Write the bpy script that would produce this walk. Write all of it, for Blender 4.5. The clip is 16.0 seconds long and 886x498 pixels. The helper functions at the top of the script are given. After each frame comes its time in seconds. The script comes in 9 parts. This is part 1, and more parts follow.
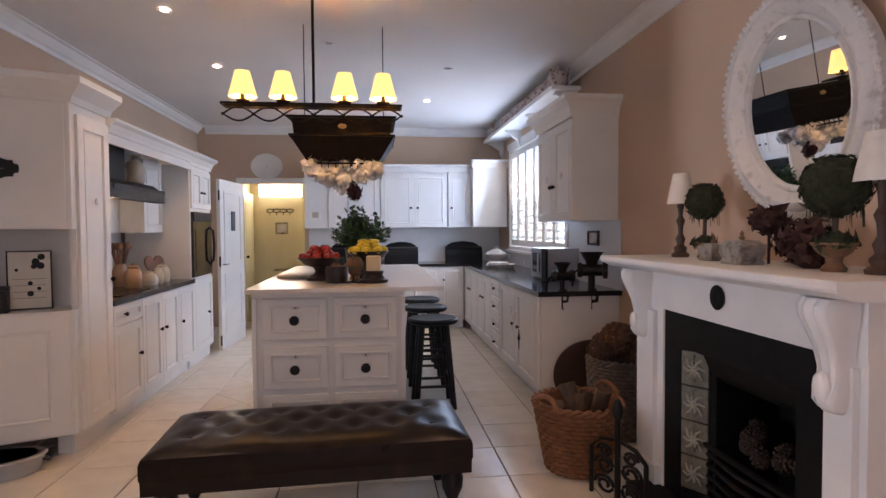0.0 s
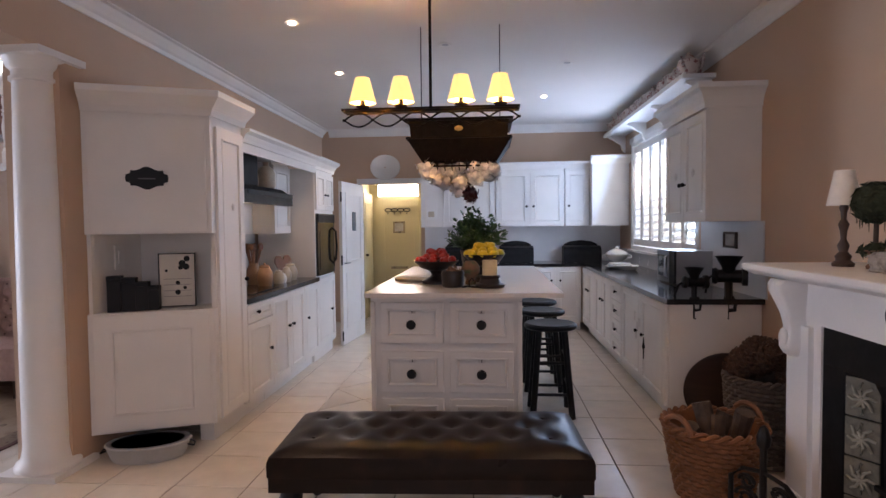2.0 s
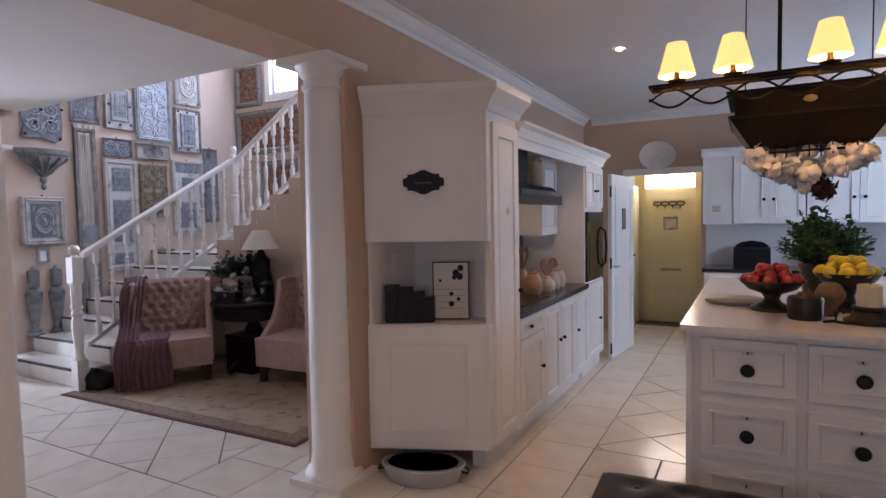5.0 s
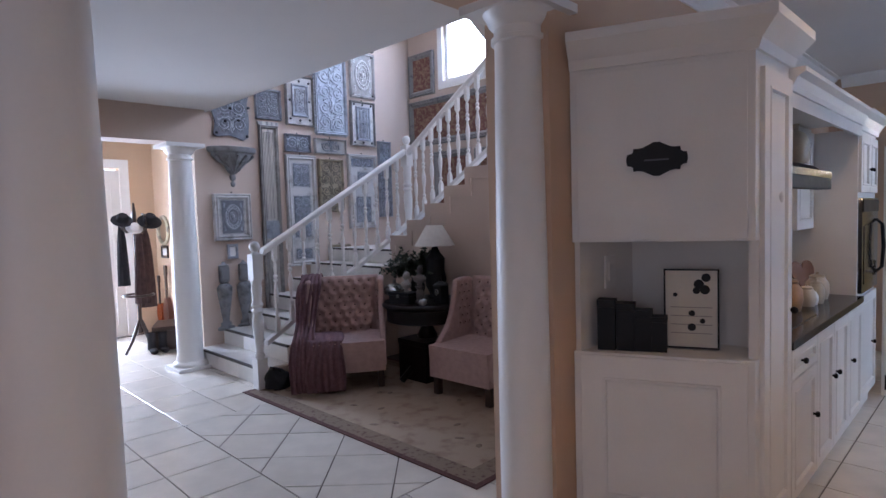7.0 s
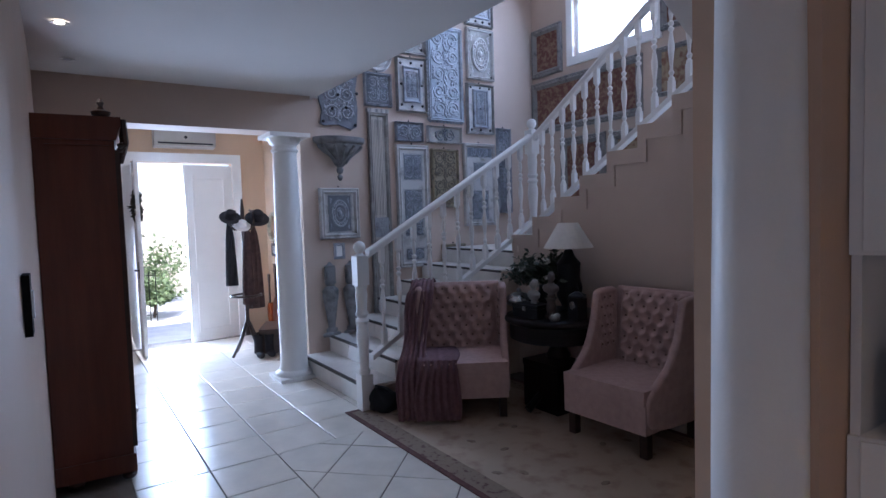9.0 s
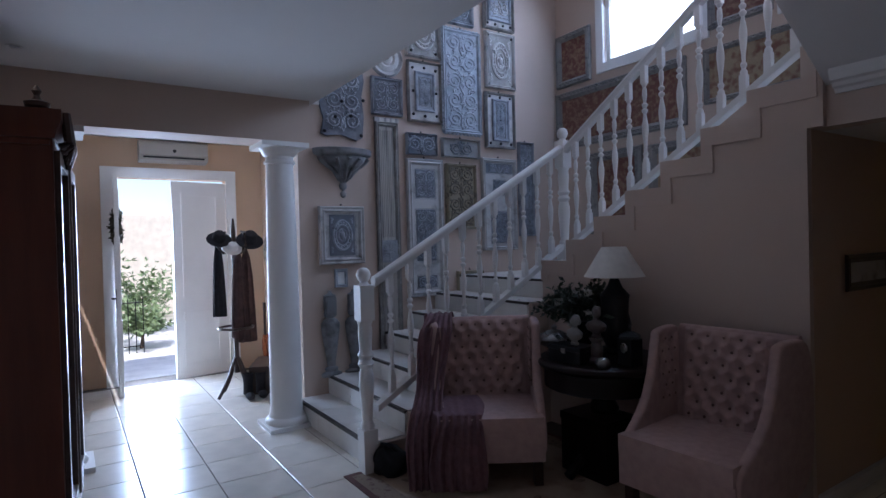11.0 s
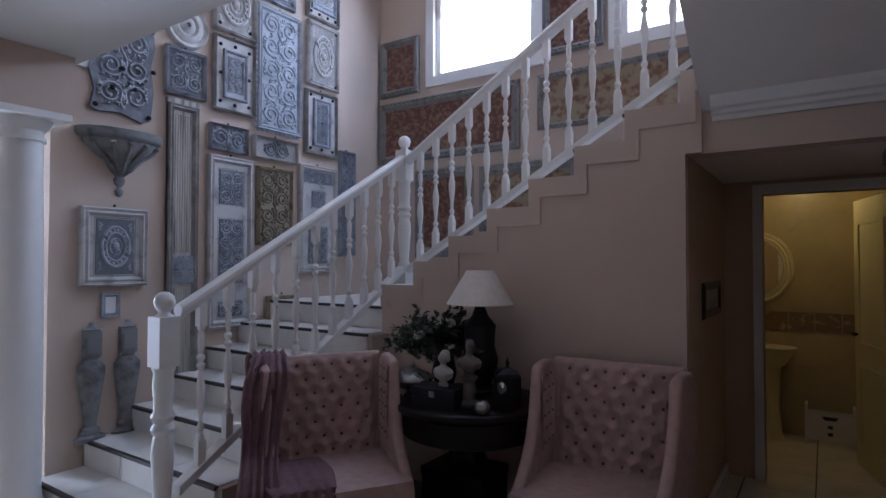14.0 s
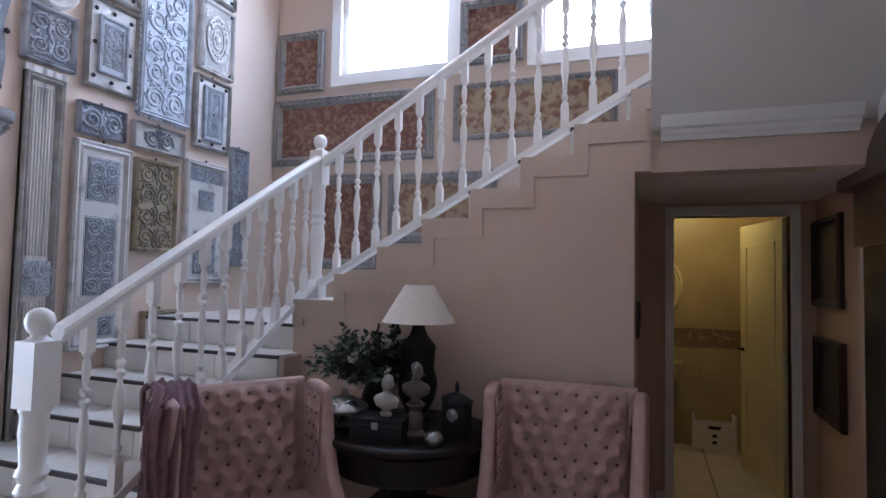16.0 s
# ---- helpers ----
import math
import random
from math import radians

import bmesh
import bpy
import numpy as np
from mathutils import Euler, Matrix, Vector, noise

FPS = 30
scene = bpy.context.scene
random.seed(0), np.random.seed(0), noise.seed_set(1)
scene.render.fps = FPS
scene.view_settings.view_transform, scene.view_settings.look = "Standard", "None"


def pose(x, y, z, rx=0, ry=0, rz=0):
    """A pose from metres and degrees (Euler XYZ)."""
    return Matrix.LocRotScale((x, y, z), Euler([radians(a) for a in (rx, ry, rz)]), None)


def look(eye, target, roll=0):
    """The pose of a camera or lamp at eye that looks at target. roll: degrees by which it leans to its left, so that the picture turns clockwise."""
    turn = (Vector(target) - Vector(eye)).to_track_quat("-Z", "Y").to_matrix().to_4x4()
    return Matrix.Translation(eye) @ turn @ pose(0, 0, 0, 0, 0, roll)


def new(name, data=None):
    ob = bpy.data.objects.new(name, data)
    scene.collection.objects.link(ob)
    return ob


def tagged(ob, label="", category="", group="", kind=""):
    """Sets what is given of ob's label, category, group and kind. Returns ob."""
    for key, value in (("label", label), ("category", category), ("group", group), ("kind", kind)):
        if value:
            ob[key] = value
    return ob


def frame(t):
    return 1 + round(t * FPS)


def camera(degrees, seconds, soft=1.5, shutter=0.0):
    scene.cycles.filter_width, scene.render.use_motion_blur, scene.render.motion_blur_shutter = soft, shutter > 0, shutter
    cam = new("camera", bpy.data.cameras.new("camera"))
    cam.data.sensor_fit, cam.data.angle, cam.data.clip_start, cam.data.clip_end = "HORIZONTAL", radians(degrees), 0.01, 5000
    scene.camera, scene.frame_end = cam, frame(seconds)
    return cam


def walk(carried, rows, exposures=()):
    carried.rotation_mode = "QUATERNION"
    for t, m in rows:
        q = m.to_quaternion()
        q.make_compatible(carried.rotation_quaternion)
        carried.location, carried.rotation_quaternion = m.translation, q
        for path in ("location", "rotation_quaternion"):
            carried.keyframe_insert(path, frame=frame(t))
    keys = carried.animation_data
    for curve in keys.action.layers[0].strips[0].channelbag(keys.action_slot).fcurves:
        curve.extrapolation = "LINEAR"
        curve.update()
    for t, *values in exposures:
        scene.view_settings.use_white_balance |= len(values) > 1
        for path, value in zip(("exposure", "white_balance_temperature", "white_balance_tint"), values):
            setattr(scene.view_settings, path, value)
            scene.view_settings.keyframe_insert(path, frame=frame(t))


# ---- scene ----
cam = camera(75.7, 16.0)
PATH = [
    (0, (0.173, 0.152, 1.421), (0.407, 2.137, 1.352), -0.4),
    (0.5, (0.175, 0.16, 1.425), (0.323, 2.153, 1.353), -0.5),
    (1, (0.181, 0.177, 1.44), (0.24, 2.175, 1.362), -0.5),
    (1.5, (0.172, 0.203, 1.46), (0.128, 2.2, 1.378), -0.5),
    (2, (0.155, 0.251, 1.474), (-0.007, 2.243, 1.392), -0.6),
    (2.5, (0.126, 0.298, 1.501), (-0.147, 2.277, 1.415), -0.7),
    (3, (0.093, 0.338, 1.53), (-0.293, 2.298, 1.437), -0.7),
    (3.5, (0.032, 0.419, 1.549), (-0.481, 2.35, 1.453), -0.8),
    (4, (-0.07, 0.526, 1.561), (-0.704, 2.42, 1.464), -0.8),
    (4.5, (-0.182, 0.659, 1.565), (-0.961, 2.498, 1.463), -0.9),
    (5, (-0.303, 0.801, 1.575), (-1.255, 2.557, 1.471), -1.1),
    (5.2, (-0.344, 0.859, 1.581), (-1.361, 2.578, 1.475), -1.2),
    (7.5, (-1.177, 1.483, 1.579), (-2.666, 2.813, 1.463), -1.7),
    (8, (-1.385, 1.598, 1.58), (-2.949, 2.839, 1.462), -1.7),
    (8.5, (-1.508, 1.718, 1.578), (-3.136, 2.876, 1.461), -1.9),
    (9, (-1.718, 1.846, 1.583), (-3.373, 2.963, 1.468), -1.8),
    (11.3, (-2.525, 2.246, 1.562), (-4.188, 3.358, 1.554), -1.4),
    (11.5, (-2.597, 2.274, 1.567), (-4.234, 3.423, 1.568), -1.4),
    (12, (-2.748, 2.302, 1.573), (-4.298, 3.566, 1.589), -1.2),
    (12.5, (-2.915, 2.299, 1.566), (-4.346, 3.697, 1.591), -0.8),
    (13, (-3.042, 2.308, 1.545), (-4.351, 3.819, 1.576), -0.4),
    (13.5, (-3.181, 2.323, 1.535), (-4.394, 3.913, 1.574), -0.1),
    (14, (-3.311, 2.344, 1.544), (-4.424, 4.005, 1.59), 0.1),
    (14.5, (-3.446, 2.345, 1.548), (-4.452, 4.073, 1.598), 0.4),
    (15, (-3.594, 2.331, 1.557), (-4.5, 4.113, 1.617), 0.6),
    (15.5, (-3.705, 2.348, 1.542), (-4.482, 4.189, 1.622), 0.9),
    (16, (-3.865, 2.404, 1.543), (-4.54, 4.283, 1.641), 1.2),
]
EXPOSURES = [(0, 2.02, 7000, 27), (3.5, 1.72, 6550, 26), (5.2, 1.66, 6480, 26), (7.3, 1.4, 5800, 22), (9.2, 0.82, 5420, 20),
             (11.5, 0.22, 5500, 19), (12.5, 0.13, 5640, 20), (14, 0.85, 5860, 21), (15, 1.4, 5960, 20), (16, 1.74, 6000, 20)]

walk(cam, [(t, look(eye, target, roll)) for t, eye, target, roll in PATH], EXPOSURES)

# ---------------- world and large lights ----------------
world = bpy.data.worlds.new("daylight")
scene.world = world
world.use_nodes = True
wn = world.node_tree.nodes
sky = wn.new("ShaderNodeTexSky")
sky.sky_type, sky.sun_disc = "NISHITA", False
sky.sun_elevation, sky.sun_rotation = radians(58), radians(-119)
wn["Background"].inputs["Strength"].default_value = 0.15
world.node_tree.links.new(sky.outputs[0], wn["Background"].inputs["Color"])

sun = new("sun", bpy.data.lights.new("sun", "SUN"))
sun.data.energy, sun.data.angle, sun.data.color = 5.0, radians(0.5), (1.0, 0.94, 0.86)
sun.matrix_basis = look((-2.0, -3.0, 20), (-13, 3, 0))


LEVEL = 0.43  # indoor lamps against the sunlight outside


def area_light(name, eye, target, w, h, watts, color):
    d = bpy.data.lights.new(name, "AREA")
    d.shape, d.size, d.size_y, d.energy, d.color = "RECTANGLE", w, h, watts * LEVEL, color
    o = new(name, d)
    o.matrix_basis = look(eye, target)
    return o


def point_light(name, at, watts, color, radius=0.03):
    d = bpy.data.lights.new(name, "POINT")
    d.energy, d.color, d.shadow_soft_size = watts * LEVEL, color, radius
    o = new(name, d)
    o.location = at
    return o


def spot_light(name, at, watts, color, degrees=95):
    d = bpy.data.lights.new(name, "SPOT")
    d.energy, d.color, d.spot_size, d.spot_blend, d.shadow_soft_size = watts * LEVEL, color, radians(degrees), 0.7, 0.03
    o = new(name, d)
    o.location = at
    return o


SKYBLUE, WARM = (0.55, 0.74, 1.0), (1.0, 0.60, 0.28)
# daylight standing in the window and door openings
area_light("daylight_kitchen_window", (2.02, 6.95, 1.85), (0.0, 6.6, 2.5), 2.5, 1.3, 33, (0.42, 0.67, 1.0))
area_light("daylight_stair_window", (-6.15, 7.22, 4.3), (-5.9, 4.0, 2.0), 1.0, 1.4, 60, SKYBLUE)
area_light("daylight_landing_window", (-4.2, 7.22, 4.3), (-5.2, 4.0, 2.0), 1.0, 1.4, 26, SKYBLUE)
area_light("daylight_front_door", (-9.98, 3.0, 1.2), (-6.0, 2.8, 0.4), 0.5, 2.1, 160, (0.66, 0.82, 1.0))
# lamps of the house
for n, x in enumerate((-0.626, -0.385, -0.011, 0.229)):
    point_light("chandelier_bulb", (x, 3.79, 2.30), 6.2, WARM, 0.02)
# the last four lie out of view, added to brighten the near wall and floor
for x, y in ((-1.25, 4.32), (-1.27, 5.69), (0.79, 6.94), (1.05, 2.5), (-1.25, 2.2), (0.9, 0.5), (-1.25, 0.4)):
    spot_light("downlight_lamp", (x, y, 2.93), 15.5, (1.0, 0.675, 0.40), 110)
spot_light("downlight_lamp", (-5.8, 1.93, 2.78), 14, (1.0, 0.78, 0.55), 80)
point_light("washroom_lamp", (-3.5, 7.7, 2.25), 3.9, (1.0, 0.80, 0.34), 0.06)
point_light("hood_lamp", (-1.92, 4.95, 1.655), 2.2, (1.0, 0.74, 0.45), 0.02)
area_light("daylight_back_door", (-1.37, 9.62, 2.06), (-1.35, 8.6, 1.2), 0.6, 0.18, 3.6, (1.0, 0.95, 0.82))
# added cool fill behind the camera; no window stands there
area_light("daylight_lounge", (0.0, -1.35, 1.6), (0.0, 3.0, 1.2), 2.6, 1.6, 15, (0.78, 0.86, 1.0))


# ---------------- materials ----------------
def mat(name, color, rough=0.5, metal=0.0, vary=0.06, scale=6.0, grain=60.0, bump=0.02, dist=0.002, spec=0.5, piece=0.0, tint=None, tint_at=(0.55, 0.75), coat=0.0, stretch=None):
    """A painted or natural surface: base colour, blotches at one scale, grain and fine relief at another."""
    m = bpy.data.materials.new(name)
    m.use_nodes = True
    nt = m.node_tree
    N, L = nt.nodes, nt.links.new
    b = N["Principled BSDF"]
    b.inputs["Roughness"].default_value, b.inputs["Metallic"].default_value = rough, metal
    b.inputs["Specular IOR Level"].default_value = spec
    b.inputs["Coat Weight"].default_value = coat
    co = N.new("ShaderNodeTexCoord")
    src = co.outputs["Object"]
    if stretch:
        mp = N.new("ShaderNodeMapping")
        mp.inputs["Scale"].default_value = stretch
        L(src, mp.inputs["Vector"])
        src = mp.outputs["Vector"]
    n1, n2 = N.new("ShaderNodeTexNoise"), N.new("ShaderNodeTexNoise")
    n1.inputs["Scale"].default_value, n1.inputs["Detail"].default_value = scale, 4
    n2.inputs["Scale"].default_value, n2.inputs["Detail"].default_value = grain, 3
    L(src, n1.inputs["Vector"])
    L(src, n2.inputs["Vector"])
    mix = N.new("ShaderNodeMix")
    mix.data_type = "RGBA"
    c2 = tint or tuple(max(0.0, c * (1 - 4 * vary)) for c in color)
    mix.inputs["A"].default_value, mix.inputs["B"].default_value = (*color, 1), (*c2, 1)
    ramp = N.new("ShaderNodeMapRange")
    ramp.inputs["From Min"].default_value, ramp.inputs["From Max"].default_value = tint_at
    if not tint:
        ramp.inputs["From Min"].default_value, ramp.inputs["From Max"].default_value = 0.35, 0.9
    L(n1.outputs["Fac"], ramp.inputs["Value"])
    L(ramp.outputs["Result"], mix.inputs["Factor"])
    out = mix.outputs["Result"]
    hs = N.new("ShaderNodeHueSaturation")
    val = N.new("ShaderNodeMath")
    val.operation = "MULTIPLY_ADD"
    val.inputs[1].default_value, val.inputs[2].default_value = 2 * vary, 1 - vary
    L(n2.outputs["Fac"], val.inputs[0])
    v = val.outputs[0]
    if piece:
        oi, pm, ad = N.new("ShaderNodeObjectInfo"), N.new("ShaderNodeMath"), N.new("ShaderNodeMath")
        pm.operation, ad.operation = "MULTIPLY_ADD", "MULTIPLY"
        pm.inputs[1].default_value, pm.inputs[2].default_value = 2 * piece, 1 - piece
        L(oi.outputs["Random"], pm.inputs[0])
        L(pm.outputs[0], ad.inputs[0])
        L(v, ad.inputs[1])
        v = ad.outputs[0]
    L(v, hs.inputs["Value"])
    L(out, hs.inputs["Color"])
    L(hs.outputs["Color"], b.inputs["Base Color"])
    rr = N.new("ShaderNodeMath")
    rr.operation = "MULTIPLY_ADD"
    rr.inputs[1].default_value, rr.inputs[2].default_value = 0.12, rough - 0.06
    L(n1.outputs["Fac"], rr.inputs[0])
    L(rr.outputs[0], b.inputs["Roughness"])
    bp = N.new("ShaderNodeBump")
    bp.inputs["Strength"].default_value, bp.inputs["Distance"].default_value = min(1.0, bump * 10), dist
    L(n2.outputs["Fac"], bp.inputs["Height"])
    L(bp.outputs["Normal"], b.inputs["Normal"])
    return m


def glow(name, color, strength):
    m = bpy.data.materials.new(name)
    m.use_nodes = True
    b = m.node_tree.nodes["Principled BSDF"]
    b.inputs["Base Color"].default_value = (*color, 1)
    b.inputs["Emission Color"].default_value, b.inputs["Emission Strength"].default_value = (*color, 1), strength
    return m


def glass(name, tint=(1, 1, 1), rough=0.02):
    m = bpy.data.materials.new(name)
    m.use_nodes = True
    b = m.node_tree.nodes["Principled BSDF"]
    b.inputs["Base Color"].default_value, b.inputs["Roughness"].default_value = (*tint, 1), rough
    b.inputs["Transmission Weight"].default_value = 1.0
    return m


M_KWALL = mat("tan_wall_paint", (0.57, 0.40, 0.285), 0.75, vary=0.03, scale=1.2, grain=140, bump=0.02)
M_HWALL = mat("peach_wall_paint", (0.58, 0.455, 0.37), 0.75, vary=0.03, scale=1.2, grain=140, bump=0.02)
# hall peach made more orange: the entry's warm light is put into the paint
M_EWALL = mat("warm_lit_entry_paint", (0.60, 0.42, 0.28), 0.75, vary=0.03, scale=1.2, grain=140, bump=0.02)
M_CEIL = mat("ceiling_white", (0.76, 0.73, 0.70), 0.85, vary=0.02, scale=1.0, grain=120, bump=0.01)
M_TRIM = mat("white_trim_paint", (0.80, 0.78, 0.75), 0.45, vary=0.02, scale=3, grain=80)
M_CAB = mat("cabinet_white_paint", (0.78, 0.755, 0.72), 0.42, vary=0.025, scale=3, grain=90)
M_TILE = mat("cream_floor_tile", (0.74, 0.685, 0.595), 0.20, vary=0.05, scale=5, grain=40, bump=0.006, piece=0.05, dist=0.001)
M_GROUT = mat("brown_grout", (0.11, 0.085, 0.065), 0.9, vary=0.1, scale=20, grain=200)
M_GRANITE = mat("black_granite", (0.018, 0.017, 0.018), 0.12, vary=0.2, scale=90, grain=220, bump=0.0, tint=(0.07, 0.065, 0.06), tint_at=(0.62, 0.72))
M_SPLASH = mat("white_splash_tile", (0.70, 0.70, 0.70), 0.25, vary=0.02)
M_YELLOW = mat("yellow_cream_paint", (0.72, 0.65, 0.40), 0.5, vary=0.03, scale=2)
M_BLACKMETAL = mat("black_iron", (0.016, 0.014, 0.013), 0.45, metal=0.6, vary=0.1, scale=20)
M_BLACK = mat("black_paint", (0.012, 0.012, 0.013), 0.5, vary=0.1, scale=12, spec=0.25)
M_OVEN = mat("oven_black_glass", (0.012, 0.012, 0.013), 0.08, vary=0.05)
M_DWOOD = mat("dark_wood", (0.045, 0.022, 0.014), 0.32, vary=0.14, scale=4, grain=24, stretch=(1, 1, 6), bump=0.02)
M_RWOOD = mat("red_brown_wood", (0.115, 0.030, 0.015), 0.35, vary=0.12, scale=3, grain=22, stretch=(6, 6, 0.6), bump=0.015)
M_BRONZE = mat("dark_bronze", (0.010, 0.007, 0.006), 0.65, vary=0.15, scale=30, spec=0.12)
M_LEATHER = mat("brown_leather", (0.010, 0.0055, 0.004), 0.30, vary=0.12, scale=9, grain=160, bump=0.05, dist=0.001, spec=0.22, tint=(0.022, 0.012, 0.008), tint_at=(0.5, 0.8))
M_WHITEWASH = mat("whitewashed_plaster", (0.66, 0.63, 0.60), 0.7, vary=0.08, scale=16, grain=70, bump=0.06, tint=(0.42, 0.38, 0.34), tint_at=(0.58, 0.75))


# ---------------- building helpers ----------------
def bx(bm, x0, x1, y0, y1, z0, z1):
    vs = [bm.verts.new((x, y, z)) for x in (x0, x1) for y in (y0, y1) for z in (z0, z1)]
    for q in ((0, 1, 3, 2), (4, 6, 7, 5), (0, 4, 5, 1), (2, 3, 7, 6), (0, 2, 6, 4), (1, 5, 7, 3)):
        bm.faces.new([vs[i] for i in q])
    return vs


def B():
    return bmesh.new()


def boxes(*dims):
    bm = B()
    for d in dims:
        bx(bm, *d)
    return bm


def prism(bm, pts, axis, a, b):
    """A flat outline, given in the two axes that are left, drawn out along axis from a to b."""
    def at(p, v):
        return {"x": (v, p[0], p[1]), "y": (p[0], v, p[1]), "z": (p[0], p[1], v)}[axis]
    lo, hi = [bm.verts.new(at(p, a)) for p in pts], [bm.verts.new(at(p, b)) for p in pts]
    n = len(pts)
    bm.faces.new(lo)
    bm.faces.new(hi)
    for i in range(n):
        bm.faces.new((lo[i], lo[(i + 1) % n], hi[(i + 1) % n], hi[i]))
    return bm


def lathe(bm, prof, n=20, at=(0, 0, 0), sx=1.0, sy=1.0, caps=True):
    """Rings of (radius, height) turned round the upright axis."""
    rings = []
    for r, z in prof:
        rings.append([bm.verts.new((at[0] + sx * r * math.cos(2 * math.pi * i / n), at[1] + sy * r * math.sin(2 * math.pi * i / n), at[2] + z)) for i in range(n)])
    for a, b in zip(rings, rings[1:]):
        for i in range(n):
            bm.faces.new((a[i], a[(i + 1) % n], b[(i + 1) % n], b[i]))
    if caps:
        bm.faces.new(rings[0])
        bm.faces.new(rings[-1])
    return bm


def tube(bm, pts, r, n=8, closed=False, taper=1.0):
    pts = [Vector(p) for p in pts]
    k = len(pts)
    rings = []
    up = Vector((0, 0, 1))
    for i, p in enumerate(pts):
        a = pts[(i + 1) % k] if (closed or i < k - 1) else pts[i]
        c = pts[i - 1] if (closed or i > 0) else pts[i]
        d = (a - c).normalized()
        u = d.cross(up if abs(d.z) < 0.95 else Vector((1, 0, 0))).normalized()
        v = d.cross(u)
        rr = r * (1 + (taper - 1) * i / max(1, k - 1))
        rings.append([bm.verts.new(p + rr * (math.cos(2 * math.pi * j / n) * u + math.sin(2 * math.pi * j / n) * v)) for j in range(n)])
    for a, b in list(zip(rings, rings[1:])) + ([(rings[-1], rings[0])] if closed else []):
        for j in range(n):
            bm.faces.new((a[j], a[(j + 1) % n], b[(j + 1) % n], b[j]))
    if not closed:
        bm.faces.new(rings[0])
        bm.faces.new(rings[-1])
    return bm


def ball(bm, c, r, sub=2, squash=(1, 1, 1)):
    bmesh.ops.create_icosphere(bm, subdivisions=sub, radius=1.0, matrix=Matrix.LocRotScale(c, None, (r * squash[0], r * squash[1], r * squash[2])))
    return bm


def rough_up(bm, amp, freq=8.0, seed=0.0):
    for v in bm.verts:
        v.co += noise.noise_vector(v.co * freq + Vector((seed, seed, seed))) * amp


def part(name, bm, material, parent=None, label="", bevel=0.0, smooth=False, seg=1):
    """Links a bmesh as one mesh object, under a thing or a part where one is given."""
    if bevel:
        bmesh.ops.bevel(bm, geom=[e for e in bm.edges if len(e.link_faces) != 2 or e.calc_face_angle(9.0) > 0.55], offset=bevel, segments=seg, affect="EDGES", clamp_overlap=True)
    bmesh.ops.recalc_face_normals(bm, faces=bm.faces)
    me = bpy.data.meshes.new(name)
    bm.to_mesh(me)
    bm.free()
    me.materials.append(material)
    if smooth:
        me.shade_smooth()
        me.set_sharp_from_angle(angle=radians(40))
    ob = new(name, me)
    if parent:
        ob.parent = parent
    if label:
        ob["label"] = label
    return ob


def thing(name, label, category, at=(0, 0, 0), rz=0.0, group="", kind=""):
    e = new(name)
    e.empty_display_size = 0.1
    e.matrix_basis = pose(at[0], at[1], at[2], 0, 0, rz)
    return tagged(e, label, category, group, kind)


def structure(name, bm, material, label="", bevel=0.0):
    return tagged(part(name, bm, material, None, label, bevel), label, "", "", "structure")


def wall(bm, axis, at0, at1, a0, a1, z0, z1, holes=()):
    """A wall along axis ('x' or 'y') from a0 to a1, between at0 and at1 across, with rectangular holes (h0, h1, z0, z1)."""
    cuts = sorted({a0, a1, *[h for o in holes for h in o[:2]]})
    for p, q in zip(cuts, cuts[1:]):
        spans = sorted((o[2], o[3]) for o in holes if o[0] <= p and o[1] >= q)
        z = z0
        for lo, hi in spans + [(z1, z1)]:
            if lo > z:
                bx(bm, *((p, q, at0, at1) if axis == "x" else (at0, at1, p, q)), z, lo)
            z = max(z, hi)
    return bm


def shaker(bm, x0, x1, z0, z1, y=0.0, t=0.02, rail=0.06, sink=0.010, raised=True):
    """A framed door or drawer front in the plane y, facing -y: flat frame, raised bead and sunk panel in one skin."""
    rings = [(0.0, 0.0), (0.0, t - 0.002), (0.002, t), (rail, t), (rail + 0.003, t + 0.004), (rail + 0.012, t + 0.004), (rail + 0.018, t - sink), (rail + 0.04, t - sink + 0.002)]
    prev = None
    for o, d in rings:
        ring2 = [bm.verts.new(p) for p in ((x0 + o, y - d, z0 + o), (x1 - o, y - d, z0 + o), (x1 - o, y - d, z1 - o), (x0 + o, y - d, z1 - o))]
        if prev:
            for i in range(4):
                bm.faces.new((prev[i], prev[(i + 1) % 4], ring2[(i + 1) % 4], ring2[i]))
        else:
            bm.faces.new(ring2)
        prev = ring2
    bm.faces.new(prev)
    return bm


def knob(parent, x, y, z, r=0.018, material=None):
    bm = B()
    lathe(bm, [(r * 0.45, 0), (r * 0.4, r * 0.7), (r * 0.9, r * 0.9), (r, r * 1.4), (r * 0.7, r * 1.9), (r * 0.15, r * 2.0)], 12)
    bmesh.ops.rotate(bm, verts=bm.verts, cent=(0, 0, 0), matrix=Matrix.Rotation(radians(90), 3, "X"))
    bmesh.ops.translate(bm, verts=bm.verts, vec=(x, y, z))
    return part("knob", bm, material or M_BRONZE, parent, "dark round knob", smooth=True)


def cornice_run(bm, x0, x1, y, z, h=0.12, out=0.09):
    """A crown along x on a cabinet whose front is at y, swelling out towards -y."""
    prism(bm, [(y, z), (y - 0.012, z), (y - 0.02, z + 0.25 * h), (y - 0.55 * out, z + 0.6 * h), (y - out, z + 0.8 * h), (y - out, z + h), (y + 0.02, z + h), (y + 0.02, z)], "x", x0, x1)


# ---------------- the large structure ----------------
KC, HC, TOP = 2.95, 2.80, 5.30  # ceilings: kitchen, hall, stairwell


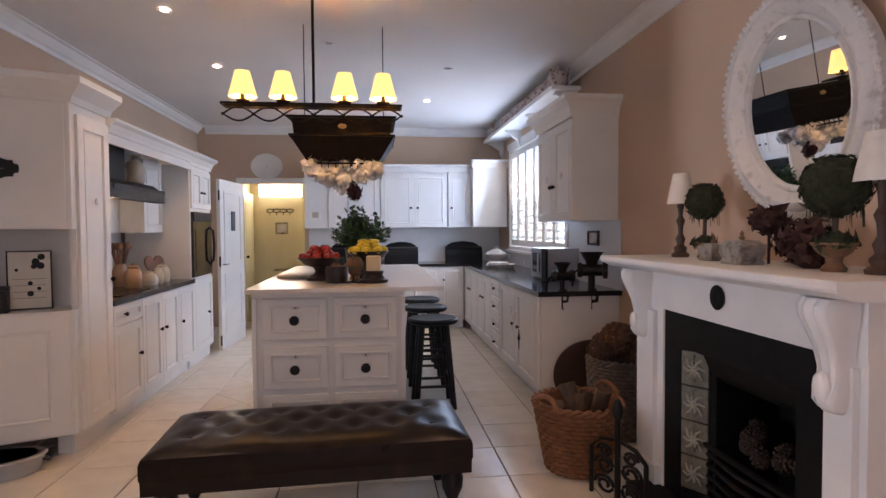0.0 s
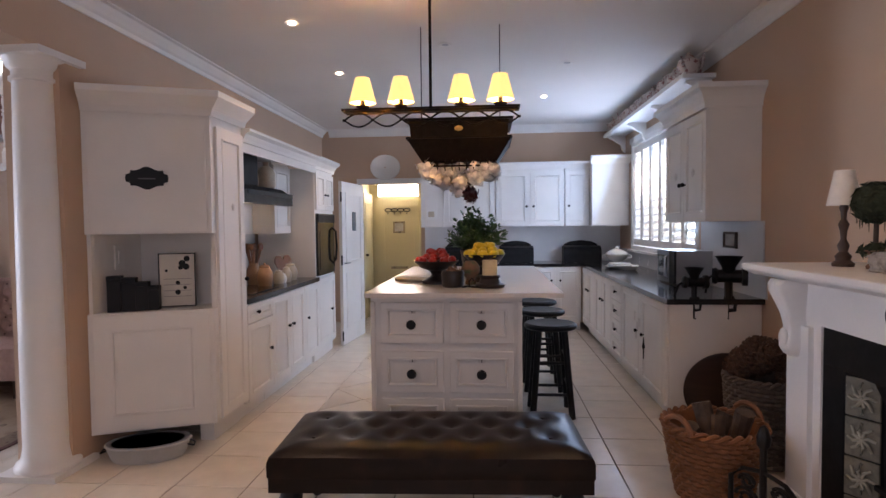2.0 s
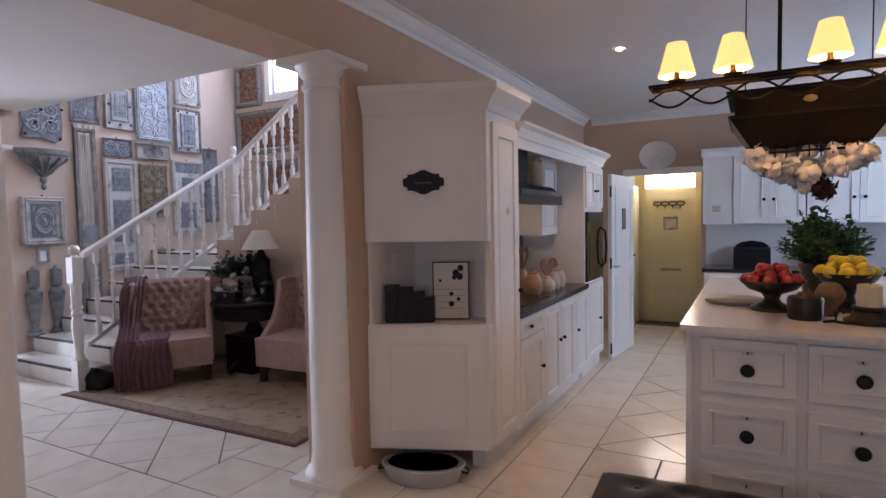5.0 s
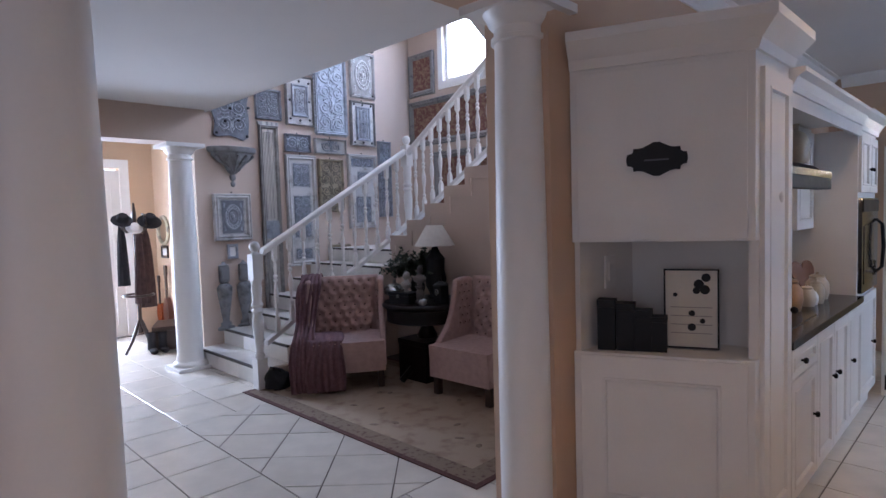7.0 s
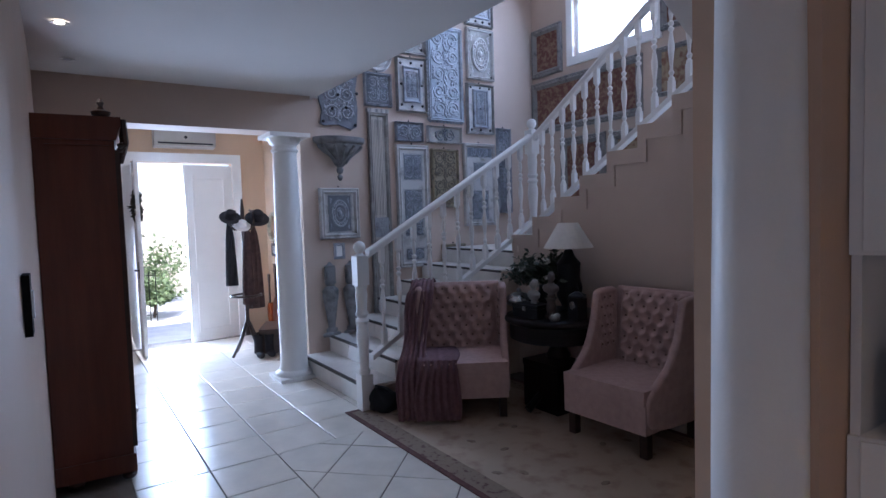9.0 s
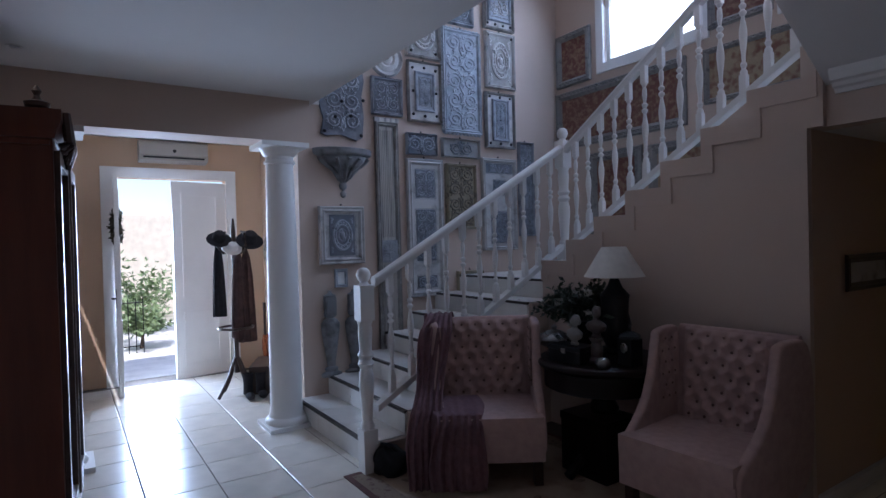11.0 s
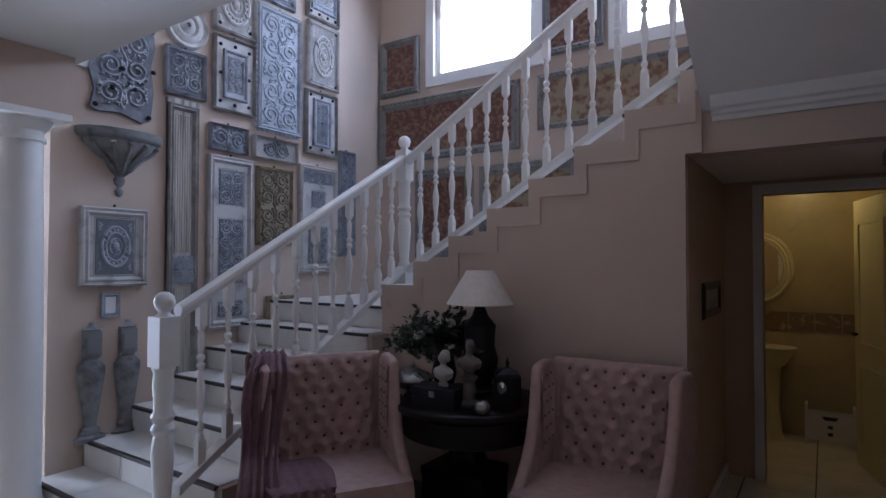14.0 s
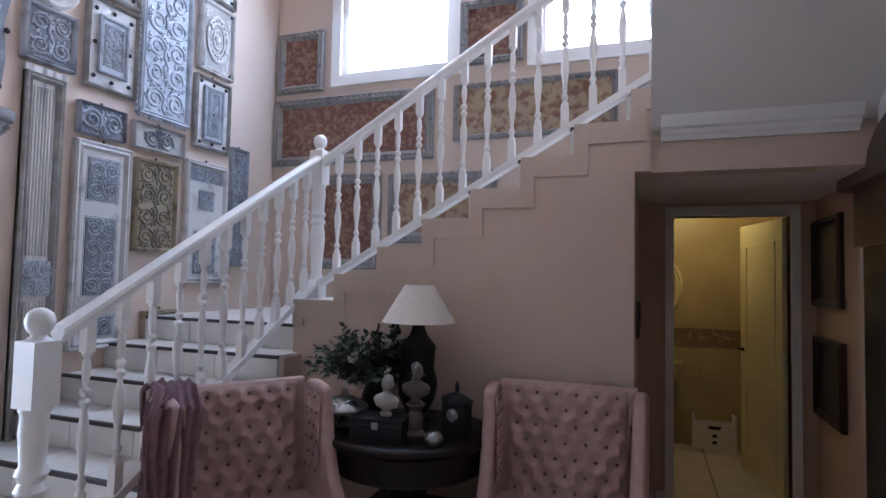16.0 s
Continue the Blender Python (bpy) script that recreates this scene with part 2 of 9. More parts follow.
def floor_slab():
    fl = structure("floor", boxes((-10.2, 2.3, -1.7, 10.2, -0.12, -0.006)), M_GROUT, "brown grout bed under cream floor tiles")
    return fl


FLOOR = floor_slab()

bm = B()
wall(bm, "y", 2.10, 2.30, -1.5, 9.0, 0, KC, holes=((5.72, 8.2, 1.13, 2.55),))
structure("wall_east", bm, M_KWALL, "tan painted kitchen wall")
bm = B()
wall(bm, "x", 8.9, 9.05, -2.40, 2.10, 0, KC, holes=((-1.80, -0.88, 0, 2.12),))
structure("wall_north", bm, M_KWALL, "tan painted kitchen wall with a doorway")
bm = B()
wall(bm, "y", -2.76, -2.40, -1.5, 9.05, 0, KC, holes=((1.50, 3.50, 0, 2.52),))
structure("wall_west_kitchen", bm, M_KWALL, "tan wall with a wide opening to the hall")
structure("wall_south", wall(B(), "x", -1.65, -1.5, -2.40, 2.10, 0, KC), M_KWALL, "plain tan wall")
structure("ceiling_kitchen", boxes((-2.40, 2.10, -1.5, 8.9, KC, KC + 0.12)), M_CEIL, "white kitchen ceiling")
structure("wall_hall_south", wall(B(), "x", 1.57, 1.75, -9.95, -2.762, 0, HC), M_HWALL, "peach painted hall wall")
structure("ceiling_hall", boxes((-7.45, -2.76, 1.75, 4.04, HC, HC + 0.18), (-3.85, -2.76, 4.04, 4.2, 3.42, 3.6)), M_CEIL, "white hall ceiling")
structure("ceiling_entry", boxes((-9.95, -7.45, 1.75, 4.35, 2.86, 2.98)), M_CEIL, "white entry ceiling")
structure("wall_entry_door", wall(B(), "y", -10.10, -9.95, 1.57, 4.5, 0, 2.86, holes=((2.66, 3.90, 0, 2.40),)), M_EWALL, "peach wall round the front door")
structure("wall_entry_north", wall(B(), "x", 4.35, 4.5, -9.95, -7.622, 0, 2.86), M_EWALL, "peach entry wall")
structure("wall_panels", wall(B(), "y", -7.62, -7.47, 3.98, 7.42, 0, TOP), M_HWALL, "tall peach stair wall hung with carved panels")
structure("wall_stair_north", wall(B(), "x", 7.27, 7.42, -7.47, -2.76, 2.2, TOP, holes=((-6.72, -5.58, 3.48, 4.85), (-4.76, -3.72, 3.48, 4.85))), M_HWALL, "tall peach stair wall with two windows")
structure("wall_stair_low", wall(B(), "x", 7.27, 7.42, -7.47, -4.4, 0, 2.2), M_HWALL, "peach wall under the stair")
structure("ceiling_stairwell", boxes((-7.62, -2.6, 3.9, 7.42, TOP, TOP + 0.12)), M_CEIL, "white stairwell ceiling")
structure("wall_upper_south", wall(B(), "x", 3.86, 4.04, -7.47, -2.76, HC + 0.18, TOP), M_HWALL, "peach upper wall over the hall")
structure("wall_upper_east", wall(B(), "y", -2.76, -2.6, 4.04, 7.42, KC, TOP), M_HWALL, "peach upper wall beside the stair")
# sloping soffit of the upper flight
structure("ceiling_soffit", prism(B(), [(5.80, 2.26), (5.80, 2.6), (4.04, 3.75), (4.04, 3.42)], "x", -3.85, -2.76), M_CEIL, "sloping white underside of the upper stair flight")
structure("beam_entry", boxes((-7.46, -7.14, 1.75, 3.98, 2.44, HC)), M_HWALL, "peach beam between the entry columns", 0.004)
# wall under the stair with the passage to the washroom
structure("wall_understair", wall(B(), "x", 5.66, 5.80, -3.93, -2.76, 0, 2.45, holes=((-3.93, -2.86, 0, 2.13),)), M_HWALL, "peach wall over the passage opening")
# passage walls take the darker kitchen tan, which paints in the passage's shade
structure("wall_passage_west", wall(B(), "y", -4.05, -3.93, 5.665, 7.0, 0, 2.13), M_KWALL, "passage wall in darker tan for its shade")
structure("ceiling_passage", boxes((-4.05, -2.76, 5.80, 7.0, 2.13, 2.2)), M_CEIL, "low passage ceiling")
structure("wall_washroom_front", wall(B(), "x", 7.0, 7.10, -4.4, -2.76, 0, 2.2, holes=((-3.68, -2.92, 0, 2.03),)), M_KWALL, "wall with the washroom doorway")
M_WCTILE = mat("washroom_ochre_tile", (0.50, 0.41, 0.22), 0.35, vary=0.06, scale=3, grain=30)
bm = B()
bx(bm, -4.5, -4.4, 7.0, 8.5, 0, 2.4)
bx(bm, -4.4, -2.76, 8.4, 8.5, 0, 2.4)
structure("wall_washroom", bm, M_WCTILE, "washroom walls in ochre tiles")
structure("ceiling_washroom", boxes((-4.4, -2.76, 7.42, 8.4, 2.4, 2.46), (-4.4, -2.76, 7.1, 7.42, 2.14, 2.2)), M_CEIL, "washroom ceiling")
# back passage behind the kitchen
bm = B()
bx(bm, -1.97, -1.84, 9.05, 9.8, 0, 2.4)
bx(bm, -0.86, -0.73, 9.05, 9.8, 0, 2.4)
wall(bm, "x", 9.7, 9.82, -1.84, -0.86, 0, 2.4, holes=((-1.70, -1.02, 1.97, 2.17),))
structure("wall_back_passage", bm, M_YELLOW, "yellow cream painted back passage")
structure("trim_back_door_head", boxes((-1.86, -0.84, 8.878, 8.899, 2.12, 2.20)), M_TRIM, "white architrave over the back doorway", 0.004)
structure("ceiling_back_passage", boxes((-1.97, -0.73, 9.05, 9.8, 2.4, 2.46)), M_CEIL, "back passage ceiling")


# ---------------- floor tiles are laid last; here trims, columns and the stair ----------------
def cove(name, pts, z, inward, size=0.10, label="white plaster cornice"):
    """A plaster cornice along a straight wall line between two plan points; inward is the way into the room."""
    (xa, ya), (xb, yb) = pts
    d = Vector((xb - xa, yb - ya, 0))
    ln = d.length
    d.normalize()
    w = Vector((*inward, 0))
    prof = [(0, -size), (0.012, -size), (0.02, -0.75 * size), (0.35 * size, -0.6 * size), (0.6 * size, -0.3 * size), (0.72 * size, -0.12 * size), (size, -0.08 * size), (size, 0), (0, 0)]
    bm = B()
    ends = [[bm.verts.new(Vector((xa, ya, z)) + d * s + w * u + Vector((0, 0, v))) for u, v in prof] for s in (0, ln)]
    n = len(prof)
    for i in range(n):
        bm.faces.new((ends[0][i], ends[0][(i + 1) % n], ends[1][(i + 1) % n], ends[1][i]))
    bm.faces.new(ends[0])
    bm.faces.new(ends[1])
    return structure(name, bm, M_TRIM, label)


cove("trim_cornice_west", ((-2.399, -1.5), (-2.399, 8.9)), KC - 0.001, (1, 0), 0.11)
cove("trim_cornice_east", ((2.099, -1.5), (2.099, 8.9)), KC - 0.001, (-1, 0), 0.11)
cove("trim_cornice_north", ((-2.28, 8.899), (1.98, 8.899)), KC - 0.001, (0, -1), 0.11)
# cornice under the sloping soffit and along its wall
structure("trim_soffit_cornice", prism(B(), [(5.659, 2.295), (5.64, 2.295), (5.63, 2.315), (5.61, 2.325), (5.60, 2.345), (5.58, 2.355), (5.57, 2.385), (5.56, 2.44), (5.659, 2.38)], "x", -3.80, -2.90), M_TRIM, "white cornice over the passage opening")
structure("trim_soffit_side", prism(B(), [(5.60, 2.29), (5.60, 2.41), (4.1, 3.40), (4.1, 3.28)], "x", -2.84, -2.765), M_TRIM, "white cornice rising along the soffit")


def column(name, at, height, r, label, square=0.0):
    """A plain column with a base block, rings, a slight swelling and a capital."""
    t = thing(name, label, "column", at, kind="structure")
    s = square or r * 1.45
    part("base", boxes((-s, s, -s, s, 0, 0.035)), M_TRIM, t, bevel=0.006)
    h = height
    bm = lathe(B(), [(r * 1.36, 0.035), (r * 1.36, 0.055), (r * 1.28, 0.075), (r * 1.12, 0.09), (r * 1.06, 0.12), (r, 0.17), (r, 0.3 * h), (r * 0.97, 0.55 * h), (r * 0.9, 0.8 * h), (r * 0.86, h - 0.20), (r * 0.86, h - 0.175), (r * 0.98, h - 0.17), (r * 0.98, h - 0.15), (r * 0.88, h - 0.145), (r * 0.88, h - 0.11), (r * 1.05, h - 0.09), (r * 1.2, h - 0.05), (r * 1.25, h - 0.04)], 40)
    part("shaft", bm, M_TRIM, t, smooth=True)
    part("capital", boxes((-s, s, -s, s, h - 0.04, h)), M_TRIM, t, bevel=0.006)
    return t


column("column_hall", (-2.55, 3.49, 0), 2.52, 0.130, "white plaster column at the opening to the hall", 0.19)
column("column_hall", (-2.41, 1.62, 0), 2.52, 0.126, "white plaster column at the opening to the hall", 0.19)
column("column_entry", (-7.34, 3.77, 0), 2.44, 0.135, "white plaster column beside the stair foot", 0.2)
column("column_entry", (-7.34, 2.13, 0), 2.44, 0.12, "white plaster column behind the armoire", 0.2)

# ---- stair ----
RISE, GO = 0.172, 0.30
M_STEP = mat("stair_cream_tile", (0.74, 0.71, 0.66), 0.3, vary=0.04, scale=6)
M_NOSE = mat("dark_stair_nosing", (0.05, 0.04, 0.035), 0.5, vary=0.1)
STAIR = thing("staircase", "tiled stair with dark nosings and white turned balustrade", "staircase", (0, 0, 0), kind="structure")


def step(x0, x1, y0, y1, z, front):
    """One step down to the floor, tiled, with a dark nosing line along its front ('y' or 'x' facing)."""
    s = part("step", boxes((x0, x1, y0, y1, 0.0 if x1 < -4.25 else 2.205, z - 0.012)), M_STEP, STAIR)
    n = max(1, round((x1 - x0 if front == "y" else y1 - y0) / 0.43))
    for i in range(n):
        if front == "y":
            a, b = x0 + (x1 - x0) * i / n + 0.003, x0 + (x1 - x0) * (i + 1) / n - 0.003
            part("tread_tile", boxes((a, b, y0 + 0.012, y1, z - 0.012, z)), M_STEP, s)
            part("riser_tile", boxes((a, b, y0 - 0.008, y0, z - RISE + 0.004, z - 0.022)), M_STEP, s)
        else:
            a, b = y0 + (y1 - y0) * i / n + 0.003, y0 + (y1 - y0) * (i + 1) / n - 0.003
            part("tread_tile", boxes((x0 + 0.012, x1, a, b, z - 0.012, z)), M_STEP, s)
            part("riser_tile", boxes((x0 - 0.008, x0, a, b, z - RISE + 0.004, z - 0.022)), M_STEP, s)
    part("nosing", boxes((x0, x1, y0 - 0.012, y0 + 0.014, z - 0.02, z + 0.001) if front == "y" else (x0 - 0.012, x0 + 0.014, y0, y1, z - 0.02, z + 0.001)), M_NOSE, s, "dark nosing strip")


for k in range(1, 7):
    step(-7.465, -6.02, 3.92 + GO * (k - 1), 3.92 + GO * k, RISE * k, "y")
step(-7.465, -6.07, 3.92 + GO * 6, 7.265, RISE * 7, "y")
for k in range(8, 16):
    step(-6.07 + GO * (k - 8), -6.07 + GO * (k - 7), 5.665, 7.265, RISE * k, "x")
# closed wall under the second flight, stepped, with a raised band that follows the steps
zig = [(-6.05, 0.0)]
for k in range(8, 15):
    zig += [(-6.05 + GO * (k - 8), RISE * k - 0.02), (-6.05 + GO * (k - 7) if k < 14 else -3.95, RISE * k - 0.02)]
zig += [(-3.95, RISE * 15 - 0.02), (-3.85, RISE * 15 - 0.02), (-3.85, 2.132), (-3.932, 2.132), (-3.932, 0.0)]
bm = prism(B(), zig, "y", 5.62, 5.664)
structure("wall_stringer", bm, M_HWALL, "peach wall under the stair, stepped along the treads")
bm = B()
for k in range(8, 16):
    x = -6.05 + GO * (k - 8)
    xe = x + GO if k < 15 else -3.85
    if xe > x:
        bx(bm, x - 0.003, min(xe + 0.075, -3.85), 5.606, 5.62, RISE * k - 0.115, RISE * k + 0.002)
        bx(bm, x - 0.003, x + 0.075, 5.606, 5.62, RISE * (k - 1) + 0.002, RISE * k - 0.115)
structure("trim_stringer_band", bm, M_HWALL, "raised peach band stepping along the stair")
bm = B()
for k in range(1, 7):
    bx(bm, -6.02, -5.985, 3.93 + GO * (k - 1), 3.93 + GO * k if k < 6 else 5.62, 0.0, RISE * k - 0.01)
structure("wall_stair_side", bm, M_HWALL, "peach side of the lower flight")

BAL = [(0.022, 0.0), (0.022, 0.02), (0.012, 0.035), (0.021, 0.06), (0.011, 0.08), (0.013, 0.12), (0.024, 0.22), (0.0235, 0.26), (0.012, 0.33), (0.010, 0.345), (0.022, 0.36), (0.022, 0.372), (0.010, 0.385), (0.021, 0.40), (0.0215, 0.412), (0.010, 0.425), (0.018, 0.48), (0.016, 0.52), (0.010, 0.535), (0.020, 0.55), (0.020, 0.56)]


def baluster(at, parent, height):
    """A turned baluster with square ends, its turning scaled to the height between the rails."""
    foot = 0.14
    turn = height - 0.14 - foot
    bm = boxes((-0.021, 0.021, -0.021, 0.021, 0, foot), (-0.021, 0.021, -0.021, 0.021, height - 0.14, height))
    lathe(bm, [(r, foot + z / 0.56 * turn) for r, z in BAL], 10)
    ob = part("baluster", bm, M_TRIM, parent, smooth=True)
    ob.location = at
    return ob


def newel(at, height, block):
    t = part("newel_post", B(), M_TRIM, STAIR, "white turned newel post with a ball top")
    bm = B()
    r = 0.052
    bx(bm, -r, r, -r, r, 0, block)
    z1 = height - 0.36
    z2 = height - 0.12
    n = z1 - block
    lathe(bm, [(0.045, block), (0.05, block + 0.02), (0.036, block + 0.05), (0.042, block + 0.2 * n), (0.053, block + 0.42 * n), (0.05, block + 0.5 * n), (0.04, block + 0.56 * n), (0.056, block + 0.60 * n), (0.04, block + 0.64 * n), (0.056, block + 0.68 * n), (0.042, block + 0.72 * n), (0.044, block + 0.78 * n), (0.05, block + 0.88 * n), (0.045, block + 0.96 * n), (0.054, z1 - 0.01), (0.052, z1)], 20)
    bx(bm, -r, r, -r, r, z1, z2)
    lathe(bm, [(0.05, z2), (0.03, z2 + 0.012), (0.026, z2 + 0.022), (0.042, z2 + 0.04), (0.05, z2 + 0.07), (0.042, z2 + 0.10), (0.02, z2 + 0.117), (0.004, z2 + 0.12)], 20)
    bmesh.ops.recalc_face_normals(bm, faces=bm.faces)
    bm.to_mesh(t.data)
    bm.free()
    t.data.shade_smooth()
    t.data.set_sharp_from_angle(angle=radians(40))
    t.location = at
    return t


def rail_pair(p, q, z_low, slope, gap, count, ends):
    """Handrail, lower rail and turned balusters from plan point p to q."""
    p, q = Vector(p), Vector(q)
    ln = (q - p).length
    d = (q - p) / ln
    side = Vector((-d.y, d.x))

    def bar(name, dz, half, h, profile):
        bm = B()
        ends2 = [[bm.verts.new((*(p + d * s + side * u * half), z_low + slope * s + dz + v * h)) for u, v in profile] for s in (0, ln)]
        n = len(profile)
        for i in range(n):
            bm.faces.new((ends2[0][i], ends2[0][(i + 1) % n], ends2[1][(i + 1) % n], ends2[1][i]))
        bm.faces.new(ends2[0])
        bm.faces.new(ends2[1])
        return part(name, bm, M_TRIM, STAIR, smooth=True)
    bar("lower_rail", 0, 0.032, 0.045, [(-1, 0), (1, 0), (1, 1), (-1, 1)])
    bar("handrail", gap, 0.034, 0.07, [(-0.7, 0), (0.7, 0), (0.75, 0.35), (1, 0.5), (0.95, 0.8), (0.5, 1), (-0.5, 1), (-0.95, 0.8), (-1, 0.5), (-0.75, 0.35)])
    for i in range(count):
        s = ln * (i + ends) / (count - 1 + 2 * ends)
        at = p + d * s
        baluster((at.x, at.y, z_low + slope * s + 0.02), STAIR, gap)


newel((-5.96, 3.885, RISE * 0), 1.40, 0.30)
newel((-6.10, 5.95, RISE * 7), 1.35, 0.30)
rail_pair((-5.97, 3.96), (-6.09, 5.90), 0.40, 0.548, 0.86, 11, 0.8)
rail_pair((-6.05, 5.94), (-3.55, 5.60), 1.46, 0.525, 0.86, 15, 0.8)


# ---------------- kitchen units ----------------
def base_unit(name, label, at, rz, w, fronts, depth=0.56, h=0.89, plinth=0.12, recess=0.07, group=""):
    """A base cabinet; fronts are (x0, x1, z0, z1, knob x, knob z)."""
    t = thing(name, label, "cabinet", at, rz, group)
    part("body", boxes((0, w, 0.0, depth, plinth, h)), M_CAB, t)
    part("plinth", boxes((0.002, w - 0.002, recess, depth - 0.01, 0, plinth)), M_CAB, t)
    for x0, x1, z0, z1, kx, kz in fronts:
        d = part("door" if z1 - z0 > 0.3 else "drawer_front", shaker(B(), x0 + 0.003, x1 - 0.003, z0, z1, rail=0.055 if z1 - z0 > 0.3 else 0.035), M_CAB, t)
        if kx is not None:
            knob(d, kx, -0.02, kz, 0.016)
    return t


def wall_unit(name, label, at, rz, w, z0, z1, depth, doors, crown=(0.12, 0.08), group="", knob_z=None):
    t = thing(name, label, "cabinet", at, rz, group)
    part("body", boxes((0, w, 0, depth, z0, z1)), M_CAB, t, bevel=0.002)
    for x0, x1, kx in doors:
        d = part("door", shaker(B(), x0 + 0.003, x1 - 0.003, z0 + 0.004, z1 - 0.03, rail=0.06), M_CAB, t)
        if kx is not None:
            knob(d, kx, -0.02, knob_z or z0 + 0.35 * (z1 - z0), 0.018)
    if crown:
        bm = B()
        cornice_run(bm, -0.02, w + 0.02, 0.0, z1, *crown)
        part("cornice", bm, M_CAB, t)
    return t


XL, XR = -1.70, 1.45
# left run, facing east
base_unit("base_cabinet", "white painted base cabinet with a drawer over a door", (XL, 4.43, 0), 90, 0.50, [(0, 0.5, 0.74, 0.88, 0.17, 0.81), (0, 0.5, 0.13, 0.73, 0.42, 0.47)], group="left base cabinets")
base_unit("base_cabinet", "white painted two-door base cabinet", (XL, 4.93, 0), 90, 0.84, [(0, 0.42, 0.13, 0.88, 0.36, 0.58), (0.42, 0.84, 0.13, 0.88, 0.47, 0.58)], group="left base cabinets")
base_unit("base_cabinet", "white painted one-door base cabinet", (XL, 5.77, 0), 90, 0.48, [(0, 0.48, 0.13, 0.88, 0.07, 0.56)], group="left base cabinets")
tagged(part("worktop", boxes((-2.395, XL + 0.025, 4.432, 6.262, 0.89, 0.93)), M_GRANITE, None, bevel=0.004), "black polished granite worktop on white cabinets", "worktop")
structure("trim_splashback_west", boxes((-2.397, -2.385, 4.432, 6.262, 0.93, 1.41)), M_SPLASH, "white tiled splashback behind the hob")

# tall pantry with a slanted end
A, Bp, C0 = (XL, 3.945), (-2.395, 3.66), (-2.395, 4.43)
PAN = thing("pantry_cabinet", "tall white pantry cabinet with a slanted end and niche", "cabinet")


def slant(z0, z1, inset=0.0):
    return prism(B(), [(A[0] - inset, A[1]), (A[0] - inset, 4.43), C0, (Bp[0], Bp[1] + inset)], "z", z0, z1)


part("lower_body", slant(0.15, 0.93), M_CAB, PAN, bevel=0.002)
part("upper_body", slant(1.44, 2.22), M_CAB, PAN, bevel=0.002)
part("niche_back", prism(B(), [(XL, 3.99), (XL, 4.43), C0, (-2.395, 4.2), (-1.74, 4.2), (-1.74, 3.99)], "z", 0.93, 1.44), M_CAB, PAN)
part("niche_side", boxes((-2.396, -2.37, 3.68, 4.2, 0.93, 1.44)), M_CAB, PAN)
part("foot", boxes((XL - 0.16, XL - 0.06, 4.02, 4.428, 0, 0.15)), M_CAB, PAN, bevel=0.003)
dx, dy = Bp[0] - A[0], Bp[1] - A[1]
ln = math.hypot(dx, dy)
ang = math.degrees(math.atan2(-dy, -dx))


def on_slant(name, bm, material, parent, label="", bevel=0.0, smooth=False):
    """A part laid out along the slanted end: local x from the wall corner, front towards -y."""
    bmesh.ops.transform(bm, verts=bm.verts, matrix=pose(Bp[0], Bp[1], 0, 0, 0, ang))
    return part(name, bm, material, parent, label, bevel, smooth)


on_slant("end_panel", shaker(B(), 0.03, ln - 0.03, 0.16, 0.92, rail=0.10, t=0.014, sink=0.006), M_CAB, PAN)
on_slant("end_panel", boxes((0.03, ln - 0.03, -0.012, 0.0, 1.45, 2.2)), M_CAB, PAN, bevel=0.0015)
d = part("door", shaker(B(), 4.002, 4.42, 0.16, 2.16, y=-XL, rail=0.07), M_CAB, PAN)
bmesh_tmp = B()
bmesh_tmp.from_mesh(d.data)
bmesh.ops.transform(bmesh_tmp, verts=bmesh_tmp.verts, matrix=pose(0, 0, 0, 0, 0, 90))
bmesh_tmp.to_mesh(d.data)
bmesh_tmp.free()
# crown of the pantry, along the slant and the front
bm = B()
ring = [(0.0, 2.22), (0.015, 2.22), (0.03, 2.26), (0.07, 2.30), (0.10, 2.33), (0.10, 2.37), (-0.02, 2.37)]
nrm = Vector((math.sin(radians(ang)), -math.cos(radians(ang))))
mit = (nrm + Vector((1, 0))).normalized() / math.cos(math.acos(max(-1, min(1, nrm.x))) / 2)
rows = []
for o, z in ring:
    rows.append([bm.verts.new((Bp[0] + nrm.x * o * 1.0, Bp[1] + nrm.y * o, z)), bm.verts.new((A[0] + mit.x * o, A[1] + mit.y * o, z)), bm.verts.new((A[0] + o, 4.46, z))])
for a, b in zip(rows, rows[1:]):
    for i in (0, 1):
        bm.faces.new((a[i], a[i + 1], b[i + 1], b[i]))
bm.faces.new([r[2] for r in rows])
bm.faces.new([r[0] for r in rows])
part("cornice", bm, M_CAB, PAN)
part("top", prism(B(), [(A[0], A[1]), (A[0], 4.45), (-2.395, 4.45), Bp], "z", 2.34, 2.36), M_CAB, PAN)
bm = B()
ball(bm, (0, 0, 0), 0.02, 2, (1, 0.4, 1.3))
bmesh.ops.transform(bm, verts=bm.verts, matrix=pose(XL + 0.028, 4.21, 1.62, 0, 0, 90))
part("door_plaque", bm, M_WHITEWASH, PAN, "small white oval plaque", smooth=True)
knobw = B()
ball(knobw, (XL + 0.035, 4.40, 1.09), 0.017, 2)
part("knob", knobw, M_BRONZE, PAN, "dark knob", smooth=True)
